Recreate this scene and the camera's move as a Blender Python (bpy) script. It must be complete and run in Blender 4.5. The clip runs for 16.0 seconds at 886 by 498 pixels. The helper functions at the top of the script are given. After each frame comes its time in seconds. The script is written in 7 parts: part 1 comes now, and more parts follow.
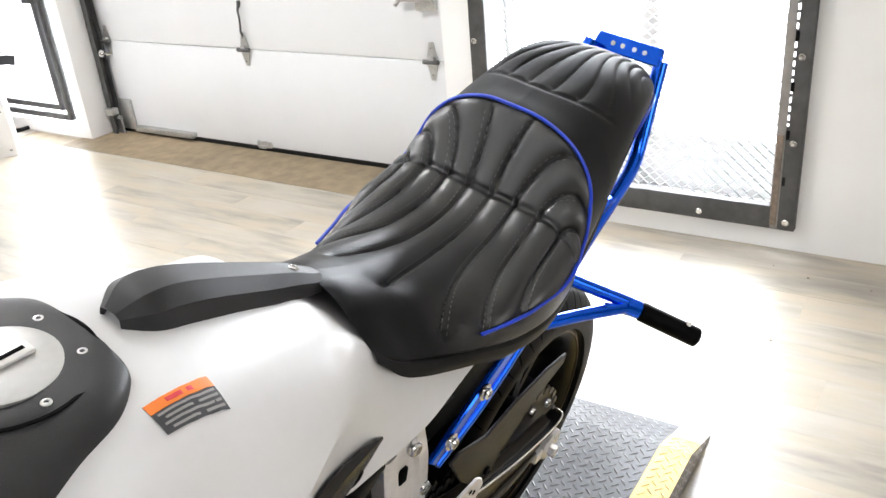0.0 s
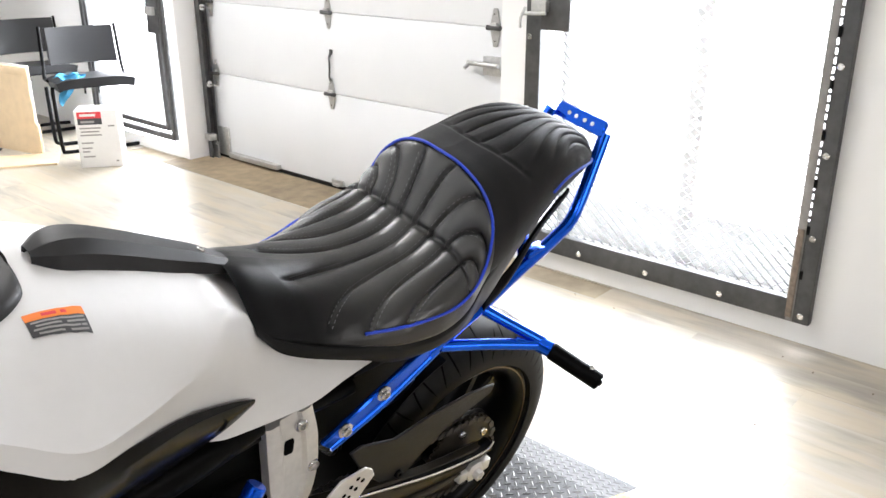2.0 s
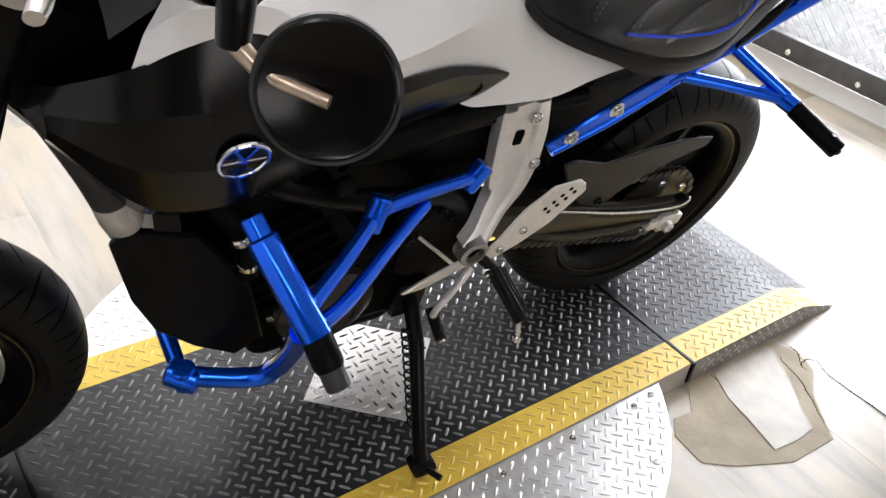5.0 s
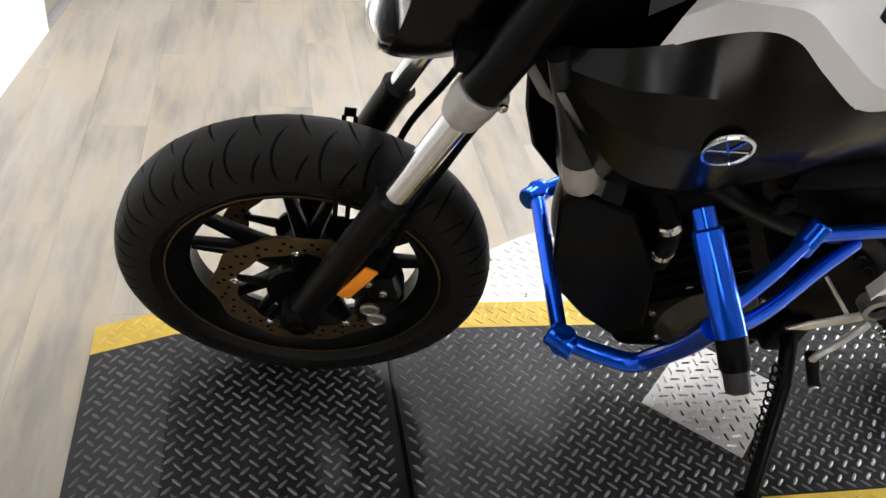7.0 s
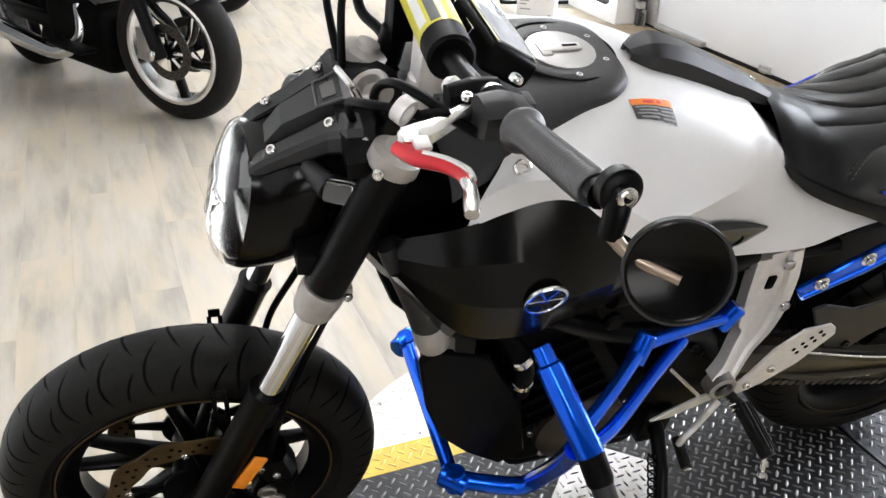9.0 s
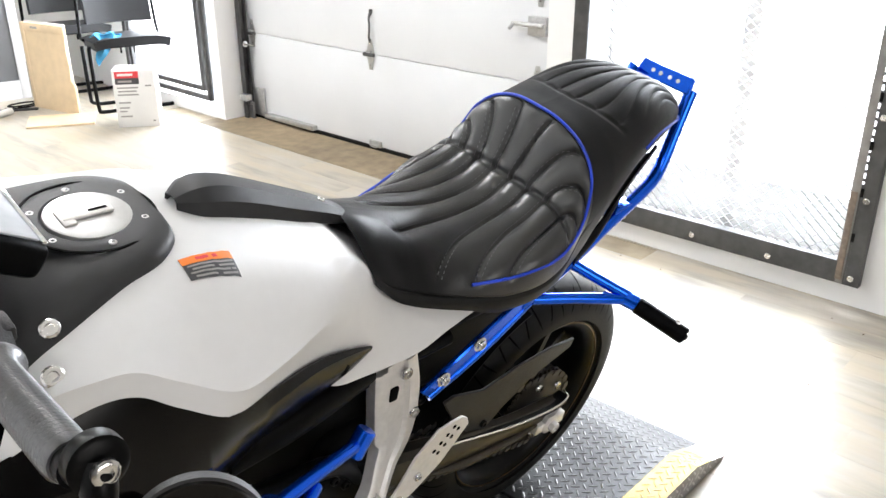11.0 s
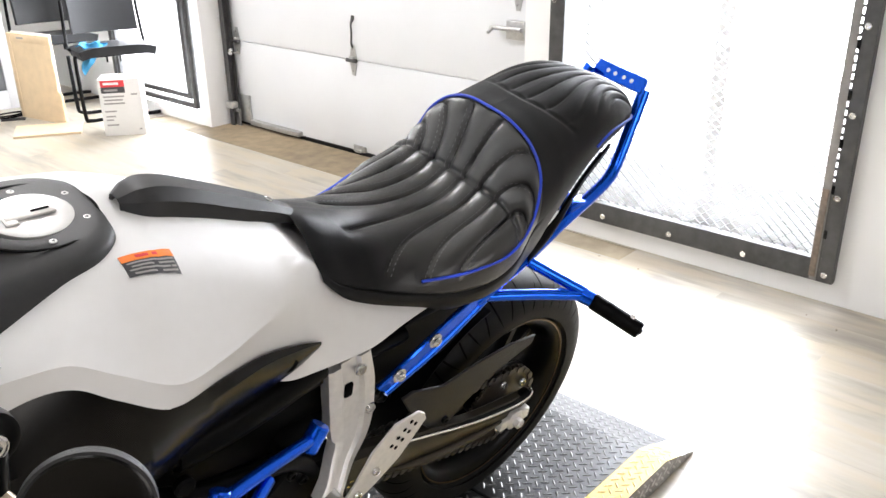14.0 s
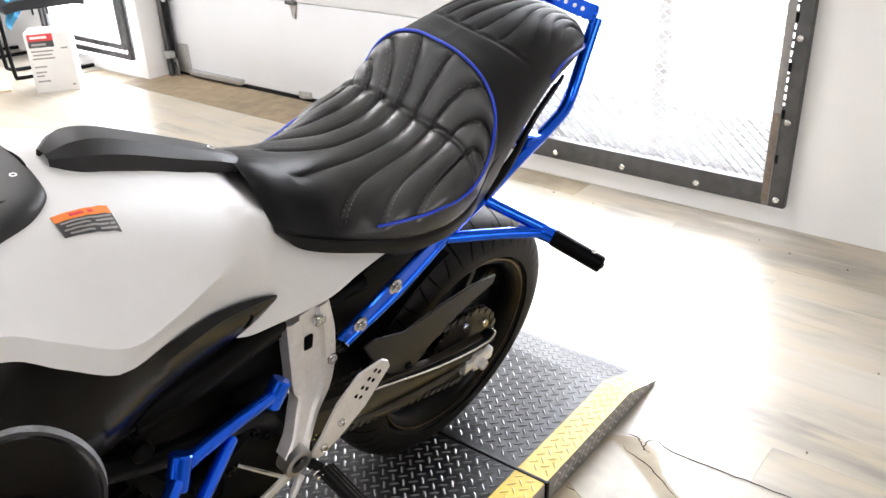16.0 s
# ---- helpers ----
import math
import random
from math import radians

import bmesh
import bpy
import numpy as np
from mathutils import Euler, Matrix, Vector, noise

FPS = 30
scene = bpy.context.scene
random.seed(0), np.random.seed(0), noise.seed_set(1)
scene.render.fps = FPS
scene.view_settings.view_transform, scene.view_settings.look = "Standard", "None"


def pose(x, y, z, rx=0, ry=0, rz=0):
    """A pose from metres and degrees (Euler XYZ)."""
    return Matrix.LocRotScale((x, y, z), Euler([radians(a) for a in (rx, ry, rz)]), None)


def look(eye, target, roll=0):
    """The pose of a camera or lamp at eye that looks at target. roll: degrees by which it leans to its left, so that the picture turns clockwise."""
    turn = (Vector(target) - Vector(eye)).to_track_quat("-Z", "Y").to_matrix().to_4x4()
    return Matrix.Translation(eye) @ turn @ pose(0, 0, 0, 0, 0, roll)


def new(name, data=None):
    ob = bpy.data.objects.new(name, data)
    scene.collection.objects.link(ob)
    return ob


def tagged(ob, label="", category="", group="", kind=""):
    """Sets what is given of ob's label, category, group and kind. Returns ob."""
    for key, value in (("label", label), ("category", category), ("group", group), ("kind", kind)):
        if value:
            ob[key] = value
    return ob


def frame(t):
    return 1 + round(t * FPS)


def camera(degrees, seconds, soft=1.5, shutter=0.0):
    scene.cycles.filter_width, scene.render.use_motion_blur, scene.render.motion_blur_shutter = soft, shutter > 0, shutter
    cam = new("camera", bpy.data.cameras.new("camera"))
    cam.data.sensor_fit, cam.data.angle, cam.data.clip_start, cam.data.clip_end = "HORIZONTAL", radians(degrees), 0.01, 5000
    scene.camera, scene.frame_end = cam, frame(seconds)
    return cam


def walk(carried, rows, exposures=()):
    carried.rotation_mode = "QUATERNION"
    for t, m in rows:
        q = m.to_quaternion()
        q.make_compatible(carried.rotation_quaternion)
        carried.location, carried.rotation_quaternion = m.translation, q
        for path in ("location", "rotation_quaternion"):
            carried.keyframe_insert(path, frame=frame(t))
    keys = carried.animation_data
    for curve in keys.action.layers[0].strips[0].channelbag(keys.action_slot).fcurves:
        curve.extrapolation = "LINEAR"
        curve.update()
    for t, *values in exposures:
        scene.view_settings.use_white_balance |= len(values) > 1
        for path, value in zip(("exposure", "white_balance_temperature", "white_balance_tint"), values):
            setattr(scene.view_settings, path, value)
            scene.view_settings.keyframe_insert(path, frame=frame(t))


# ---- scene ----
cam = camera(55.3, 16.0)
PATH = [
    (0, (1.043, 0.893, 1.336), (-0.279, -0.336, 0.475), -5.1),
    (0.5, (0.987, 0.975, 1.324), (-0.361, -0.271, 0.529), -5.9),
    (1, (1.089, 1.133, 1.364), (-0.281, -0.159, 0.688), -6.0),
    (1.5, (1.064, 1.222, 1.372), (-0.25, -0.134, 0.714), -2.7),
    (2, (0.98, 1.234, 1.342), (-0.214, -0.203, 0.628), -0.1),
    (2.5, (0.978, 1.228, 1.291), (-0.195, -0.156, 0.449), 0.8),
    (3, (0.989, 1.23, 1.256), (-0.166, -0.104, 0.314), 2.7),
    (3.2, (0.988, 1.234, 1.248), (-0.157, -0.088, 0.277), 2.9),
    (3.5, (1.016, 1.2, 1.244), (-0.132, -0.082, 0.225), 3.5),
    (4, (1.04, 1.197, 1.228), (-0.033, -0.102, 0.15), 4.7),
    (4.5, (1.08, 1.19, 1.213), (0.112, -0.15, 0.086), 6.2),
    (5, (1.128, 1.18, 1.199), (0.291, -0.215, 0.035), 7.8),
    (5.3, (1.136, 1.207, 1.185), (0.419, -0.249, 0.016), 8.3),
    (5.5, (1.156, 1.203, 1.18), (0.501, -0.277, 0.005), 8.8),
    (6, (1.209, 1.2, 1.173), (0.722, -0.33, -0.02), 9.1),
    (6.5, (1.26, 1.204, 1.168), (0.933, -0.357, -0.038), 9.0),
    (7, (1.303, 1.214, 1.171), (1.118, -0.373, -0.032), 9.3),
    (7.5, (1.34, 1.231, 1.172), (1.284, -0.371, -0.024), 9.0),
    (8, (1.356, 1.255, 1.202), (1.342, -0.382, 0.053), 7.8),
    (8.5, (1.327, 1.273, 1.261), (1.088, -0.422, 0.228), 5.4),
    (9, (1.27, 1.26, 1.3), (0.838, -0.437, 0.333), 1.8),
    (9.5, (1.212, 1.233, 1.315), (0.622, -0.446, 0.403), 0.7),
    (10, (1.139, 1.197, 1.326), (0.269, -0.388, 0.471), -0.3),
    (10.2, (1.112, 1.188, 1.325), (0.13, -0.353, 0.512), -0.3),
    (10.5, (1.12, 1.155, 1.332), (0.036, -0.318, 0.523), -0.1),
    (11, (1.106, 1.168, 1.334), (-0.045, -0.263, 0.543), 0.0),
    (11.5, (1.1, 1.186, 1.338), (-0.079, -0.226, 0.552), 0.2),
    (12, (1.097, 1.203, 1.34), (-0.095, -0.196, 0.55), 0.1),
    (12.3, (1.071, 1.246, 1.334), (-0.097, -0.173, 0.544), -0.6),
    (12.5, (1.069, 1.247, 1.332), (-0.102, -0.163, 0.531), -0.7),
    (13, (1.068, 1.245, 1.333), (-0.104, -0.172, 0.546), -0.5),
    (13.5, (1.076, 1.245, 1.334), (-0.082, -0.189, 0.558), 0.0),
    (14, (1.069, 1.239, 1.334), (-0.089, -0.193, 0.555), -0.7),
    (14.5, (1.058, 1.22, 1.319), (-0.104, -0.173, 0.477), -2.0),
    (15, (1.093, 1.204, 1.321), (-0.061, -0.197, 0.479), -0.4),
    (15.5, (1.142, 1.207, 1.335), (-0.117, -0.117, 0.522), 0.0),
    (16, (1.048, 1.206, 1.314), (-0.153, -0.114, 0.412), -2.3),
]
# seconds, stops, white balance, tint
EXPOSURES = [(0.0, 0.0, 6300, 12), (3.2, 0.0, 6320, 13), (5.5, -0.30, 6330, 14), (7.5, -0.36, 6330, 13), (8.5, -0.22, 6230, 13), (9.5, -0.05, 6180, 11), (12.5, 0.03, 6320, 12), (16.0, 0.03, 6340, 14)]
walk(cam, [(t, look(eye, target, roll)) for t, eye, target, roll in PATH], EXPOSURES)

# ------------------------------------------------------------------ light
world = bpy.data.worlds.new("world")
scene.world = world
world.use_nodes = True
wn = world.node_tree
sky = wn.nodes.new("ShaderNodeTexSky")
sky.sky_type, sky.sun_disc = "NISHITA", False
sky.sun_elevation, sky.sun_rotation = radians(50), radians(250)
wn.nodes["Background"].inputs["Strength"].default_value = 0.15
wn.links.new(sky.outputs[0], wn.nodes["Background"].inputs[0])
EXPOSURE = 0.0
scene.view_settings.exposure = EXPOSURE

ROOM_TURN = radians(8.8)
ROOM = Matrix.Rotation(ROOM_TURN, 4, "Z")
FLOOR = -0.065


def lamp(name, kind, energy, m, size=(1, 1), colour=(1, 1, 1)):
    data = bpy.data.lights.new(name, kind)
    data.energy, data.color = energy, colour
    if kind == "AREA":
        data.shape, data.size, data.size_y = "RECTANGLE", size[0], size[1]
    ob = new(name, data)
    ob.matrix_world = m
    return ob


sun = lamp("sun", "SUN", 2.5, ROOM @ pose(-6, -3, 6, 0, -38, -20))
sun.data.angle = radians(3)
# daylight in the three openings of the wall, facing into the room
DAY = (0.93, 0.97, 1.0)
lamp("daylight_mesh_door", "AREA", 160, ROOM @ pose(-2.04, -0.38, 1.05, 0, -90, 0), (2.0, 1.15), DAY)
lamp("daylight_far_door", "AREA", 110, ROOM @ pose(-2.04, -4.28, 1.05, 0, -90, 0), (2.0, 0.95), DAY)
CEILING = 3.0
# late warm daylight from the window in the west wall
lamp("daylight_west_window", "AREA", 38, ROOM @ pose(0.75, 4.22, 1.15, -90, 0, 0), (2.3, 1.1), (1.0, 0.93, 0.85))
STRIPS = [(0.0, -2.2, 58), (0.6, -4.4, 66), (2.4, 2.2, 14)]
for u, v, power in STRIPS:
    lamp("ceiling_tube_light", "AREA", power, ROOM @ pose(u, v, CEILING - 0.12), (0.25, 1.6), (1.0, 0.985, 0.96))

# ------------------------------------------------------------------ materials
MATS = {}


def mat(name, colour, rough=0.5, metal=0.0, coat=0.0, scale=40.0, vary=0.12, bump=0.0, bump_scale=200.0, rvary=0.1, spec=0.5, island=False, rnd=0.0):
    """A surface with variation of colour and gloss at two scales and a fine relief."""
    m = bpy.data.materials.new(name)
    m.use_nodes = True
    t, b = m.node_tree, m.node_tree.nodes["Principled BSDF"]
    n = t.nodes
    co = n.new("ShaderNodeTexCoord").outputs["Object"]
    big, small = n.new("ShaderNodeTexNoise"), n.new("ShaderNodeTexNoise")
    big.inputs["Scale"].default_value, small.inputs["Scale"].default_value = scale / 8, scale
    big.inputs["Detail"].default_value, small.inputs["Detail"].default_value = 4, 6
    for q in (big, small):
        t.links.new(co, q.inputs["Vector"])
    add = n.new("ShaderNodeMath")
    add.operation = "ADD"
    t.links.new(big.outputs[0], add.inputs[0])
    t.links.new(small.outputs[0], add.inputs[1])
    last = add.outputs[0]
    if rnd:
        info = n.new("ShaderNodeObjectInfo")
        mul = n.new("ShaderNodeMath")
        mul.operation, mul.inputs[1].default_value = "MULTIPLY_ADD", rnd
        t.links.new(info.outputs["Random"], mul.inputs[0])
        t.links.new(last, mul.inputs[2])
        last = mul.outputs[0]
    ramp = n.new("ShaderNodeMapRange")
    ramp.inputs["From Min"].default_value, ramp.inputs["From Max"].default_value = 0.6, 1.4 + rnd
    ramp.inputs["To Min"].default_value, ramp.inputs["To Max"].default_value = 1 - vary, 1 + vary
    t.links.new(last, ramp.inputs[0])
    mix = n.new("ShaderNodeVectorMath")
    mix.operation, mix.inputs[0].default_value = "SCALE", colour[:3]
    t.links.new(ramp.outputs[0], mix.inputs["Scale"])
    t.links.new(mix.outputs[0], b.inputs["Base Color"])
    rr = n.new("ShaderNodeMapRange")
    rr.inputs["From Min"].default_value, rr.inputs["From Max"].default_value = 0.3, 0.7
    rr.inputs["To Min"].default_value, rr.inputs["To Max"].default_value = rough * (1 - rvary), min(1, rough * (1 + rvary))
    t.links.new(big.outputs[0], rr.inputs[0])
    t.links.new(rr.outputs[0], b.inputs["Roughness"])
    b.inputs["Metallic"].default_value, b.inputs["Coat Weight"].default_value = metal, coat
    b.inputs["Coat Roughness"].default_value = 0.08
    b.inputs["Specular IOR Level"].default_value = spec
    if bump:
        fine = n.new("ShaderNodeTexNoise")
        fine.inputs["Scale"].default_value, fine.inputs["Detail"].default_value = bump_scale, 3
        t.links.new(co, fine.inputs["Vector"])
        bp = n.new("ShaderNodeBump")
        bp.inputs["Strength"].default_value, bp.inputs["Distance"].default_value = bump, 0.002
        t.links.new(fine.outputs[0], bp.inputs["Height"])
        t.links.new(bp.outputs[0], b.inputs["Normal"])
    MATS[name] = m
    return m


WHITE = mat("pearl_white_paint", (0.735, 0.73, 0.73), 0.46, 0.0, 0.06, 60, 0.02, 0.03, 900, spec=0.35)
BLACK = mat("black_plastic", (0.0018, 0.0018, 0.002), 0.42, 0, 0, 80, 0.25, 0.12, 700, spec=0.07)
GLOSSBLACK = mat("dark_gloss_plastic", (0.0018, 0.0015, 0.0013), 0.20, 0, 0, 30, 0.3, 0.03, 300, spec=0.22)
PALEGREY = mat("pale_grey_lamp_plastic", (0.52, 0.52, 0.52), 0.45, 0, 0, 60, 0.1)
SATIN = mat("satin_grey_plastic", (0.014, 0.014, 0.015), 0.48, 0, 0, 80, 0.2, 0.25, 900, spec=0.45)
PUCKGREY = mat("dark_grey_plastic", (0.09, 0.088, 0.085), 0.4, 0, 0, 60, 0.2, 0.1, 300)
CAPMETAL = mat("brushed_cap_metal", (0.58, 0.575, 0.57), 0.36, 0.85, 0, 90, 0.08, 0.05, 600)
GUARD = mat("dark_guard_plastic", (0.010, 0.010, 0.011), 0.45, 0, 0, 80, 0.2, 0.2, 900, spec=0.3)
RUBBER = mat("tyre_rubber", (0.0100, 0.0094, 0.0085), 0.55, 0, 0, 60, 0.3, 0.12, 300, spec=0.13)
GROOVE = mat("groove_rubber", (0.001, 0.001, 0.001), 0.9, 0, 0, 60, 0.2, spec=0.1)
GRIPRUBBER = mat("grip_rubber", (0.055, 0.055, 0.058), 0.33, 0, 0, 60, 0.3, 0.2, 500, spec=0.9)
BLACKMETAL = mat("black_painted_metal", (0.002, 0.002, 0.0022), 0.33, 0.0, 0, 50, 0.3, 0.06, 300, spec=0.12)
BLUE = mat("anodised_blue_metal", (0.001, 0.11, 0.84), 0.17, 0.78, 0.25, 30, 0.12, 0.02, 200)
ALU = mat("cast_aluminium", (0.72, 0.70, 0.68), 0.42, 0.5, 0, 90, 0.1, 0.1, 500)
STEEL = mat("bright_steel", (0.72, 0.71, 0.69), 0.22, 1.0, 0, 50, 0.1, 0.02, 300)
CHROME = mat("chrome", (0.8, 0.8, 0.8), 0.08, 1.0, 0, 40, 0.05)
GREYMETAL = mat("grey_machined_metal", (0.36, 0.345, 0.33), 0.36, 0.9, 0, 70, 0.15, 0.05, 300)
BRONZE = mat("bronze_metal", (0.17, 0.115, 0.055), 0.42, 0.85, 0, 60, 0.25, 0.05, 300)
ENGINE = mat("engine_black", (0.0009, 0.0009, 0.0008), 0.55, 0.0, 0, 60, 0.4, 0.2, 300, spec=0.06)
SWING = mat("dark_bronze_paint", (0.026, 0.021, 0.014), 0.36, 0.2, 0, 60, 0.2, 0.05, 400, spec=0.4)
CLAMPGREY = mat("grey_beige_cast_metal", (0.40, 0.375, 0.345), 0.4, 0.3, 0, 70, 0.15, 0.08, 300)
# base colour is pale to stand for bright reflections in the display glass
SCREEN = mat("reflection_pale_display", (0.52, 0.54, 0.57), 0.12, 0.0, 0.4, 20, 0.2)
BRASS = mat("pale_brass", (0.44, 0.35, 0.27), 0.34, 0.8, 0, 60, 0.2, 0.05, 300)
CHAINSTEEL = mat("oiled_chain_steel", (0.08, 0.075, 0.07), 0.42, 0.7, 0, 60, 0.3, 0.05, 300)
ORANGE = mat("orange_reflector", (0.95, 0.30, 0.015), 0.22, 0, 0.5, 300, 0.12)
RED = mat("red_anodised_metal", (0.62, 0.02, 0.03), 0.3, 0.5, 0.3, 50, 0.1)
BLUETRIM = mat("blue_piping", (0.01, 0.05, 0.55), 0.4, 0, 0, 90, 0.15)
THREAD = mat("grey_thread", (0.13, 0.13, 0.135), 0.7, 0, 0, 200, 0.2)
YELLOWLABEL = mat("yellow_label", (0.72, 0.66, 0.03), 0.35, 0, 0.3, 60, 0.1)
WHITELABEL = mat("white_label", (0.8, 0.8, 0.78), 0.4, 0, 0, 60, 0.04)
DARKLABEL = mat("dark_label", (0.05, 0.05, 0.055), 0.4, 0, 0, 60, 0.2)
GREYLABEL = mat("grey_print", (0.32, 0.31, 0.30), 0.5, 0, 0, 60, 0.1)
ORANGELABEL = mat("orange_print", (0.90, 0.23, 0.03), 0.45, 0, 0, 60, 0.05)
REDLABEL = mat("red_print", (0.70, 0.05, 0.06), 0.45, 0, 0, 60, 0.08)
WALLPAINT = mat("white_wall_paint", (0.84, 0.835, 0.825), 0.6, 0, 0, 3, 0.035, 0.15, 120)
DOORPAINT = mat("white_door_paint", (0.74, 0.75, 0.765), 0.42, 0, 0, 4, 0.03, 0.08, 200)
FRAMESTEEL = mat("worn_grey_steel", (0.085, 0.085, 0.085), 0.48, 0.5, 0, 25, 0.35, 0.15, 120)
STRIPSTEEL = mat("worn_strip_steel", (0.27, 0.26, 0.25), 0.5, 0.4, 0, 25, 0.3, 0.15, 120)
FRAMEGREY = mat("pale_grey_frame_paint", (0.66, 0.65, 0.64), 0.5, 0, 0, 6, 0.05, 0.05, 200)
GALV = mat("galvanised_steel", (0.52, 0.52, 0.51), 0.42, 0.85, 0, 60, 0.2, 0.1, 300)
RUST = mat("weathered_wood_strip", (0.20, 0.155, 0.12), 0.7, 0, 0, 60, 0.4, 0.3, 200)
CONCRETE = mat("worn_concrete", (0.265, 0.205, 0.13), 0.7, 0, 0, 14, 0.35, 0.4, 90)
VINYL = mat("torn_vinyl", (0.36, 0.32, 0.25), 0.45, 0, 0, 18, 0.25, 0.2, 120)
ADHESIVE = mat("bare_subfloor", (0.37, 0.31, 0.22), 0.75, 0, 0, 12, 0.3, 0.4, 90)
PLATE = mat("dark_tread_plate", (0.022, 0.022, 0.023), 0.46, 0.5, 0, 22, 0.45, 0.12, 160, 0.25)
TREAD = mat("worn_tread_tops", (0.15, 0.15, 0.147), 0.42, 0.8, 0, 30, 0.3, 0.05, 200)
PLATELIGHT = mat("bright_tread_plate", (0.60, 0.59, 0.575), 0.38, 0.75, 0, 22, 0.15, 0.08, 160, 0.2)
PLATEGREY = mat("worn_grey_tread_plate", (0.33, 0.325, 0.31), 0.45, 0.6, 0, 22, 0.3, 0.12, 160, 0.2)
YELLOW = mat("yellow_floor_paint", (0.68, 0.46, 0.045), 0.5, 0, 0, 24, 0.2, 0.1, 160)
YELLOWTREAD = mat("scuffed_yellow_tread", (0.72, 0.52, 0.12), 0.42, 0.1, 0, 40, 0.3, 0.1, 160)
PLYWOOD = mat("plywood", (0.70, 0.55, 0.36), 0.6, 0, 0, 14, 0.12, 0.1, 200)
CARD = mat("white_carton", (0.76, 0.75, 0.73), 0.6, 0, 0, 30, 0.03)
FABRIC = mat("black_vinyl_cloth", (0.006, 0.0063, 0.0075), 0.5, 0, 0, 60, 0.2, 0.2, 700)
BLUECLOTH = mat("blue_cloth", (0.05, 0.27, 0.47), 0.8, 0, 0, 40, 0.2, 0.4, 200)
BACKWALL = mat("grey_painted_wall", (0.42, 0.42, 0.42), 0.6, 0, 0, 5, 0.1, 0.2, 90)
GREYWALL = mat("dark_grey_wall", (0.16, 0.165, 0.17), 0.6, 0, 0, 5, 0.15, 0.2, 90)
OUTSIDE = mat("pale_concrete", (0.6, 0.59, 0.57), 0.8, 0, 0, 5, 0.1, 0.2, 60)
CABLE = mat("yellow_cable", (0.55, 0.52, 0.05), 0.5)
CEILPAINT = mat("ceiling_white", (0.8, 0.8, 0.78), 0.7, 0, 0, 3, 0.03)

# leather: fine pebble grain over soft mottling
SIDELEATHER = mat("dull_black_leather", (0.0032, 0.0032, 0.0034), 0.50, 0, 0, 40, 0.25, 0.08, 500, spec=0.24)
PILLION = mat("matt_black_leather", (0.0065, 0.0065, 0.0069), 0.60, 0, 0, 40, 0.25, 0.15, 620, spec=0.26)
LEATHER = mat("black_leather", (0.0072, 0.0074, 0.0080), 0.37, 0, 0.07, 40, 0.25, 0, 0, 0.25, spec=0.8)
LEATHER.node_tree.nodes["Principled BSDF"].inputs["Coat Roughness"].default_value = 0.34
_t = LEATHER.node_tree
_v, _b, _c = _t.nodes.new("ShaderNodeTexVoronoi"), _t.nodes.new("ShaderNodeBump"), _t.nodes.new("ShaderNodeTexCoord")
_v.inputs["Scale"].default_value = 620
_b.inputs["Strength"].default_value, _b.inputs["Distance"].default_value = 0.22, 0.001
_t.links.new(_c.outputs["Object"], _v.inputs["Vector"])
_t.links.new(_v.outputs[0], _b.inputs["Height"])
_t.links.new(_b.outputs[0], _t.nodes["Principled BSDF"].inputs["Normal"])
# specular level falls towards the nose, to hold the highlight off it
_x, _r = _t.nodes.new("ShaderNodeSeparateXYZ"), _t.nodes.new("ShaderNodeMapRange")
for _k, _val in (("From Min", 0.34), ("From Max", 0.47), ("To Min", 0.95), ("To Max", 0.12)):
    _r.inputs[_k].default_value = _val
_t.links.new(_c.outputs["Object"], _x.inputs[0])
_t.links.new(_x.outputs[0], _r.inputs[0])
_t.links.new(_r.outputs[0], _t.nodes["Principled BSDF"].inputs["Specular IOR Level"])


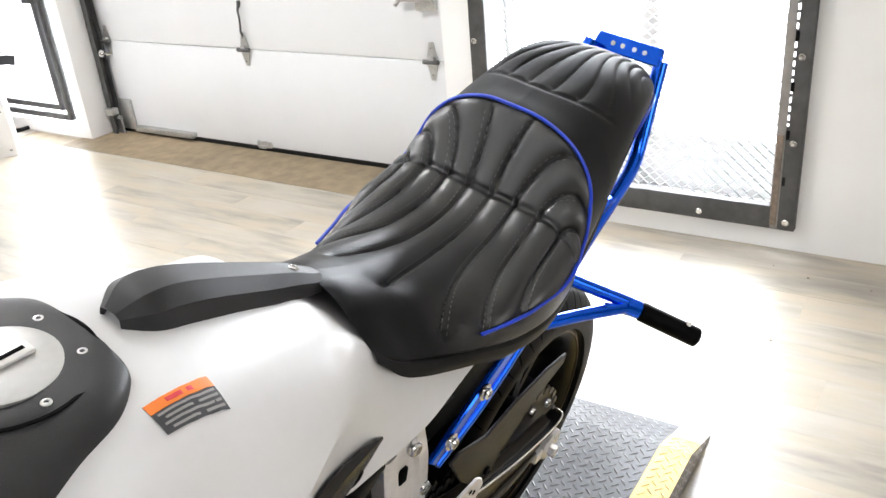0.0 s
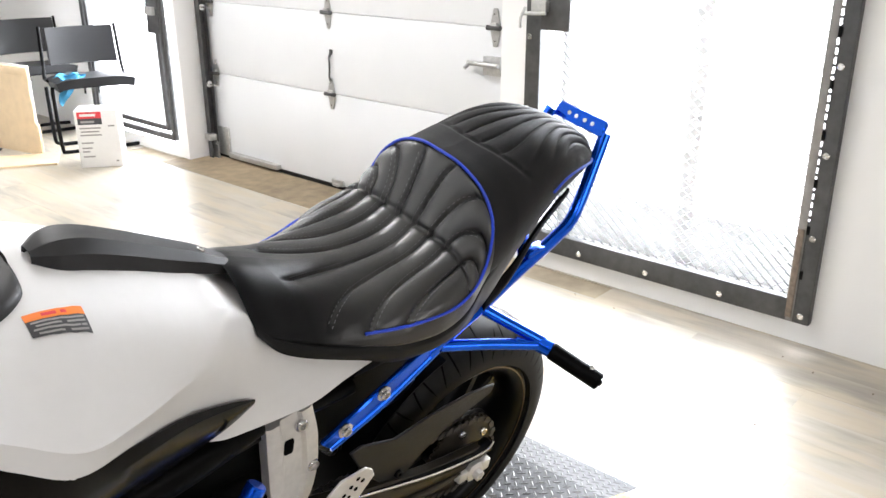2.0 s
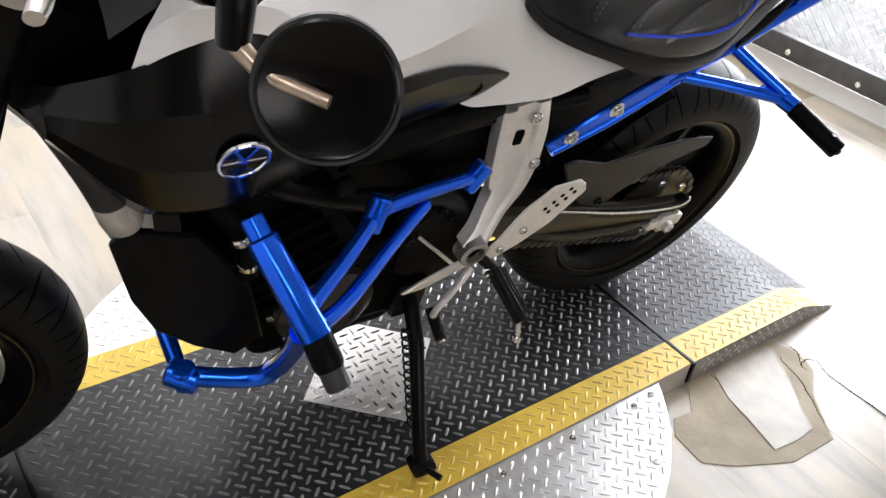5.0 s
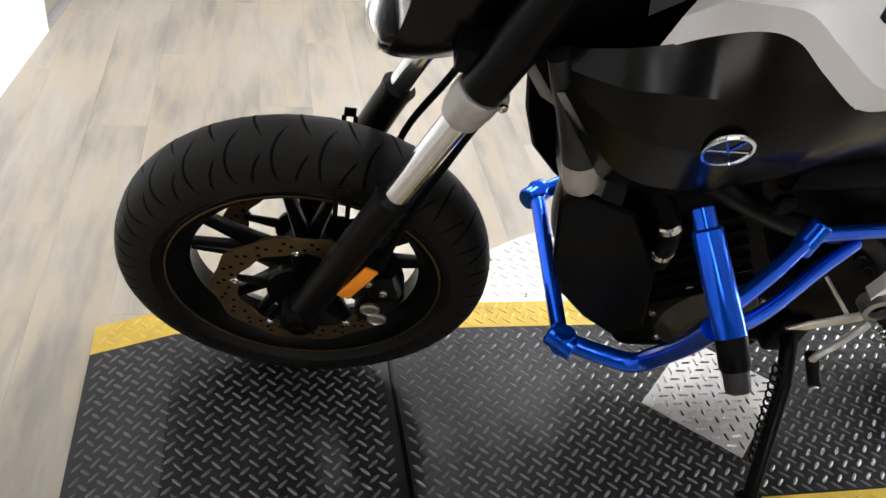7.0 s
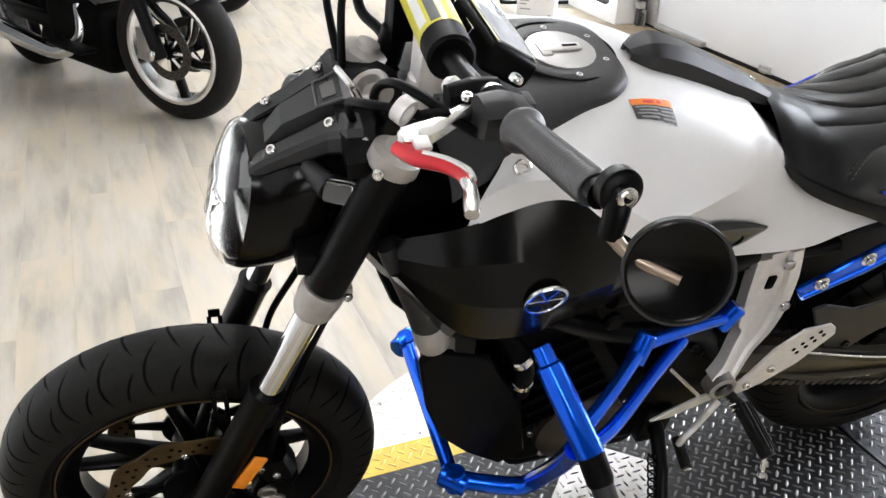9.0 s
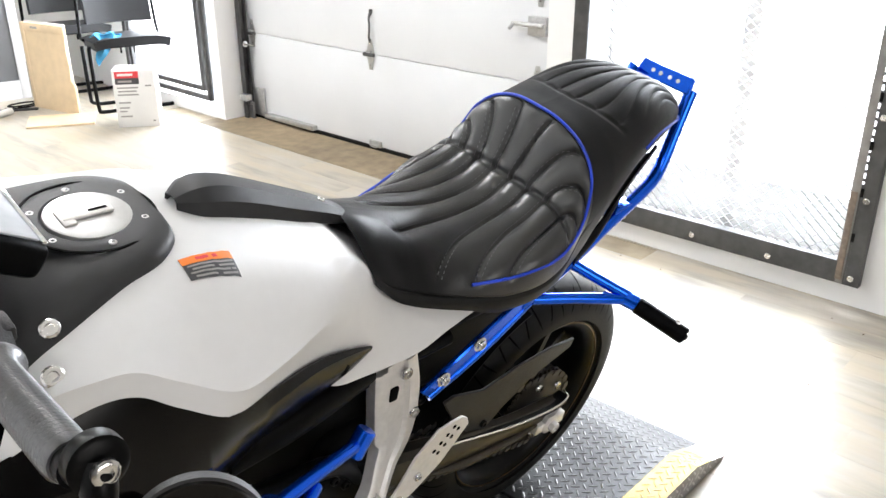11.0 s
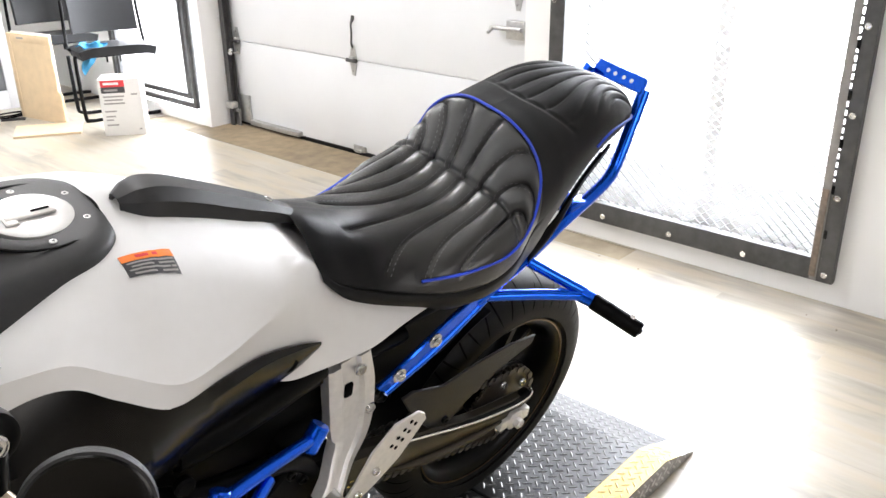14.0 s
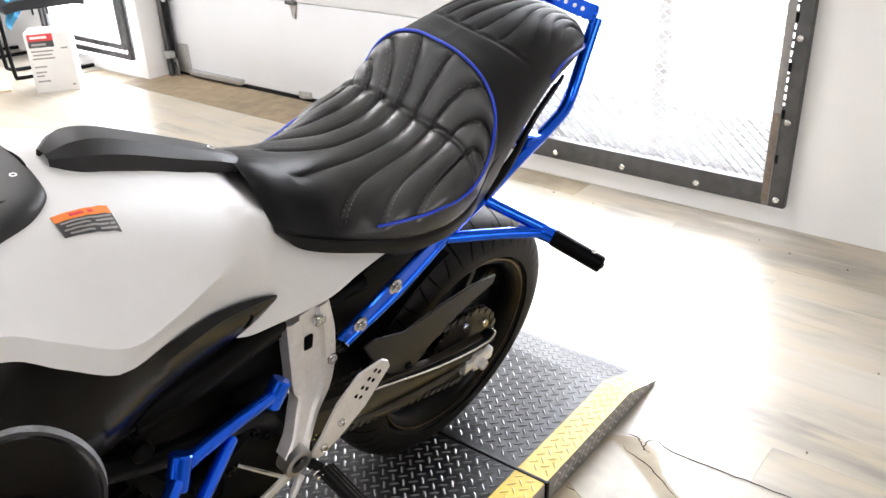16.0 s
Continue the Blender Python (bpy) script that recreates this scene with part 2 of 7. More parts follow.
def plank_material():
    """Greyed oak vinyl: long streaks along the plank, tone by plank."""
    m = bpy.data.materials.new("oak_vinyl_plank")
    m.use_nodes = True
    t, b = m.node_tree, m.node_tree.nodes["Principled BSDF"]
    n, k = t.nodes, t.links
    co, info = n.new("ShaderNodeTexCoord"), n.new("ShaderNodeObjectInfo")
    mp = n.new("ShaderNodeMapping")
    mp.inputs["Scale"].default_value = (20, 2.6, 1)
    off = n.new("ShaderNodeVectorMath")
    off.operation = "SCALE"
    off.inputs[0].default_value = (7, 31, 3)
    k.new(info.outputs["Random"], off.inputs["Scale"])
    k.new(off.outputs[0], mp.inputs["Location"])
    k.new(co.outputs["Object"], mp.inputs["Vector"])
    g = n.new("ShaderNodeTexNoise")
    g.inputs["Scale"].default_value, g.inputs["Detail"].default_value, g.inputs["Roughness"].default_value = 1.0, 7, 0.62
    k.new(mp.outputs[0], g.inputs["Vector"])
    mp2 = n.new("ShaderNodeMapping")
    mp2.inputs["Scale"].default_value = (11, 2.4, 1)
    k.new(off.outputs[0], mp2.inputs["Location"])
    k.new(co.outputs["Object"], mp2.inputs["Vector"])
    g2 = n.new("ShaderNodeTexNoise")
    g2.inputs["Scale"].default_value, g2.inputs["Detail"].default_value = 1.0, 3
    k.new(mp2.outputs[0], g2.inputs["Vector"])
    mx = n.new("ShaderNodeMath")
    mx.operation = "ADD"
    k.new(g.outputs[0], mx.inputs[0])
    k.new(g2.outputs[0], mx.inputs[1])
    rd = n.new("ShaderNodeMath")
    rd.operation, rd.inputs[1].default_value = "MULTIPLY_ADD", 0.28
    k.new(info.outputs["Random"], rd.inputs[0])
    k.new(mx.outputs[0], rd.inputs[2])
    ramp = n.new("ShaderNodeValToRGB")
    e = ramp.color_ramp.elements
    e[0].position, e[0].color = 0.40, (0.265, 0.243, 0.21, 1)
    e[1].position, e[1].color = 0.76, (0.475, 0.438, 0.375, 1)
    for p, c in ((0.51, (0.345, 0.314, 0.262, 1)), (0.60, (0.41, 0.374, 0.312, 1))):
        q = e.new(p)
        q.color = c
    sc = n.new("ShaderNodeMath")
    sc.operation, sc.inputs[1].default_value = "MULTIPLY", 0.52
    k.new(rd.outputs[0], sc.inputs[0])
    k.new(sc.outputs[0], ramp.inputs[0])
    # tan streaks over the grey
    mp3 = n.new("ShaderNodeMapping")
    mp3.inputs["Scale"].default_value = (12, 2.6, 1)
    off2 = n.new("ShaderNodeVectorMath")
    off2.operation = "SCALE"
    off2.inputs[0].default_value = (53, 17, 5)
    k.new(info.outputs["Random"], off2.inputs["Scale"])
    k.new(off2.outputs[0], mp3.inputs["Location"])
    k.new(co.outputs["Object"], mp3.inputs["Vector"])
    g3 = n.new("ShaderNodeTexNoise")
    g3.inputs["Scale"].default_value, g3.inputs["Detail"].default_value = 1.0, 4
    k.new(mp3.outputs[0], g3.inputs["Vector"])
    tan = n.new("ShaderNodeMapRange")
    tan.inputs["From Min"].default_value, tan.inputs["From Max"].default_value = 0.46, 0.60
    tan.inputs["To Max"].default_value = 0.72
    k.new(g3.outputs[0], tan.inputs[0])
    mixc = n.new("ShaderNodeMix")
    mixc.data_type = "RGBA"
    mixc.inputs[7].default_value = (0.47, 0.405, 0.30, 1)
    k.new(tan.outputs[0], mixc.inputs["Factor"])
    k.new(ramp.outputs[0], mixc.inputs[6])
    k.new(mixc.outputs[2], b.inputs["Base Color"])
    b.inputs["Roughness"].default_value = 0.36
    bp = n.new("ShaderNodeBump")
    bp.inputs["Strength"].default_value, bp.inputs["Distance"].default_value = 0.15, 0.001
    k.new(g.outputs[0], bp.inputs["Height"])
    k.new(bp.outputs[0], b.inputs["Normal"])
    return m


OAK = plank_material()


def glass_material(name, colour, rough, ior=1.45):
    m = bpy.data.materials.new(name)
    m.use_nodes = True
    b = m.node_tree.nodes["Principled BSDF"]
    b.inputs["Base Color"].default_value = (*colour, 1)
    b.inputs["Roughness"].default_value, b.inputs["Transmission Weight"].default_value = rough, 1.0
    b.inputs["IOR"].default_value = ior
    return m


GLASS = glass_material("clear_lens", (0.86, 0.87, 0.88), 0.12, 1.08)
SMOKE = glass_material("smoked_lens", (0.6, 0.6, 0.61), 0.08)
HAZE = bpy.data.materials.new("bright_daylight")
HAZE.use_nodes = True
HAZE.node_tree.nodes["Principled BSDF"].inputs["Emission Color"].default_value = (0.97, 0.985, 1, 1)
HAZE.node_tree.nodes["Principled BSDF"].inputs["Emission Strength"].default_value = 9
GLOW = bpy.data.materials.new("tube_light_glow")
GLOW.use_nodes = True
GLOW.node_tree.nodes["Principled BSDF"].inputs["Emission Color"].default_value = (1, 0.97, 0.92, 1)
GLOW.node_tree.nodes["Principled BSDF"].inputs["Emission Strength"].default_value = 8


# ------------------------------------------------------------------ mesh helpers
def mesh_of(name, verts, faces, material, smooth=True, angle=40):
    me = bpy.data.meshes.new(name)
    me.from_pydata([tuple(v) for v in verts], [], [tuple(f) for f in faces])
    me.materials.append(material)
    if smooth:
        me.shade_smooth()
        if angle:
            me.set_sharp_from_angle(angle=radians(angle))
    me.update()
    return me


def part(name, geo, material, parent=None, label="", smooth=True, angle=40, m=None):
    """Links geometry (verts, faces) or a bmesh as ONE mesh object, under a thing or a part if given."""
    if isinstance(geo, bmesh.types.BMesh):
        bmesh.ops.recalc_face_normals(geo, faces=geo.faces)
        me = bpy.data.meshes.new(name)
        geo.to_mesh(me)
        geo.free()
        me.materials.append(material)
        if smooth:
            me.shade_smooth()
            me.set_sharp_from_angle(angle=radians(angle))
    elif isinstance(geo, bpy.types.Mesh):
        me = geo
    else:
        me = mesh_of(name, geo[0], geo[1], material, smooth, angle)
    ob = new(name, me)
    if parent:
        ob.parent = parent
    if m is not None:
        ob.matrix_basis = m
    if label:
        tagged(ob, label)
    return ob


def thing(name, m, label, category, group="", kind=""):
    ob = new(name)
    ob.matrix_basis = m
    return tagged(ob, label, category, group, kind)


def join(*geos):
    verts, faces = [], []
    for v, f in geos:
        k = len(verts)
        verts += [tuple(p) for p in v]
        faces += [tuple(i + k for i in q) for q in f]
    return verts, faces


def moved(geo, m):
    return [m @ Vector(v) for v in geo[0]], geo[1]


def mirrored(geo):
    return [(v[0], -v[1], v[2]) for v in geo[0]], [tuple(reversed(f)) for f in geo[1]]


def box(x0, x1, y0, y1, z0, z1, bevel=0.0, seg=2):
    bm = bmesh.new()
    bmesh.ops.create_cube(bm, size=1)
    for v in bm.verts:
        v.co = (x0 + (v.co.x + 0.5) * (x1 - x0), y0 + (v.co.y + 0.5) * (y1 - y0), z0 + (v.co.z + 0.5) * (z1 - z0))
    if bevel:
        bmesh.ops.bevel(bm, geom=bm.edges[:], offset=bevel, segments=seg, affect="EDGES", profile=0.5)
    out = geo_of(bm)
    return out


def geo_of(bm):
    bm.verts.index_update()
    out = [tuple(v.co) for v in bm.verts], [tuple(v.index for v in f.verts) for f in bm.faces]
    bm.free()
    return out


def spline(pts, n):
    """Points along a Catmull-Rom curve, n to a span."""
    p = [np.array(q, float) for q in pts]
    p = [2 * p[0] - p[1]] + p + [2 * p[-1] - p[-2]]
    out = []
    for i in range(1, len(p) - 2):
        for k in range(n):
            t = k / n
            a, b, c, d = p[i - 1 : i + 3]
            out.append(0.5 * (2 * b + (c - a) * t + (2 * a - 5 * b + 4 * c - d) * t * t + (3 * b - a - 3 * c + d) * t**3))
    return np.array(out + [p[-2]])


def rings(sections, closed=True, caps=True):
    """Skin over rows of points of equal count."""
    n, m = len(sections[0]), len(sections)
    verts = [tuple(p) for s in sections for p in s]
    faces = []
    for i in range(m - 1):
        for j in range(n if closed else n - 1):
            k = (j + 1) % n
            faces.append((i * n + j, i * n + k, (i + 1) * n + k, (i + 1) * n + j))
    if caps and closed:
        faces.append(tuple(range(n - 1, -1, -1)))
        faces.append(tuple((m - 1) * n + j for j in range(n)))
    return verts, faces


def tube(pts, r, sides=16, smooth=0, flat=1.0):
    """A round bar along a line; r one radius or one for each point."""
    p = spline(pts, smooth) if smooth else np.array(pts, float)
    rad = np.interp(np.linspace(0, 1, len(p)), np.linspace(0, 1, len(r)), r) if isinstance(r, (list, tuple)) else [r] * len(p)
    d = np.gradient(p, axis=0)
    up = np.array([0, 0, 1.0])
    if abs(d[0] @ up) > 0.95 * np.linalg.norm(d[0]):
        up = np.array([0, 1.0, 0])
    secs = []
    for q, w, k in zip(p, d, rad):
        w = w / (np.linalg.norm(w) + 1e-9)
        a = np.cross(w, up)
        a /= np.linalg.norm(a) + 1e-9
        b = np.cross(a, w)
        up = b
        secs.append([q + k * (math.cos(t) * a + flat * math.sin(t) * b) for t in np.linspace(0, 2 * math.pi, sides, endpoint=False)])
    return rings(secs)


def rod(a, b, r, sides=16, bevel=0.15):
    """A straight bar with eased ends."""
    a, b = np.array(a, float), np.array(b, float)
    e = min(bevel * r / np.linalg.norm(b - a), 0.3)
    return tube([a, a + e * (b - a), b - e * (b - a), b], [r * 0.86, r, r, r * 0.86], sides)


def lathe(profile, centre, axis, n=64):
    """Turns (along, radius) pairs round an axis through a centre."""
    c, w = np.array(centre, float), np.array(axis, float)
    w /= np.linalg.norm(w)
    a = np.cross(w, (0, 0, 1.0) if abs(w[2]) < 0.9 else (1.0, 0, 0))
    a /= np.linalg.norm(a)
    b = np.cross(w, a)
    secs = [[c + s * w + r * (math.cos(t) * a + math.sin(t) * b) for t in np.linspace(0, 2 * math.pi, n, endpoint=False)] for s, r in profile]
    return rings(secs, caps=profile[0] != profile[-1])


def skin(stations, nu=6, nv=4, mirror=True):
    """A smooth skin over half sections, each a list of (x, y, z) from the centre outwards; mirrored in y."""
    s = np.array(stations, float)
    s = np.array([spline(row, nv) for row in s])
    s = np.array([spline(s[:, j], nu) for j in range(s.shape[1])]).transpose(1, 0, 2)
    if mirror:
        left = s[:, ::-1].copy()
        left[:, :, 1] *= -1
        s = np.concatenate([left[:, :-1], s], 1)
    return s


def shell(grid, thick):
    """A skin with thickness, pushed inwards."""
    m, n = grid.shape[:2]
    du, dv = np.gradient(grid, axis=0), np.gradient(grid, axis=1)
    nrm = np.cross(du, dv)
    nrm /= np.linalg.norm(nrm, axis=2, keepdims=True) + 1e-9
    if (nrm * (grid - grid.reshape(-1, 3).mean(0))).sum() < 0:
        nrm = -nrm
    inner = grid - thick * nrm
    v = [tuple(p) for p in grid.reshape(-1, 3)] + [tuple(p) for p in inner.reshape(-1, 3)]
    k, f = m * n, []
    for i in range(m - 1):
        for j in range(n - 1):
            a, b, c, d = i * n + j, i * n + j + 1, (i + 1) * n + j + 1, (i + 1) * n + j
            f += [(a, b, c, d), (k + d, k + c, k + b, k + a)]
    edge = [i * n for i in range(m)] + [(m - 1) * n + j for j in range(1, n)] + [i * n + n - 1 for i in range(m - 2, -1, -1)] + [j for j in range(n - 2, 0, -1)]
    for a, b in zip(edge, edge[1:] + edge[:1]):
        f.append((a, b, k + b, k + a))
    return v, f


def plate(outline, origin, ax, ay, thick, bevel=0.001):
    """A flat plate: a 2D outline in the plane of ax and ay, given thickness, with eased edges."""
    o, a, b = Vector(origin), Vector(ax).normalized(), Vector(ay).normalized()
    nrm = a.cross(b).normalized()
    bm = bmesh.new()
    f = bm.faces.new([bm.verts.new(o + x * a + y * b - 0.5 * thick * nrm) for x, y in outline])
    r = bmesh.ops.extrude_face_region(bm, geom=[f])
    for v in r["geom"]:
        if isinstance(v, bmesh.types.BMVert):
            v.co += thick * nrm
    if bevel:
        bmesh.ops.bevel(bm, geom=bm.edges[:], offset=bevel, segments=1, affect="EDGES")
    bmesh.ops.recalc_face_normals(bm, faces=bm.faces)
    return geo_of(bm)


def bolt(at, axis, r=0.006, h=0.006):
    """A socket-head bolt: rounded head with a hexagonal recess."""
    return join(lathe([(0, r), (h * 0.7, r), (h, r * 0.8), (h, r * 0.5), (h * 0.45, r * 0.48), (h * 0.45, 0.0002)], at, axis, 12))


def grid_geo(g):
    m, n = g.shape[:2]
    return [tuple(p) for p in g.reshape(-1, 3)], [(i * n + j, i * n + j + 1, (i + 1) * n + j + 1, (i + 1) * n + j) for i in range(m - 1) for j in range(n - 1)]


# ------------------------------------------------------------------ the room
WALL_U = -1.735          # inner face of the wall with the doors
OPENINGS = [(-4.80, -3.755, 2.15), (-3.66, -1.155, 2.55), (-1.00, 0.245, 2.15)]   # along the wall: from, to, height


def wall_with_openings():
    geos, v0 = [], -7.0
    t = 0.30
    for a, b, h in OPENINGS:
        base = FLOOR if h > 2.3 else FLOOR + 0.075
        geos.append(box(WALL_U - t, WALL_U, v0, a, FLOOR, CEILING))
        geos.append(box(WALL_U - t, WALL_U, a, b, h, CEILING))
        if base > FLOOR:
            geos.append(box(WALL_U - t, WALL_U, a, b, FLOOR, base))
        v0 = b
    geos.append(box(WALL_U - t, WALL_U, v0, 4.2, FLOOR, CEILING))
    return join(*geos)


wall_doors = part("wall_north", wall_with_openings(), WALLPAINT, smooth=False, m=ROOM)
tagged(wall_doors, "white painted wall with a garage door and mesh doors", "wall", kind="structure")
# south and west walls are unseen; dark grey keeps bounce off the bike's left
for nm, g, mt, lb in (("wall_south", box(4.6, 4.8, -7.0, 4.2, FLOOR, CEILING), GREYWALL, "unseen grey wall closing the showroom, kept dark to limit bounce light"), ("wall_west", join(box(WALL_U, -0.4, 4.2, 4.4, FLOOR, CEILING), box(1.9, 4.6, 4.2, 4.4, FLOOR, CEILING), box(-0.4, 1.9, 4.2, 4.4, FLOOR, 0.6), box(-0.4, 1.9, 4.2, 4.4, 1.7, CEILING)), GREYWALL, "unseen grey wall with a window, kept dark to limit bounce light"), ("wall_east", box(WALL_U - 0.3, 4.8, -7.2, -7.0, FLOOR, CEILING), WALLPAINT, "plain white painted wall closing the showroom")):
    tagged(part(nm, g, mt, smooth=False, m=ROOM), lb, "wall", kind="structure")
tagged(part("ceiling", box(WALL_U - 0.3, 4.8, -7.2, 4.4, CEILING, CEILING + 0.15), CEILPAINT, smooth=False, m=ROOM), "plain white showroom ceiling", "ceiling", kind="structure")
tagged(part("ground", box(-60, -2.04, -50, 50, FLOOR - 0.25, FLOOR - 0.02), OUTSIDE, smooth=False, m=ROOM), "pale concrete yard outside the doors", "ground", kind="structure")

tagged(part("backdrop", box(-6.2, -6.0, -16, 12, FLOOR - 0.02, 7), HAZE, smooth=False, m=ROOM), "plain bright daylight beyond the doors", "backdrop", kind="structure")

floor = tagged(part("floor", box(WALL_U - 0.3, 4.8, -7.2, 4.4, FLOOR - 0.2, FLOOR - 0.004), ADHESIVE, smooth=False, m=ROOM), "greyed oak vinyl plank floor, worn beside the lift", "floor", kind="structure")
threshold = part("threshold", box(-2.02, -1.585, -3.75, -1.155, FLOOR - 0.004, FLOOR + 0.0015), CONCRETE, m=ROOM, smooth=False)
tagged(threshold, "worn brown concrete strip before the garage door", "threshold", kind="structure")

# ---- white partition with a doorway on the front side of the lift
NOOK = pose(2.363, -1.37, 0, 0, 0, 2.85)
part_wall = part("wall_partition", join(box(0.0, 0.125, 0.0, 2.94, FLOOR, CEILING), box(-0.135, 0.315, -0.96, -0.78, FLOOR, CEILING), box(0.125, 1.365, -0.12, 0.0, FLOOR, CEILING)), WALLPAINT, smooth=False, m=NOOK)
tagged(part_wall, "white partition wall ending at a doorway", "wall", kind="structure")
tagged(part("wall_recess", box(0.315, 0.415, -0.96, 0.0, FLOOR, CEILING), GREYWALL, smooth=False, m=NOOK), "dark grey wall inside the doorway recess", "wall", kind="structure")
tagged(part("trim", box(0.0, 0.037, -0.78, -0.005, FLOOR, FLOOR + 0.006, 0.002), GREYLABEL, m=NOOK), "grey metal doorway threshold trim", "trim", kind="structure")
cable = part("wall_cable", tube([(0.295, -0.41, 1.2), (0.285, -0.46, 0.8), (0.245, -0.36, 0.4), (0.165, -0.21, 0.06), (0.145, -0.16, FLOOR + 0.004)], 0.005, 8, 5), CABLE, m=NOOK)
tagged(cable, "yellow cable hanging in the doorway recess", "cable")


# ---- garage door
def garage_door():
    d = thing("garage_door", ROOM, "white sectional garage door with steel hinges, closed", "garage door", kind="structure")
    joints = [FLOOR + 0.02, 0.477, 0.913, 1.36, 1.81, 2.26, 2.74]
    for a, b in zip(joints, joints[1:]):
        part("panel", box(-1.990, -1.935, -3.689, -1.033, a + 0.002, b - 0.002, 0.003), DOORPAINT, d)
    part("bottom_seal", box(-1.985, -1.927, -3.689, -1.033, FLOOR, FLOOR + 0.02, 0.004), RUBBER, d)
    for z in joints[1:4]:
        for v in (-3.565, -2.478, -1.342):
            h = part("hinge", join(plate([(-0.03, 0.005), (0.03, 0.005), (0.012, 0.085), (-0.012, 0.085)], (-1.931, v, z), (0, 1, 0), (0, 0, 1), 0.004),
                                   plate([(-0.03, -0.005), (0.03, -0.005), (0.012, -0.085), (-0.012, -0.085)], (-1.931, v, z), (0, 1, 0), (0, 0, 1), 0.004),
                                   box(-1.931, -1.911, v - 0.016, v + 0.016, z - 0.012, z + 0.022, 0.003)), GALV, d, "galvanised steel hinge")
            part("hinge_pin", rod((-1.917, v - 0.040, z), (-1.917, v + 0.040, z), 0.011, 12), FRAMESTEEL, h)
            for dz in (0.06, -0.06):
                part("screw", bolt((-1.929, v, z + dz), (1, 0, 0), 0.005, 0.005), STEEL, h)
    part("pull_handle", tube([(-1.935, -2.480, 0.545), (-1.915, -2.472, 0.570), (-1.900, -2.452, 0.600), (-1.897, -2.446, 0.640), (-1.908, -2.460, 0.675), (-1.930, -2.468, 0.700), (-1.932, -2.468, 0.718)], [0.008, 0.0055, 0.0055, 0.0055, 0.0055, 0.010, 0.010], 10, 5), FRAMESTEEL, d, "dark steel pull handle")
    part("slide_bolt", join(box(-1.935, -1.910, -1.396, -1.294, 0.700, 0.785, 0.004), rod((-1.900, -1.480, 0.748), (-1.900, -1.300, 0.748), 0.011, 10), rod((-1.900, -1.468, 0.748), (-1.865, -1.468, 0.728), 0.009, 8)), GALV, d, "steel slide bolt")
    part("bottom_bracket", join(box(-1.935, -1.920, -2.504, -2.408, FLOOR + 0.02, FLOOR + 0.055, 0.003), box(-1.935, -1.905, -2.480, -2.433, FLOOR + 0.02, FLOOR + 0.035, 0.003)), GALV, d)
    part("corner_bracket", join(box(-1.935, -1.920, -3.593, -3.485, FLOOR + 0.02, FLOOR + 0.20, 0.003), lathe([(0, 0.02), (0.02, 0.022), (0.03, 0.012)], (-1.920, -3.605, FLOOR + 0.09), (1, 0, 0), 14), box(-1.935, -1.895, -3.461, -2.98, FLOOR + 0.02, FLOOR + 0.05, 0.003)), GALV, d)
    return d


garage_door()
track = thing("door_track", ROOM, "grey steel vertical track beside the garage door", "door track", kind="structure")
part("rail", join(box(-1.915, -1.860, -3.627, -3.620, FLOOR, 2.6), box(-1.915, -1.909, -3.627, -3.587, FLOOR, 2.6), box(-1.866, -1.860, -3.627, -3.587, FLOOR, 2.6)), FRAMESTEEL, track, smooth=False)
part("bracket", join(box(-1.885, -1.890, -3.625, -3.554, FLOOR, FLOOR + 0.09, 0.004), box(-1.885, -1.835, -3.625, -3.560, FLOOR + 0.12, FLOOR + 0.16, 0.004)), GALV, track)
for z in (0.41, 0.88, 1.3):
    part("roller", join(lathe([(-0.012, 0.02), (0.012, 0.02)], (-1.885, -3.599, z), (0, 1, 0), 16), rod((-1.885, -3.611, z), (-1.885, -3.497, z), 0.005, 8)), STEEL, track)


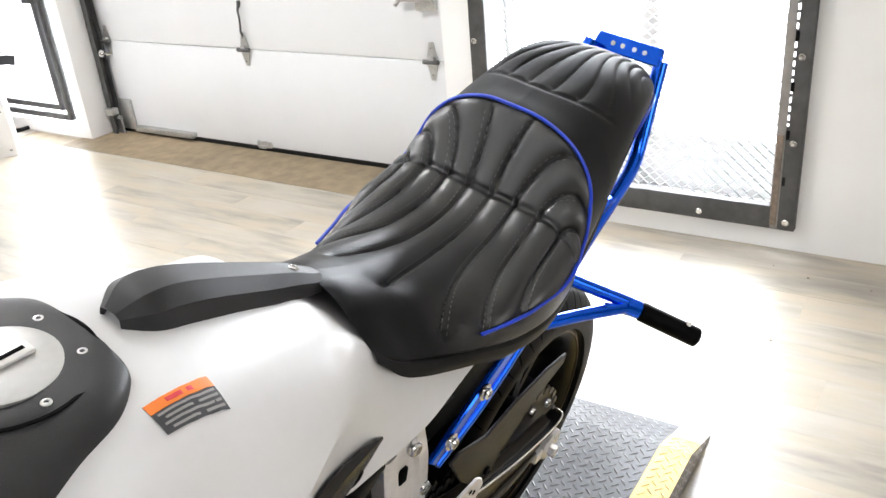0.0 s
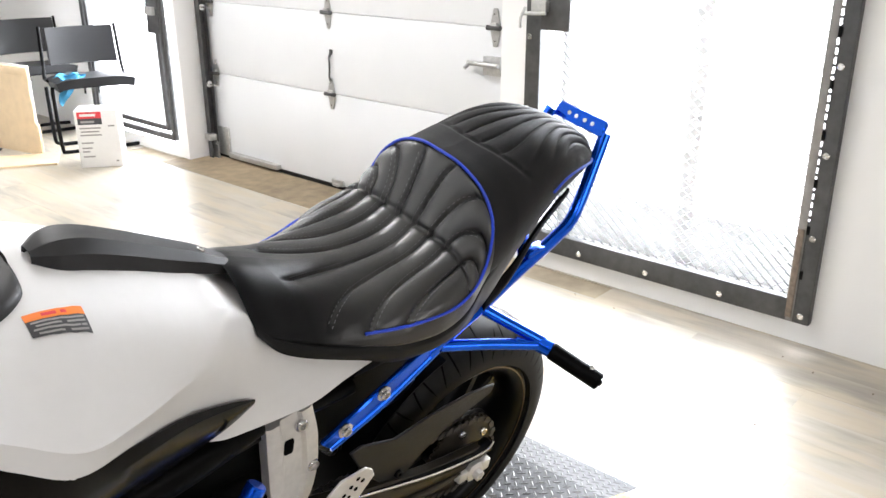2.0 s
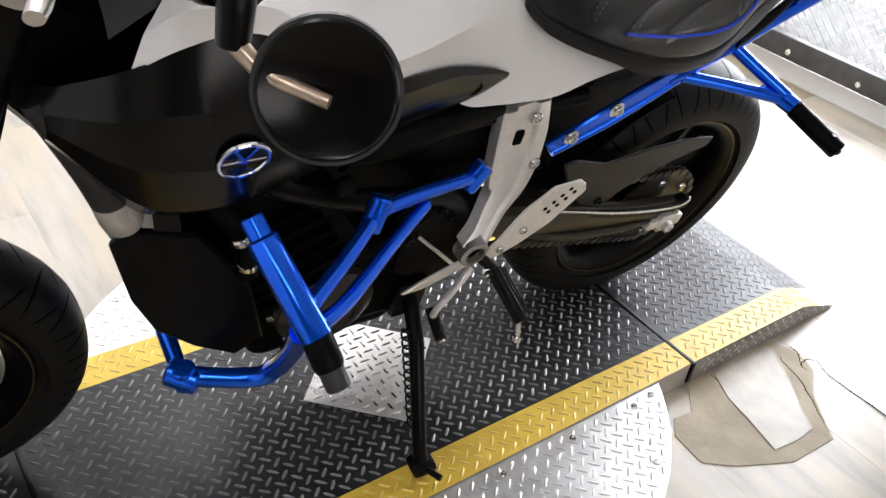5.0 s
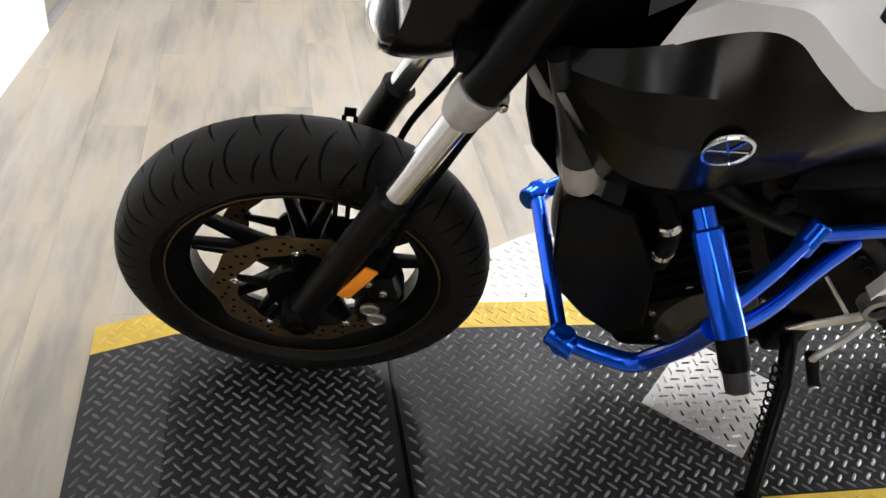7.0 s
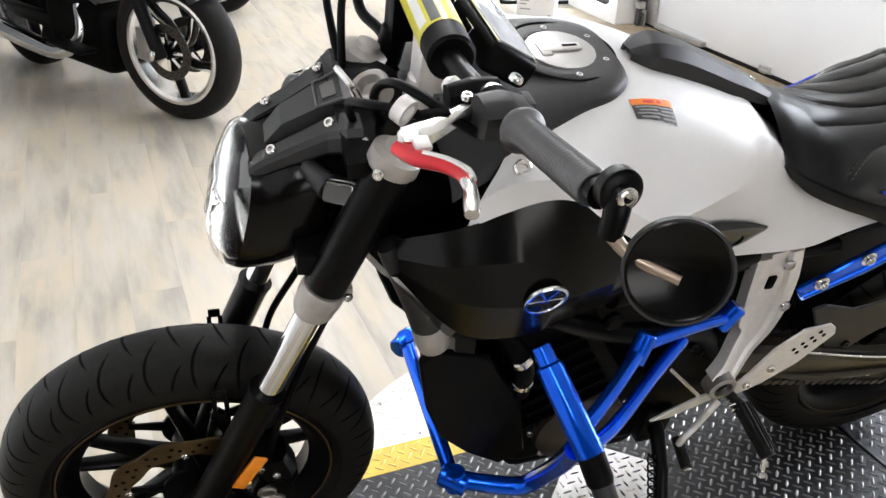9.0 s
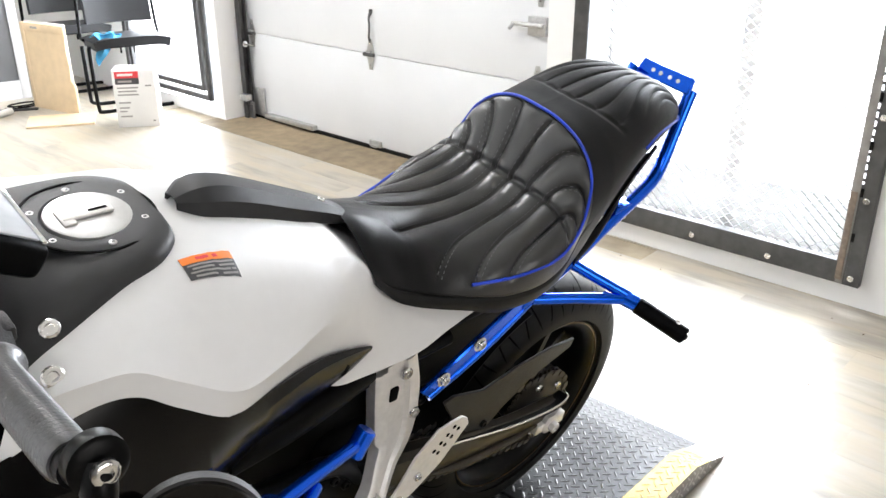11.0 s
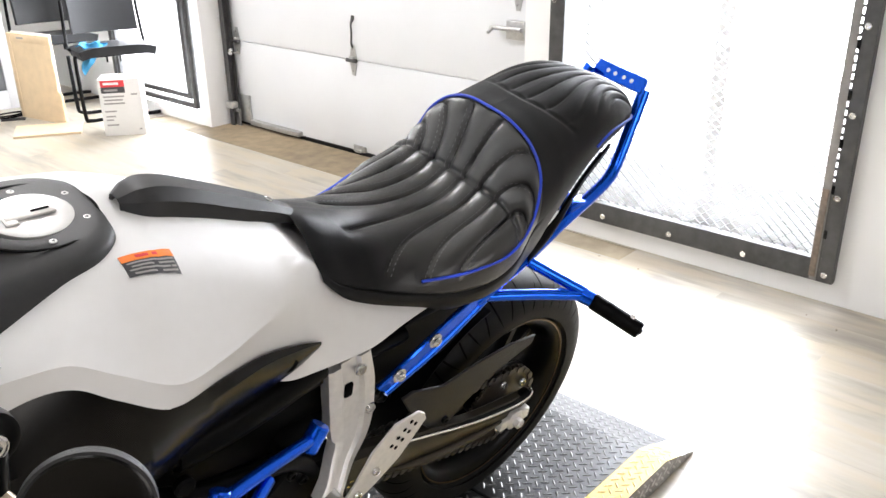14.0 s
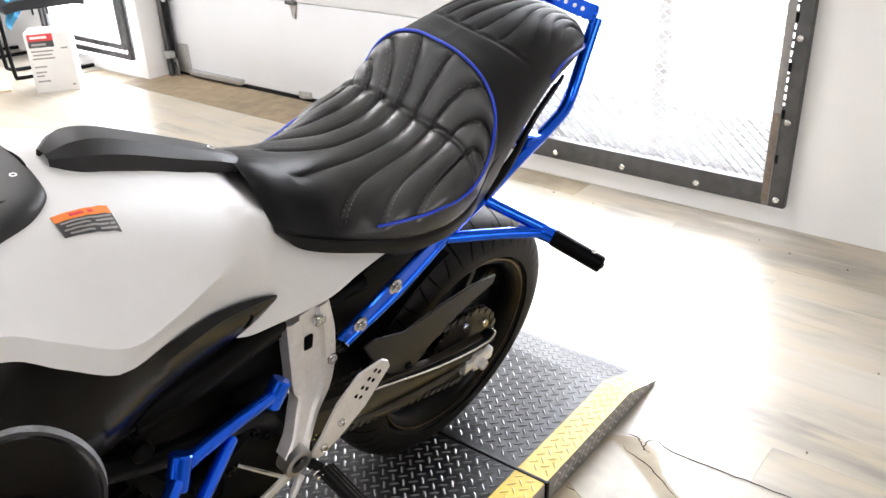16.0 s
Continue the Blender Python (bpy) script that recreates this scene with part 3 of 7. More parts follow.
# ---- steel mesh doors
def mesh_door(v0, v1, z0, z1, name, label, latch_v, frame_w=0.072):
    d = thing(name, ROOM, label, "mesh door", kind="structure")
    u0, u1 = WALL_U - 0.004, WALL_U + 0.036
    part("frame_post", box(u0, u1, v0, v0 + frame_w, z0, z1, 0.003), FRAMESTEEL, d)
    # hinge side: an angle iron and a worn strip, daylight between the rungs that tie them
    post = part("frame_post", join(box(u1 - 0.005, u1, v1 - 0.041, v1 + 0.008, z0, z1, 0.0015), box(WALL_U + 0.002, u1 - 0.005, v1 + 0.001, v1 + 0.008, z0, z1)), FRAMESTEEL, d, smooth=False)
    part("hinge_strip", box(u1 - 0.005, u1 - 0.001, v1 - 0.078, v1 - 0.048, z0, z1, 0.001), STRIPSTEEL, d, "worn grey strip on the hinge side")
    part("gap_cover", box(u1 - 0.006, u1 - 0.002, v1 - 0.048, v1 - 0.041, z0, 0.40), FRAMESTEEL, post, smooth=False)
    for z in np.arange(0.41, z1, 0.030):
        part("rung", box(u1 - 0.005, u1 - 0.002, v1 - 0.048, v1 - 0.041, z, z + 0.011), FRAMESTEEL, post, smooth=False)
    for z in np.arange(0.19, z1, 0.165):
        part("weld_tab", box(u1, u1 + 0.005, v1 - 0.047, v1 - 0.035, z, z + 0.032, 0.002), BLACKMETAL, post)
    part("frame_rail", box(u0, u1, v0 + frame_w, v1 - frame_w, z0, z0 + 0.085, 0.003), FRAMESTEEL, d)
    part("frame_rail", box(u0, u1, v0 + frame_w, v1 - frame_w, z1 - 0.085, z1, 0.003), FRAMESTEEL, d)
    # expanded metal: zigzag strands, each a thin twisted ribbon
    wv, wz, verts, faces = 0.042, 0.0185, [], []
    a, b = v0 + 0.05, v1 - 0.056
    rows, cols = int((z1 - z0 - 0.12) / wz), int((b - a) / (wv / 2))
    u = WALL_U - 0.012
    for i in range(rows):
        zc = z0 + 0.06 + i * wz
        k = len(verts)
        for j in range(cols + 1):
            up = 1 if (i + j) % 2 else -1
            z = zc + up * wz * 0.42
            verts += [(u + 0.003, a + j * wv / 2, z - 0.0014), (u - 0.003, a + j * wv / 2, z + 0.0014)]
        for j in range(cols):
            q = k + 2 * j
            faces.append((q, q + 2, q + 3, q + 1))
    me = part("mesh_panel", (verts, faces), FRAMESTEEL, d, "grey expanded steel mesh", smooth=False)
    me["kind"] = "stuff"
    for z in np.arange(z0 + 0.03, z1, 0.29):
        for v in (v1 - 0.022, v0 + 0.022):
            part("bolt", bolt((u1, v, z), (1, 0, 0), 0.012, 0.008), STEEL, d)
    for v in np.arange(v1 - 0.322, v0 + 0.1, -0.309):
        part("bolt", bolt((u1, v, z0 + 0.03), (1, 0, 0), 0.012, 0.008), STEEL, d)
    part("latch_plate", box(u1, u1 + 0.006, latch_v, latch_v + 0.135, 0.955, 1.105, 0.002), FRAMESTEEL, d, "square steel latch guard plate")
    part("latch", join(box(u1 + 0.006, u1 + 0.035, latch_v - 0.03, latch_v + 0.04, 1.025, 1.07, 0.004), rod((u1 + 0.03, latch_v - 0.075, 1.015), (u1 + 0.03, latch_v + 0.04, 1.022), 0.008, 10), tube([(u1 + 0.03, latch_v - 0.06, 1.04), (u1 + 0.045, latch_v - 0.07, 1.00), (u1 + 0.04, latch_v - 0.075, 0.96)], 0.006, 8, 3)), GALV, d, "steel slide latch")
    return d


door_a = mesh_door(-1.005, 0.247, 0.024, 2.12, "mesh_door", "grey steel security door with expanded mesh, closed", -0.93)
part("weather_strip", box(WALL_U + 0.0355, WALL_U + 0.040, 0.172, 0.194, 0.04, 0.37, 0.001), RUST, door_a, "weathered brown strip on the hinge side")


def framed_door(v0, v1, z0, z1):
    """A steel door of two slim nested frames with bright glass between."""
    d = thing("framed_door", ROOM, "grey steel framed door with bright daylight behind, closed", "door", kind="structure")
    u0, u1 = WALL_U - 0.004, WALL_U + 0.030
    for k, w in ((0.0, 0.034), (0.058, 0.034)):
        a, b, c, e = v0 + k, v1 - k, z0 + k, z1 - k
        part("frame_post", box(u0, u1, a, a + w, c, e, 0.003), FRAMESTEEL, d)
        part("frame_post", box(u0, u1, b - w, b, c, e, 0.003), FRAMESTEEL, d)
        part("frame_rail", box(u0, u1, a + w, b - w, c, c + w, 0.003), FRAMESTEEL, d)
        part("frame_rail", box(u0, u1, a + w, b - w, e - w, e, 0.003), FRAMESTEEL, d)
    part("latch_plate", box(u1, u1 + 0.006, -3.925, -3.79, 0.72, 0.97, 0.002), FRAMESTEEL, d, "dark steel latch box")
    part("latch", box(u1 + 0.006, u1 + 0.03, -3.905, -3.815, 0.83, 0.88, 0.004), GALV, d)


framed_door(-4.80, -3.764, 0.045, 2.12)


def outer_door(v0, v1):
    """White-framed glazed door behind a mesh door."""
    d = thing("outer_door", ROOM, "white framed glazed outer door behind the mesh", "door", kind="structure")
    u0, u1 = WALL_U - 0.29, WALL_U - 0.25
    for a, b in ((v0, v0 + 0.09), (v1 - 0.09, v1), (0.5 * (v0 + v1) - 0.035, 0.5 * (v0 + v1) + 0.035)):
        part("stile", box(u0, u1, a, b, FLOOR + 0.075, 2.14, 0.003), FRAMEGREY, d)
    part("bottom_rail", box(u0, u1, v0 + 0.09, v1 - 0.09, FLOOR + 0.075, 0.24, 0.003), FRAMEGREY, d)
    return d


outer_door(-1.0, 0.247)

# ---- ceiling lights
for u, v, power in STRIPS:
    cl = thing("ceiling_light", ROOM @ pose(u, v, CEILING), "white strip light fixed to the ceiling", "ceiling light", "ceiling strip lights")
    part("housing", box(-0.16, 0.16, -0.85, 0.85, -0.06, 0, 0.01), WALLPAINT, cl)
    part("diffuser", box(-0.13, 0.13, -0.82, 0.82, -0.095, -0.06, 0.012), GLOW, cl)

# ------------------------------------------------------------------ the turntable lift
LIFT = pose(0.5946, 0.0814, 0, 0, 0, 8.8)


def lozenge(x, y, z, turn, l=0.0122, w=0.0030, h=0.0018):
    c, s = math.cos(turn), math.sin(turn)
    ring = [(-l, 0), (-0.55 * l, -w), (0.55 * l, -w), (l, 0), (0.55 * l, w), (-0.55 * l, w)]
    top = [(-0.6 * l, 0), (0.6 * l, 0)]
    v = [(x + a * c - b * s, y + a * s + b * c, z) for a, b in ring] + [(x + a * c - b * s, y + a * s + b * c, z + h) for a, b in top]
    return v, [(0, 1, 6), (1, 2, 7, 6), (2, 3, 7), (3, 4, 7), (4, 5, 6, 7), (5, 0, 6)]


def treads(inside, x0, x1, y0, y1, z, step=0.0215):
    """Raised diamonds, by turns along and across, over a plate; z a number or a function of x."""
    verts, faces = [], []
    q = step / math.sqrt(2)
    for m in range(int(x0 / q) - 1, int(x1 / q) + 2):
        for n in range(int(y0 / q) - 1, int(y1 / q) + 2):
            if (m + n) % 2:
                continue
            x, y = m * q, n * q
            if inside(x, y):
                zz = z(x) if callable(z) else z
                v, f = lozenge(x, y, zz, radians(45 if n % 2 else -45) + random.uniform(-0.06, 0.06))
                k = len(verts)
                if callable(z):
                    v = [(a, b, c - zz + z(a)) for a, b, c in v]
                verts += v
                faces += [tuple(q + k for q in r) for r in f]
    return verts, faces


HW, IN, HINGE, END, LIP = 0.303, 0.225, 0.626, 1.19, 1.03


def deck_z(x):
    return 0.0 if abs(x) < LIP else -(abs(x) - LIP) / (END - LIP) * (0.055 if x < 0 else 0.05)


lift = thing("motorcycle_lift", LIFT, "dark tread plate motorcycle turntable lift with yellow edges", "lift")


def deck(x0, x1, y0, y1, mt, name, label="", drop=0.0, thick=0.0):
    xs = [x0] + [q for q in (-LIP, LIP) if x0 < q < x1] + [x1]
    secs = []
    for x in xs:
        z = deck_z(x) + drop
        b = z - thick if thick else FLOOR + 0.002
        secs.append([(x, y0, b), (x, y1, b), (x, y1, z), (x, y0, z)])
    return part(name, rings(secs), mt, lift, label, smooth=False)


gap = 0.003
for name, x0, x1 in (("rear_ramp", -END, -HINGE - gap), ("middle_deck", -HINGE + gap, HINGE - gap), ("front_ramp", HINGE + gap, END)):
    d = deck(x0, x1, -IN, IN, PLATE, name, "dark tread plate deck")
    t = part("tread_pattern", treads(lambda x, y: x0 + 0.012 < x < x1 - 0.012 and abs(y) < IN - 0.008, x0, x1, -IN, IN, lambda x: deck_z(x)), TREAD, d, "raised diamond tread")
    t["kind"] = "stuff"
    for s in (-1, 1):
        a, b = (IN + 0.0005, HW) if s > 0 else (-HW, -IN - 0.0005)
        bare = 0.075 if name == "rear_ramp" else 0.0   # the paint is worn off the ramp's end
        deck(x0, x1, a, b, PLATEGREY if bare or x1 > 1 else PLATELIGHT, "edge_plate", "worn tread plate edge", -0.0012)
        e = deck(x0 + bare, x1, a, b, YELLOW, "edge_stripe", "yellow painted tread plate edge", 0.0, 0.001)
        t = part("tread_pattern", treads(lambda x, y: x0 + bare + 0.012 < x < x1 - 0.012 and a + 0.006 < y < b - 0.008, x0, x1, a, b, lambda x: deck_z(x)), YELLOWTREAD, e)
        t["kind"] = "stuff"
    for s in (-1, 1):
        if abs(0.5 * (x0 + x1)) > 0.3:
            verts = treads(lambda x, y: x0 + 0.012 < x < x1 - 0.03 and FLOOR + 0.012 < y < deck_z(x) - 0.006, x0, x1, FLOOR, 0, 0.0)
            verts = ([(a, s * (HW + c), b) for a, b, c in verts[0]], verts[1] if s < 0 else [tuple(reversed(q)) for q in verts[1]])
            t = part("side_tread", verts, PLATELIGHT, lift)
            t["kind"] = "stuff"
            a, b = (HW, HW + 0.0006) if s > 0 else (-HW - 0.0006, -HW)
            part("side_plate", box(x0, x1, a, b, FLOOR + 0.003, FLOOR + 0.012), PLATEGREY, lift, smooth=False)
for x in (-HINGE, HINGE):
    part("hinge_rod", join(box(x - 0.0045, x + 0.0045, -HW, HW, -0.012, 0.0015, 0.001), box(x - 0.006, x + 0.006, HW - 0.001, HW + 0.005, FLOOR + 0.01, 0.002, 0.001)), BLACKMETAL, lift, "black steel hinge bar")


def disc_half(s):
    """Half of the round bright plate, on one side of the deck."""
    pts = [(0.6 * math.cos(a), s * 0.6 * math.sin(a)) for a in np.linspace(math.asin((HW + 0.001) / 0.6), math.pi - math.asin((HW + 0.001) / 0.6), 40)]
    secs = [[(x, y, FLOOR + 0.002) for x, y in pts], [(x, y, -0.006) for x, y in pts]]
    return rings(secs)


for s in (-1, 1):
    h = part("turntable_plate", disc_half(s), PLATELIGHT, lift, "bright round tread plate", smooth=False)
    t = part("tread_pattern", treads(lambda x, y: math.hypot(x, y) < 0.588 and s * y > HW + 0.012, -0.6, 0.6, -0.6, 0.6, -0.006), PLATELIGHT, h)
    t["kind"] = "stuff"
    for a in (18, 34, 52, 72, 90, 108, 128, 146, 162):
        q = (0.575 * math.cos(radians(a)), s * 0.575 * math.sin(radians(a)), -0.006)
        if abs(q[1]) > HW + 0.01:
            part("bolt", bolt(q, (0, 0, 1), 0.007, 0.004), STEEL, h)
    for x in (-0.42, -0.25, -0.08, 0.12, 0.3, 0.46):
        part("bolt", bolt((x, s * (HW + 0.025), -0.006), (0, 0, 1), 0.007, 0.004), STEEL, h)
ins = part("cover_plate", plate([(-0.102, -0.12), (0.102, -0.12), (0.102, 0.12), (-0.102, 0.12)], (-0.006, -0.014, 0.0035), (-0.71, 0.70, 0), (-0.70, -0.71, 0), 0.003, 0.0008), PLATELIGHT, lift, "bright square tread plate cover")
t = part("tread_pattern", moved(treads(lambda x, y: abs(x) < 0.095 and abs(y) < 0.112, -0.2, 0.2, -0.2, 0.2, 0.0), Matrix.Translation((-0.006, -0.014, 0.005)) @ Matrix.Rotation(math.atan2(0.70, -0.71), 4, "Z")), STEEL, ins)
t["kind"] = "stuff"

# ------------------------------------------------------------------ the motorcycle (x ahead, y to its left, z up, from the rear tyre's foot)
BIKE = pose(-0.0026, -0.078, 0.005, 0, 0, 5.13) @ pose(0, 0, 0, -14.6, 0, 0)
bike = thing("motorcycle", BIKE, "white and black naked motorcycle with blue crash bars, side stand lowered", "motorcycle")


def both(name, geo, mt, parent, label=""):
    a = part(name, geo, mt, parent, label)
    b = part(name, mirrored(geo), mt, parent, label)
    return a, b


# ---- wheels
def tyre_geo(c, R, w, bead, n=128):
    """A road tyre: round crown, rounded shoulders, side walls down to the bead."""
    prof = []
    for s in np.linspace(-1, 1, 25):
        y = 0.5 * w * math.sin(s * math.pi * 0.5)
        r = R - 0.40 * w * (1 - math.cos(s * math.pi * 0.5)) ** 1.25
        prof.append((y, r))
    side = [(0.5 * w * 0.985, prof[-1][1] - 0.016), (0.5 * w * 0.90, bead + 0.014), (0.5 * w * 0.74, bead)]
    prof = [(-y, r) for y, r in reversed(side)] + prof + side
    prof.append((0.5 * w * 0.6, bead + 0.004))
    prof.insert(0, (-0.5 * w * 0.6, bead + 0.004))
    prof.append(prof[0])
    return lathe(prof, c, (0, 1, 0), n)


def groove_geo(c, R, w, count, reach=0.93):
    """Curved rain grooves: thin dark strips lying in the crown, by turns to the two sides."""
    def surf(s, th):
        y = 0.5 * w * math.sin(s * math.pi * 0.5)
        r = R - 0.40 * w * (1 - math.cos(s * math.pi * 0.5)) ** 1.25 + 0.0005
        return (c[0] + r * math.cos(th), c[1] + y, c[2] + r * math.sin(th))
    verts, faces = [], []
    for k in range(count):
        t0 = 2 * math.pi * k / count
        side = 1 if k % 2 else -1
        for lo, hi, sh in ((-0.10, reach, 0.0), (0.42, reach, 1.0)):
            base, q = t0 + sh * 2 * math.pi / count, len(verts)
            for i, s in enumerate(np.linspace(lo, hi, 14)):
                bend = base - 0.20 * (s - lo) + 0.16 * (s - lo) ** 2
                wid = 0.0022 / R * (1.0 if 1 < i < 12 else 0.4)
                verts += [surf(side * s, bend - wid), surf(side * s, bend + wid)]
            for i in range(13):
                faces.append((q + 2 * i, q + 2 * i + 1, q + 2 * i + 3, q + 2 * i + 2))
    return verts, faces


def rim_geo(c, bead, w):
    h = 0.5 * w
    return lathe([(-h, bead + 0.004), (-h + 0.004, bead + 0.010), (-h + 0.008, bead + 0.004), (-h + 0.014, bead - 0.012), (-0.4 * h, bead - 0.024), (0.4 * h, bead - 0.024), (h - 0.014, bead - 0.012), (h - 0.008, bead + 0.004), (h - 0.004, bead + 0.010), (h, bead + 0.004),
                  (h - 0.003, bead - 0.010), (h - 0.016, bead - 0.022), (0.4 * h, bead - 0.034), (-0.4 * h, bead - 0.034), (-h + 0.016, bead - 0.022), (-h + 0.003, bead - 0.010), (-h, bead + 0.004)], c, (0, 1, 0), 96)


def spoke_geo(c, a, r0, r1, w0, w1, t0, t1, bend=0.0):
    secs = []
    for s in np.linspace(0, 1, 6):
        r, w, t = r0 + (r1 - r0) * s, w0 + (w1 - w0) * s, t0 + (t1 - t0) * s
        ang = a + bend * math.sin(s * math.pi * 0.5)
        d, e = np.array([math.cos(ang), 0, math.sin(ang)]), np.array([-math.sin(ang), 0, math.cos(ang)])
        p = np.array(c) + r * d
        secs.append([p + x * w * e + np.array([0, y * t, 0]) for x, y in ((-0.5, -0.3), (-0.3, -0.5), (0.3, -0.5), (0.5, -0.3), (0.5, 0.3), (0.3, 0.5), (-0.3, 0.5), (-0.5, 0.3))])
    return rings(secs)


def wavy_disc(c, y, r0, r1, t, waves=10, n=120):
    """A brake disc with a waved edge."""
    prof_in, prof_out = [], []
    th = np.linspace(0, 2 * math.pi, n, endpoint=False)
    secs = []
    for dy, k in ((-0.5, 1), (-0.5, 0), (0.5, 0), (0.5, 1), (-0.5, 1)):
        ring = []
        for a in th:
            wv = 0.0035 * math.cos(waves * a)
            r = (r1 + wv) if k else (r0 - wv * 0.8)
            ring.append((c[0] + r * math.cos(a), y + dy * t, c[2] + r * math.sin(a)))
        secs.append(ring)
    return rings(secs, caps=False)


def disc_holes(c, y, t, radii, count):
    geos = []
    for r, ph in radii:
        for k in range(count):
            a = 2 * math.pi * (k + ph) / count
            geos.append(lathe([(-0.5 * t - 0.0006, 0.0034), (0.5 * t + 0.0006, 0.0034)], (c[0] + r * math.cos(a), y, c[2] + r * math.sin(a)), (0, 1, 0), 8))
    return join(*geos)


FW, FR = (1.398, 0.0, 0.295), 0.300
RW, RR = (0.0, 0.0, 0.314), 0.312
fw = part("front_wheel", rim_geo(FW, 0.2175, 0.092), BLACKMETAL, bike, "black cast wheel rim")
part("tyre", tyre_geo(FW, FR, 0.116, 0.2215), RUBBER, fw, "black road tyre with curved grooves")
t = part("tread_groove", groove_geo(FW, FR, 0.116, 56), GROOVE, fw)
t["kind"] = "stuff"
part("rim_stripe", lathe([(0.047, 0.2165), (0.0485, 0.2165), (0.0485, 0.2195), (0.047, 0.2195), (0.047, 0.2165)], FW, (0, 1, 0), 96), BRONZE, fw)
part("hub", lathe([(-0.06, 0.012), (-0.06, 0.03), (-0.035, 0.042), (0.035, 0.042), (0.06, 0.03), (0.06, 0.012)], FW, (0, 1, 0), 32), BLACKMETAL, fw)
for k in range(5):
    a = radians(90 + 72 * k)
    for q in (-0.10, 0.10):
        part("spoke", spoke_geo(FW, a + q, 0.035, 0.195, 0.024, 0.013, 0.034, 0.020, q), BLACKMETAL, fw)
for s in (-1, 1):
    d = part("brake_disc", wavy_disc(FW, s * 0.064, 0.105, 0.143, 0.005), BRONZE, fw, "bronze-coloured waved brake disc")
    part("disc_carrier", lathe([(-0.003, 0.03), (0.003, 0.03), (0.003, 0.058), (-0.003, 0.058), (-0.003, 0.03)], (FW[0], s * 0.060, FW[2]), (0, 1, 0), 40), BLACKMETAL, d)
    for k in range(5):
        a = 2 * math.pi * k / 5 + 0.2
        part("disc_spoke", spoke_geo((FW[0], s * 0.060, FW[2]), a, 0.05, 0.112, 0.024, 0.013, 0.006, 0.005), BLACKMETAL, d)
        part("disc_bolt", bolt((FW[0] + 0.108 * math.cos(a), s * 0.066, FW[2] + 0.108 * math.sin(a)), (0, s, 0), 0.007, 0.004), STEEL, d)
    t = part("disc_hole", disc_holes(FW, s * 0.064, 0.005, ((0.116, 0.0), (0.124, 0.5), (0.132, 0.25)), 20), GROOVE, d)
    t["kind"] = "stuff"

rw = part("rear_wheel", rim_geo(RW, 0.2175, 0.145), BLACKMETAL, bike, "black cast wheel rim")
part("tyre", tyre_geo(RW, RR, 0.168, 0.2215), RUBBER, rw, "wide black road tyre")
t = part("tread_groove", groove_geo(RW, RR, 0.168, 50), GROOVE, rw)
t["kind"] = "stuff"
part("rim_stripe", lathe([(0.0725, 0.2165), (0.074, 0.2165), (0.074, 0.2195), (0.0725, 0.2195), (0.0725, 0.2165)], RW, (0, 1, 0), 96), BRONZE, rw)
part("rim_stripe", lathe([(0.058, 0.205), (0.0655, 0.209), (0.0655, 0.210), (0.058, 0.206), (0.058, 0.205)], RW, (0, 1, 0), 96), BRONZE, rw)
part("hub", lathe([(-0.07, 0.015), (-0.07, 0.05), (0.05, 0.055), (0.075, 0.05), (0.075, 0.015)], RW, (0, 1, 0), 32), BLACKMETAL, rw)
for k in range(5):
    a = radians(60 + 72 * k)
    for q in (-0.10, 0.10):
        part("spoke", spoke_geo(RW, a + q, 0.045, 0.195, 0.034, 0.024, 0.06, 0.034, q), BLACKMETAL, rw)
teeth = []
for k in range(43):
    a0 = 2 * math.pi * k / 43
    teeth += [(0.098 * math.cos(a0), 0.098 * math.sin(a0)), (0.105 * math.cos(a0 + 0.05), 0.105 * math.sin(a0 + 0.05)), (0.105 * math.cos(a0 + 0.09), 0.105 * math.sin(a0 + 0.09))]
sp = part("sprocket", plate([(x, y) for x, y in teeth], (RW[0], 0.082, RW[2]), (1, 0, 0), (0, 0, 1), 0.006, 0), SWING, rw, "dark rear sprocket")
for a in np.arange(0.35, 6.5, 2 * math.pi / 6):
    part("sprocket_bolt", bolt((RW[0] + 0.075 * math.cos(a), 0.086, RW[2] + 0.075 * math.sin(a)), (0, 1, 0), 0.010, 0.010), STEEL, sp)
rd = part("brake_disc", wavy_disc(RW, -0.085, 0.085, 0.1225, 0.005), STEEL, rw)

# chain: links along the upper and lower run and round the sprocket
links = []
path = []
for s in np.linspace(0, 1, 46):
    path.append((0.50 + (0.0 - 0.50) * s, 0.450 + (RW[2] + 0.100 - 0.450) * s))
for a in np.linspace(math.pi / 2, 3 * math.pi / 2, 22)[1:-1]:
    path.append((0.1 * math.cos(a), RW[2] + 0.1 * math.sin(a)))
for s in np.linspace(0, 1, 46):
    path.append((0.0 + 0.50 * s, RW[2] - 0.100 + (0.352 - RW[2] + 0.100) * s))
for i, ((x0, z0), (x1, z1)) in enumerate(zip(path, path[1:])):
    d = np.array([x1 - x0, 0, z1 - z0])
    l = np.linalg.norm(d)
    d /= l
    e = np.array([-d[2], 0, d[0]])
    p = np.array([0.5 * (x0 + x1), 0.082, 0.5 * (z0 + z1)])
    o = 0.008 if i % 2 else 0.005
    for s in (-1, 1):
        links.append(rings([[p + np.array([0, s * o + q, 0]) + 0.58 * l * a * d + 0.0065 * b * e for a, b in ((-1, -0.6), (-0.6, -1), (0.6, -1), (1, -0.6), (1, 0.6), (0.6, 1), (-0.6, 1), (-1, 0.6))] for q in (-0.001, 0.001)]))
ch = part("drive_chain", join(*links), CHAINSTEEL, bike, "dark steel drive chain", angle=30)

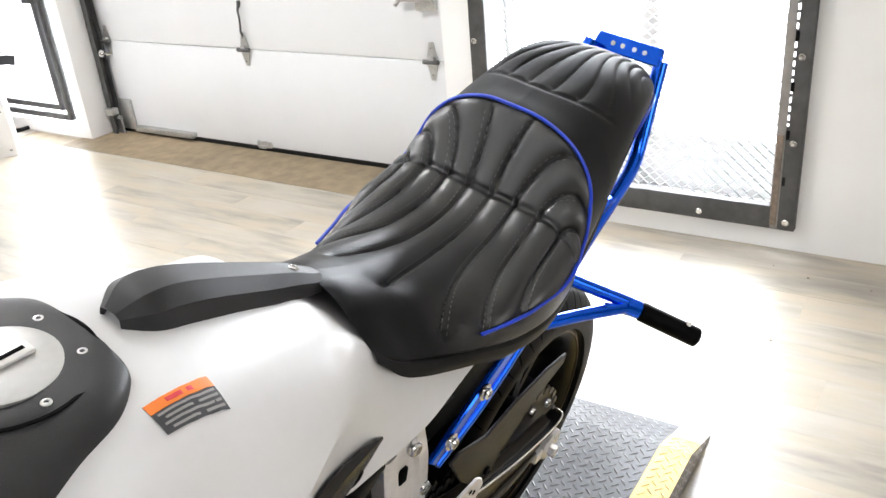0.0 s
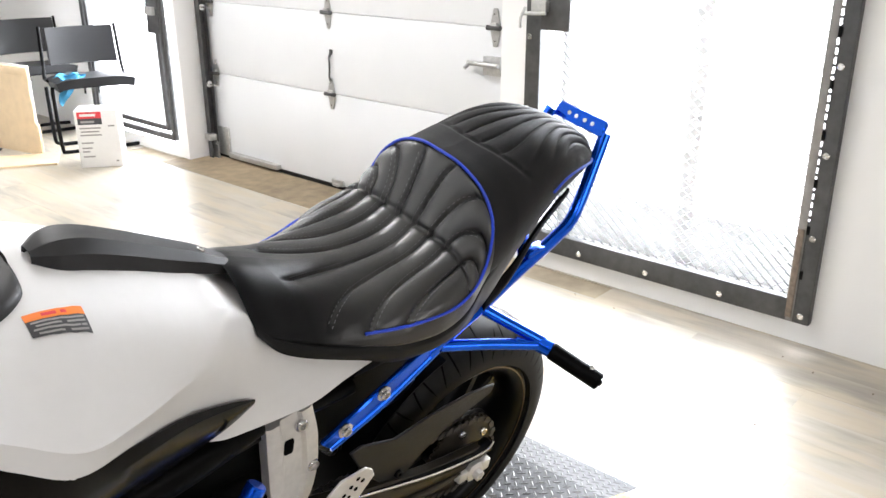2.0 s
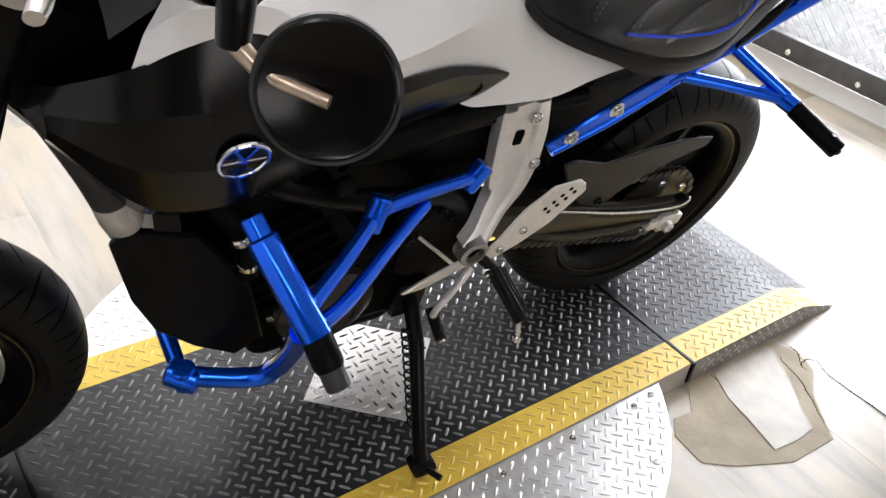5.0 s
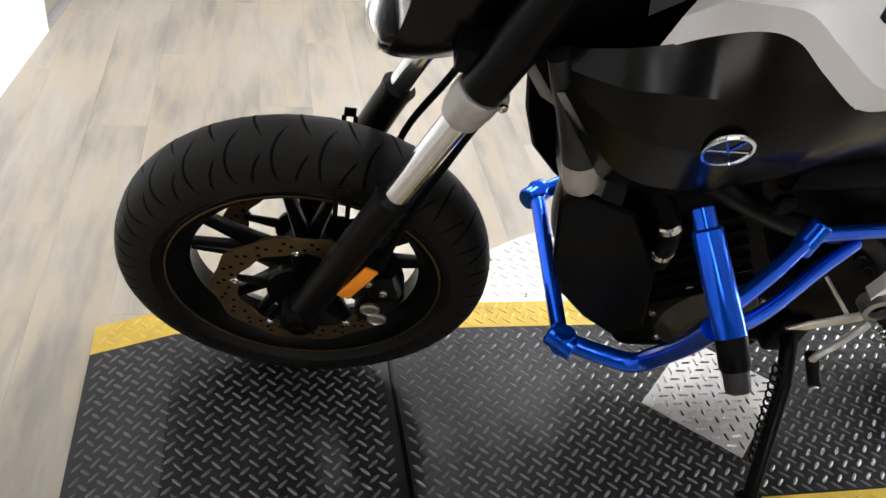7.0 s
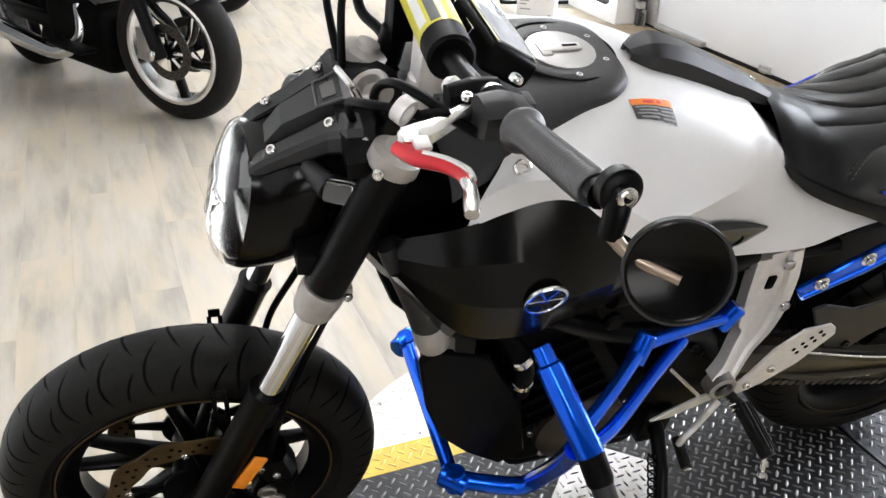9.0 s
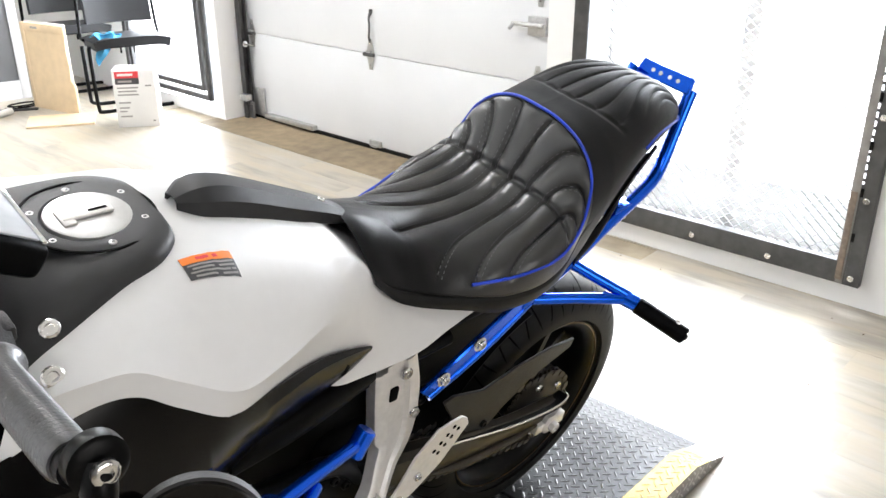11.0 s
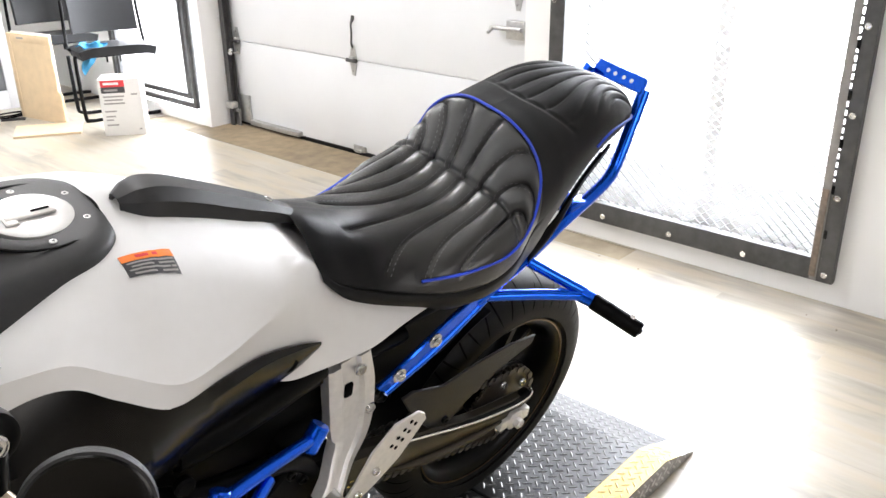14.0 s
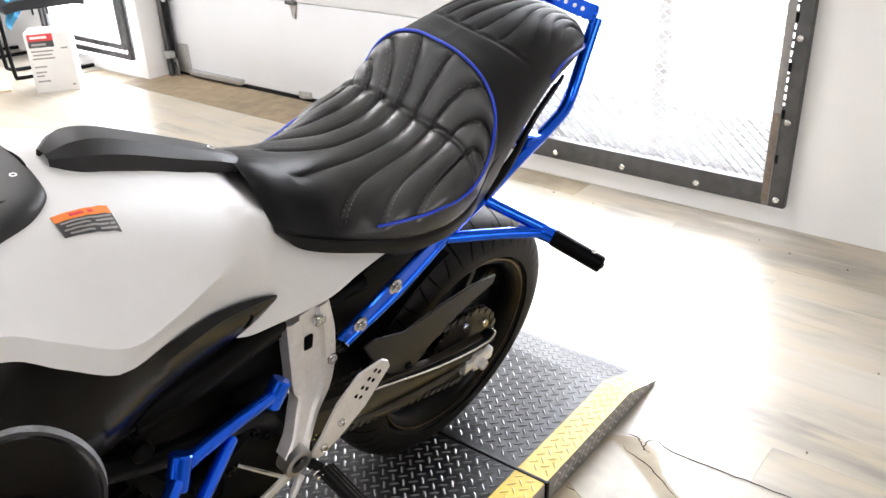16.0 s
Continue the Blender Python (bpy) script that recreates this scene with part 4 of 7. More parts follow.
# ---- swing arm, hugger, rear axle
def beam(pts, hs, ws, y0, r=0.25):
    """A box beam with rounded corners along (x, z) points, heights and widths given."""
    secs = []
    p = spline([(x, y, z) for (x, z), y in zip(pts, y0)], 5)
    h, w = np.interp(np.linspace(0, 1, len(p)), np.linspace(0, 1, len(hs)), hs), np.interp(np.linspace(0, 1, len(p)), np.linspace(0, 1, len(ws)), ws)
    d = np.gradient(p, axis=0)
    for q, k, hh, ww in zip(p, d, h, w):
        e = np.array([-k[2], 0, k[0]])
        e /= np.linalg.norm(e)
        if e[2] < 0:
            e = -e
        secs.append([q + a * ww * np.array([0, 1, 0]) + b * hh * e for a, b in ((-0.5, -0.5 + r * 0.6), (-0.5 + r, -0.5), (0.5 - r, -0.5), (0.5, -0.5 + r * 0.6), (0.5, 0.5 - r * 0.6), (0.5 - r, 0.5), (-0.5 + r, 0.5), (-0.5, 0.5 - r * 0.6))])
    return rings(secs)


sa = part("swing_arm", beam([(0.50, 0.45), (0.37, 0.425), (0.27, 0.388), (0.125, 0.352), (-0.03, 0.335)], [0.075, 0.07, 0.085, 0.062, 0.045], [0.045, 0.04, 0.035, 0.032, 0.03], [0.10, 0.112, 0.114, 0.112, 0.11]), SWING, bike, "dark bronze painted swing arm")
part("swing_arm_beam", beam([(0.50, 0.45), (0.25, 0.38), (-0.02, 0.330)], [0.075, 0.08, 0.055], [0.04, 0.035, 0.03], [-0.10, -0.114, -0.11]), SWING, sa)
part("lower_flute", tube([(0.40, 0.130, 0.402), (0.28, 0.134, 0.366), (0.125, 0.130, 0.335), (0.04, 0.127, 0.325)], [0.004, 0.010, 0.008, 0.004], 10, 5), SWING, sa)
part("upper_rail", beam([(0.365, 0.448), (0.30, 0.429), (0.137, 0.376), (0.0, 0.350), (-0.05, 0.352)], [0.010, 0.016, 0.018, 0.018, 0.024], [0.026, 0.03, 0.03, 0.03, 0.026], [0.114, 0.116, 0.116, 0.116, 0.116]), BLACKMETAL, sa, "black top rail with a worn bright edge")
part("edge_trim", tube([(0.365, 0.129, 0.454), (0.30, 0.132, 0.436), (0.137, 0.132, 0.383), (0.0, 0.132, 0.357), (-0.046, 0.130, 0.364), (-0.052, 0.112, 0.366)], 0.0026, 8, 5), STEEL, sa)
part("axle_nut", join(lathe([(0, 0.026), (0.012, 0.026), (0.016, 0.020), (0.016, 0.013), (0.028, 0.013), (0.030, 0.008), (0.024, 0.008), (0.024, 0.001)], (0.0, 0.124, 0.314), (0, 1, 0), 6), box(-0.045, -0.018, 0.112, 0.138, 0.300, 0.330, 0.004), box(0.02, 0.045, 0.116, 0.136, 0.300, 0.326, 0.004)), ALU, sa, "silver chain adjuster and axle nut")
hug = part("chain_guard", plate([(-0.014, 0.536), (-0.009, 0.515), (0.102, 0.484), (0.174, 0.442), (0.210, 0.410), (0.258, 0.420), (0.308, 0.470), (0.356, 0.552), (0.33, 0.558), (0.25, 0.530), (0.159, 0.543), (0.06, 0.546)], (0, 0.115, 0), (1, 0, 0), (0, 0, 1), 0.006, 0.002), GUARD, bike, "black plastic chain guard")
part("guard_bolt", bolt((0.225, 0.118, 0.430), (0, 1, 0), 0.009, 0.006), BLACKMETAL, hug)
part("rear_hugger", shell(np.array([[(RW[0] + 0.335 * math.cos(a), y, RW[2] + 0.335 * math.sin(a)) for y in np.linspace(-0.085, 0.085, 9)] for a in np.linspace(radians(8), radians(70), 16)]), 0.004), BLACK, bike, "black rear hugger")

# ---- fork, steering
def fork(z):
    return 1.398 - (z - 0.295) * 0.379


for s in (1, -1):
    y = s * 0.105
    lo = part("fork_leg", join(tube([(fork(0.275), y, 0.275), (fork(0.33), y, 0.33), (fork(0.585), y, 0.585), (fork(0.60), y, 0.60)], [0.022, 0.0255, 0.0245, 0.027], 20), lathe([(-0.024, 0.024), (-0.02, 0.030), (0.02, 0.030), (0.024, 0.024)], (FW[0], y, FW[2]), (0, 1, 0), 20)), BLACKMETAL, bike, "black lower fork leg")
    part("stanchion", rod((fork(0.58), y, 0.58), (fork(0.78), y, 0.78), 0.0185, 24), CHROME, lo, "chromed fork tube")
    fc = part("fork_collar", tube([(fork(z), y, z) for z in (0.754, 0.757, 0.763, 0.765, 0.779, 0.781, 0.797, 0.800)], [0.022, 0.0248, 0.0248, 0.0275, 0.0275, 0.0295, 0.0295, 0.0275], 28), CLAMPGREY, lo, "brushed grey fork collar")
    part("collar_bolt", bolt((fork(0.79) - 0.030, y + s * 0.012, 0.79), (-0.6, s, 0), 0.006, 0.006), STEEL, fc)
    part("collar_lug", box(fork(0.79) - 0.038, fork(0.79) - 0.02, y - 0.010, y + 0.010, 0.780, 0.800, 0.003), CLAMPGREY, fc)
    part("upper_tube", rod((fork(0.80), y, 0.80), (fork(0.99), y, 0.99), 0.0265, 28), BLACKMETAL, lo, "black upper fork tube")
    part("fork_cap", tube([(fork(z), y, z) for z in (0.985, 0.989, 1.005, 1.008, 1.010, 1.016)], [0.028, 0.0308, 0.030, 0.024, 0.018, 0.015], 24), CLAMPGREY, lo, "grey-beige clamp end round the fork top")
    part("clamp_bolt", bolt((fork(0.996) + 0.022, s * 0.128, 0.996), (0.7, s, 0), 0.007, 0.006), STEEL, lo)
    part("axle_cap", lathe([(0, 0.015), (0.006, 0.015), (0.008, 0.010), (0.003, 0.009), (0.003, 0.001)], (FW[0], s * 0.129, FW[2] - 0.004), (0, s, 0), 6), BLACKMETAL, lo)
    rf = part("reflector", box(-0.0115, 0.0115, -0.003, 0.003, -0.042, 0.042, 0.003), ORANGE, lo, "amber plastic side reflector")
    rf.matrix_basis = Matrix.Translation((fork(0.418) - 0.034, s * 0.122, 0.418)) @ Matrix.Rotation(radians(-27), 4, "Y")
    cal = part("brake_caliper", join(beam([(1.283, 0.405), (1.272, 0.345), (1.292, 0.285)], [0.05, 0.062, 0.05], [0.05, 0.055, 0.05], [s * 0.078] * 3), box(1.265, 1.335, s * 0.085 - 0.01, s * 0.085 + 0.01, 0.36, 0.40, 0.006)), BLACKMETAL, bike, "black front brake caliper")
    for x, z in ((1.292, 0.327), (1.279, 0.300)):
        part("caliper_piston", lathe([(0, 0.0155), (0.004, 0.0155), (0.006, 0.012), (0.004, 0.010), (0.004, 0.001)], (x, s * 0.105, z), (0, s, 0), 20), GREYMETAL, cal, "round grey caliper cap")
    for x, z in ((1.276, 0.375), (1.300, 0.398)):
        part("caliper_bolt", bolt((x, s * 0.105, z), (0, s, 0), 0.007, 0.006), STEEL, cal)
    part("fender_bracket", join(*[box(1.337 + a, 1.337 + b, s * 0.078 - 0.0015, s * 0.078 + 0.0015, c, d, 0.001) for a, b, c, d in ((0, 0.007, 0.49, 0.556), (0.017, 0.024, 0.49, 0.556), (0.003, 0.021, 0.555, 0.572), (0, 0.024, 0.49, 0.515))]), BLACKMETAL, bike, "upright black slotted fender bracket")
    part("brake_hose", tube([(1.285, s * 0.085, 0.40), (1.265, s * 0.095, 0.52), (1.215, s * 0.075, 0.66), (1.165, s * 0.07, 0.80), (1.14, s * 0.06, 0.92)], 0.0058, 10, 6), BLACK, bike, "black brake hose")
part("lower_clamp", beam([(1.24, 0.835), (1.205, 0.835), (1.16, 0.835)], [0.045, 0.05, 0.04], [0.20, 0.21, 0.14], [0, 0, 0]), BLACKMETAL, bike, "black lower fork clamp")
part("top_clamp", beam([(1.185, 0.985), (1.14, 0.99), (1.10, 0.995)], [0.03, 0.034, 0.03], [0.22, 0.22, 0.12], [0, 0, 0]), BLACKMETAL, bike, "black upper fork clamp")
# the front is turned a little to the right
FRONT = Matrix.Translation((1.409, -0.005, 0.296)) @ Matrix.Rotation(radians(-3.8), 4, "Z") @ Matrix.Rotation(radians(-1.5), 4, "X") @ Matrix.Translation((-1.398, 0, -0.295))
for ob in bike.children:
    if ob.name.split(".")[0] in ("front_wheel", "fork_leg", "brake_caliper", "fender_bracket", "brake_hose", "lower_clamp", "top_clamp"):
        ob.matrix_basis = FRONT @ ob.matrix_basis
part("steering_head", rod((1.16, 0, 0.82), (1.085, 0, 1.0), 0.035, 24), BLACKMETAL, bike)

# ---- handlebar
RINGAT = (1.154, 0.03, 1.018)
hb = part("handlebar", tube([(1.055, -0.46, 1.165), (1.058, -0.30, 1.125), (1.063, -0.17, 1.108), (1.078, 0, 1.116), (1.094, 0.15, 1.128), (1.091, 0.30, 1.153), (1.096, 0.475, 1.208)], 0.0112, 16, 6), BLACKMETAL, bike, "black tapered handlebar")
pad = part("bar_sleeve", rod((1.067, -0.115, 1.110), (1.093, 0.152, 1.127), 0.0265, 28), BLACK, hb, "black bar sleeve with a yellow label")


def wrap(y0, y1, a0, a1, r, n=14):
    g = np.array([[(1.0782 + 0.0975 * y + r * math.cos(a), y, 1.1173 + 0.064 * y + r * math.sin(a)) for a in np.linspace(radians(a0), radians(a1), n)] for y in np.linspace(y0, y1, 2)])
    return shell(g, 0.0004)


part("label", wrap(-0.095, 0.11, -15, 165, 0.0269), YELLOWLABEL, pad, "yellow label wrapped round the sleeve")
part("label_band", wrap(-0.09, 0.105, 55, 80, 0.0272), DARKLABEL, pad)
part("label_band", wrap(-0.085, 0.06, 85, 118, 0.0272), WHITELABEL, pad)
for k in range(5):
    part("print_bar", wrap(-0.075 + 0.024 * k, -0.062 + 0.024 * k, 90, 114, 0.0274, 6), GREYLABEL, pad)
part("label_band", wrap(0.02, 0.10, 20, 45, 0.0272), WHITELABEL, pad)
for y in (-0.06, 0.06):
    part("bar_clamp", join(box(1.056, 1.102, y - 0.02, y + 0.02, 1.035, 1.105, 0.006), rod((1.10, y, 1.0), (1.09, y, 1.05), 0.018, 16)), ALU if y > 0 else BLACKMETAL, hb)


def grip(s):
    a, b = np.array((1.091, s * 0.327, 1.161)), np.array((1.0955, s * 0.465, 1.2045))
    if s < 0:
        a, b = np.array((1.057, -0.325, 1.130)), np.array((1.055, -0.462, 1.165))
    g = part("grip", tube([a, a + 0.03 * (b - a), a + 0.06 * (b - a), a + 0.10 * (b - a), a + 0.97 * (b - a), b], [0.020, 0.0215, 0.020, 0.0152, 0.0150, 0.013], 24), GRIPRUBBER, hb, "grey-black rubber grip")
    for k in np.linspace(0.14, 0.94, 24):
        part("grip_rib", tube([a + (k - 0.006) * (b - a), a + k * (b - a), a + (k + 0.006) * (b - a)], [0.0148, 0.0153, 0.0148], 20), GRIPRUBBER, g)
    sw = part("switch_housing", beam([(a[0] + 0.025, a[2] - 0.010), (a[0], a[2] - 0.011), (a[0] - 0.02, a[2] - 0.015)], [0.034, 0.042, 0.034], [0.042, 0.046, 0.042], [s * 0.290] * 3, 0.3), SATIN, hb, "dark grey switch housing")
    part("switch", box(a[0] - 0.028, a[0] - 0.018, s * 0.285 - 0.012, s * 0.285 + 0.012, a[2] - 0.01, a[2] + 0.004, 0.003), RED if s < 0 else SATIN, sw, "red kill switch" if s < 0 else "")
    part("switch_knob", bolt((a[0] - 0.014, s * 0.27, a[2] + 0.012), (-0.5, 0, 1), 0.007, 0.006), STEEL, sw)
    part("lever_clamp", beam([(a[0] + 0.04, a[2] - 0.018), (a[0] + 0.015, a[2] - 0.016), (a[0] - 0.01, a[2] - 0.016)], [0.026, 0.034, 0.03], [0.022, 0.026, 0.022], [s * 0.245] * 3, 0.3), BLACKMETAL, hb)
    return b


tip = grip(1)
rtip = grip(-1)
perch = part("lever_perch", beam([(1.192, 1.150), (1.165, 1.150), (1.135, 1.146), (1.105, 1.142)], [0.013, 0.015, 0.014, 0.014], [0.026, 0.022, 0.018, 0.022], [0.312, 0.302, 0.280, 0.258]), STEEL, hb, "polished clutch lever perch")
part("pivot_cap", lathe([(-0.012, 0.010), (0.010, 0.010), (0.012, 0.008), (0.012, 0.001)], (1.190, 0.318, 1.150), (0, 0, 1), 20), STEEL, perch)
part("perch_clamp", lathe([(-0.010, 0.0125), (-0.010, 0.017), (0.010, 0.017), (0.010, 0.0125), (-0.010, 0.0125)], (1.091, 0.252, 1.144), (0.02, 1, 0.25), 20), STEEL, perch)
part("perch_slot", box(1.142, 1.168, 0.279, 0.289, 1.155, 1.1575, 0.001), GROOVE, perch)
part("perch_bolt", bolt((1.118, 0.262, 1.153), (0, 0, 1), 0.006, 0.005), STEEL, perch)
part("adjuster_knob", lathe([(-0.006, 0.0085), (-0.006, 0.0135), (0.006, 0.0135), (0.006, 0.0085), (-0.006, 0.0085)], (1.178, 0.262, 1.146), (0.55, -0.75, 0.2), 22), ALU, hb)
lev = part("clutch_lever", tube([(1.197, 0.318, 1.148), (1.188, 0.342, 1.153), (1.172, 0.362, 1.159), (1.163, 0.380, 1.162), (1.163, 0.395, 1.164)], [0.010, 0.0095, 0.0085, 0.0072, 0.0065], 16, 6, 0.75), RED, hb, "short red clutch lever with silver tip")
part("lever_tip", tube([(1.163, 0.391, 1.1635), (1.166, 0.408, 1.166), (1.173, 0.428, 1.171), (1.178, 0.442, 1.174)], [0.0065, 0.006, 0.007, 0.0058], 14, 4, 0.75), STEEL, lev)
part("lever_edge", tube([(1.185, 0.345, 1.1600), (1.170, 0.363, 1.1650), (1.160, 0.381, 1.1675), (1.160, 0.396, 1.1690)], 0.003, 8, 5), STEEL, lev)
part("lever_plate", box(1.175, 1.190, 0.322, 0.340, 1.157, 1.162, 0.002), ALU, lev)
part("cable_end", lathe([(-0.012, 0.004), (-0.008, 0.010), (0.006, 0.011), (0.012, 0.006)], (1.115, 0.222, 1.138), (0.6, -0.7, 0.2), 16), ALU, hb)
blev = part("brake_lever", tube([(1.166, -0.28, 1.105), (1.182, -0.325, 1.108), (1.182, -0.37, 1.115), (1.165, -0.42, 1.13)], [0.010, 0.011, 0.009, 0.007], 12, 6, 0.7), RED, hb, "short red brake lever")
part("fluid_reservoir", join(box(1.13, 1.185, -0.31, -0.235, 1.12, 1.165, 0.008), box(1.127, 1.188, -0.313, -0.232, 1.165, 1.175, 0.004)), BLACK, hb, "black brake fluid reservoir")

mir = part("bar_end_mirror", lathe([(-0.006, 0.002), (-0.006, 0.036), (-0.003, 0.0385), (0.004, 0.0385), (0.005, 0.036), (0.004, 0.0345), (0.002, 0.001)], (1.063, 0.524, 1.168), (0.42, 0.80, 0.42), 48), GLOSSBLACK, hb, "round black bar-end mirror")
part("mirror_rim", lathe([(-0.004, 0.0375), (-0.004, 0.0395), (0.0045, 0.0395), (0.0045, 0.0375), (-0.004, 0.0375)], (1.063, 0.524, 1.168), (0.42, 0.80, 0.42), 48), SATIN, mir)
part("mirror_stem", tube([(1.101, 0.488, 1.178), (1.09, 0.507, 1.170), (1.066, 0.533, 1.168)], [0.006, 0.005, 0.004], 12, 4), BRASS, mir, "pale brass mirror stem")
part("mirror_bracket", join(tube([(1.096, 0.475, 1.207), (1.099, 0.484, 1.197), (1.101, 0.488, 1.176)], [0.010, 0.010, 0.009], 14, 4), lathe([(-0.009, 0.0150), (-0.006, 0.0172), (0.004, 0.0172), (0.006, 0.014), (0.006, 0.002)], (1.096, 0.475, 1.207), (0, 1, 0.28), 24)), BLACKMETAL, mir)
part("bracket_bolt", bolt((1.096, 0.485, 1.209), (0, 1, 0.28), 0.008, 0.004), STEEL, mir)

hb.matrix_basis = Matrix.Translation((0.004, -0.022, -0.015))
mir.matrix_basis = Matrix.Translation((-0.006, 0.010, 0.013))
met = part("instrument_panel", box(-0.012, 0.026, -0.086, 0.086, -0.036, 0.036, 0.010, 3), BLACK, bike, "black instrument panel, its display painted pale as if reflecting")
met.matrix_basis = Matrix.Translation((1.006, 0.004, 1.075)) @ Matrix.Rotation(radians(60), 4, "Y")
# the whitish face paints in the glass's reflection
part("display", box(-0.0145, -0.0118, -0.074, 0.074, -0.024, 0.024, 0.001), SCREEN, met, "glossy display, painted pale for the reflection in its glass")
part("bezel", box(-0.015, -0.0115, -0.078, 0.078, 0.025, 0.031, 0.001), CHROME, met)
part("bezel", box(-0.015, -0.0115, -0.078, 0.078, -0.031, -0.025, 0.001), CHROME, met)
for y in (-0.045, 0.02):
    part("panel_clip", box(0.0, 0.018, y - 0.012, y + 0.012, 0.0355, 0.0385, 0.001), CHROME, met)
part("brake_hose", tube([(1.118, -0.225, 1.11), (1.119, -0.20, 1.05), (1.121, -0.18, 1.026), (1.118, -0.155, 1.014), (1.103, -0.115, 1.008), (1.106, -0.08, 0.995), (1.12, -0.05, 0.96)], 0.0075, 12, 6), BLACKMETAL, bike, "black brake hose with crimped end")
part("hose_fitting", rod((1.118, -0.212, 1.085), (1.119, -0.203, 1.058), 0.0095, 12), BLACKMETAL, bike)
for k, (a, b, c, d) in enumerate([((1.10, -0.20, 1.09), (1.15, -0.13, 1.07), (1.17, -0.06, 1.03), (1.17, -0.02, 0.95)), ((1.12, -0.28, 1.11), (1.165, -0.18, 1.07), (1.175, -0.09, 1.03), (1.16, 0.0, 0.93)),
                                  ((1.14, 0.24, 1.115), (1.20, 0.18, 1.10), (1.195, 0.09, 1.035), (1.15, 0.03, 0.92)), ((1.12, 0.27, 1.12), (1.17, 0.18, 1.12), (1.17, 0.10, 1.05), (1.13, 0.06, 0.95))]):
    part("control_cable", tube([a, b, c, d], 0.0052, 10, 8), BLACK, bike, "black control cable")
part("wire_clip", tube([(1.20, 0.05, 1.06), (1.205, 0.075, 1.075), (1.195, 0.10, 1.07), (1.185, 0.095, 1.05)], 0.004, 8, 4), STEEL, bike)
part("wiring_shroud", beam([(1.175, 0.90), (1.13, 0.87), (1.07, 0.82)], [0.10, 0.16, 0.20], [0.15, 0.19, 0.22], [0, 0, 0], 0.2), BLACK, bike, "black shroud behind the headlamp")
part("ignition_ring", lathe([(-0.013, 0.024), (0.008, 0.024), (0.010, 0.021), (0.008, 0.016), (-0.004, 0.014), (-0.004, 0.001)], RINGAT, (0.5, 0.1, 1), 28), CLAMPGREY, bike, "pale grey ring round the lock")

# ---- headlamp with its cowl
def hl_sec(x, w, zt, zb, tilt=0.0):
    zc = 0.5 * (zt + zb)
    pts = [(0, zt), (0.55 * w, zt - 0.004), (0.88 * w, zt - 0.022), (w, zc + 0.03), (0.95 * w, zc - 0.03), (0.62 * w, zb + 0.018), (0.3 * w, zb + 0.003), (0, zb)]
    return [(x + tilt * (z - zc), y, z) for y, z in pts]


hl = part("headlamp", shell(skin([hl_sec(1.165, 0.075, 0.965, 0.83), hl_sec(1.20, 0.095, 0.972, 0.795), hl_sec(1.245, 0.10, 0.965, 0.775, -0.1), hl_sec(1.285, 0.092, 0.950, 0.768, -0.18), hl_sec(1.303, 0.085, 0.949, 0.771, -0.205)], 4, 4), 0.004), GLOSSBLACK, bike, "black headlamp shell with a clear lens")
part("lens", shell(skin([hl_sec(1.302, 0.0835, 0.950, 0.771, -0.205), hl_sec(1.315, 0.076, 0.944, 0.776, -0.22), hl_sec(1.328, 0.05, 0.915, 0.80, -0.22), hl_sec(1.333, 0.012, 0.87, 0.845, -0.2)], 4, 4), 0.003), GLASS, hl, "clear curved headlamp lens")
part("lamp_reflector", shell(skin([hl_sec(1.278, 0.084, 0.944, 0.776, -0.18), hl_sec(1.262, 0.06, 0.92, 0.80, -0.16), hl_sec(1.25, 0.02, 0.88, 0.84, -0.1)], 4, 3), 0.002), PALEGREY, hl, "bright lamp reflector")
part("lamp_insert", box(1.27, 1.30, -0.05, 0.05, 0.795, 0.835, 0.006), STEEL, hl)
COWLTURN = Matrix.Translation((1.197, 0, -0.004)) @ Matrix.Rotation(radians(-5), 4, "Z") @ Matrix.Translation((-1.205, 0, 0))


def facets(secs):
    """A prism with flat faces through sections of (x, [(y, z), ...])."""
    return moved(rings([[(x, y, z) for y, z in row] for x, row in secs]), COWLTURN)


def cowl_arm(s, x, y, zt, w, h):
    """Section of the arm: flat top, chamfered outer edge, slanting side."""
    row = [(y - 0.5 * w, zt - 0.003), (y + 0.32 * w, zt), (y + 0.5 * w, zt - 0.006), (y + 0.56 * w, zt - 0.7 * h), (y + 0.35 * w, zt - h), (y - 0.5 * w, zt - h)]
    return x, [(s * a, b) for a, b in (row if s > 0 else row[::-1])]


cowl = part("headlamp_cowl", facets([(1.160, [(0.036, 0.985), (0.030, 1.006), (-0.030, 1.006), (-0.036, 0.985)]), (1.192, [(0.040, 0.975), (0.031, 1.012), (-0.031, 1.012), (-0.040, 0.975)]), (1.222, [(0.036, 0.955), (0.026, 0.998), (-0.026, 0.998), (-0.036, 0.955)]), (1.264, [(0.030, 0.935), (0.021, 0.973), (-0.021, 0.973), (-0.030, 0.935)]), (1.284, [(0.027, 0.925), (0.019, 0.946), (-0.019, 0.946), (-0.027, 0.925)])]), SATIN, bike, "dark grey faceted headlamp cowl", smooth=False)
part("cowl_ridge", moved(tube([(1.193, 0.030, 1.013), (1.2225, 0.0255, 0.999), (1.2225, -0.0255, 0.999), (1.193, -0.030, 1.013)], 0.0019, 6), COWLTURN), PUCKGREY, cowl)
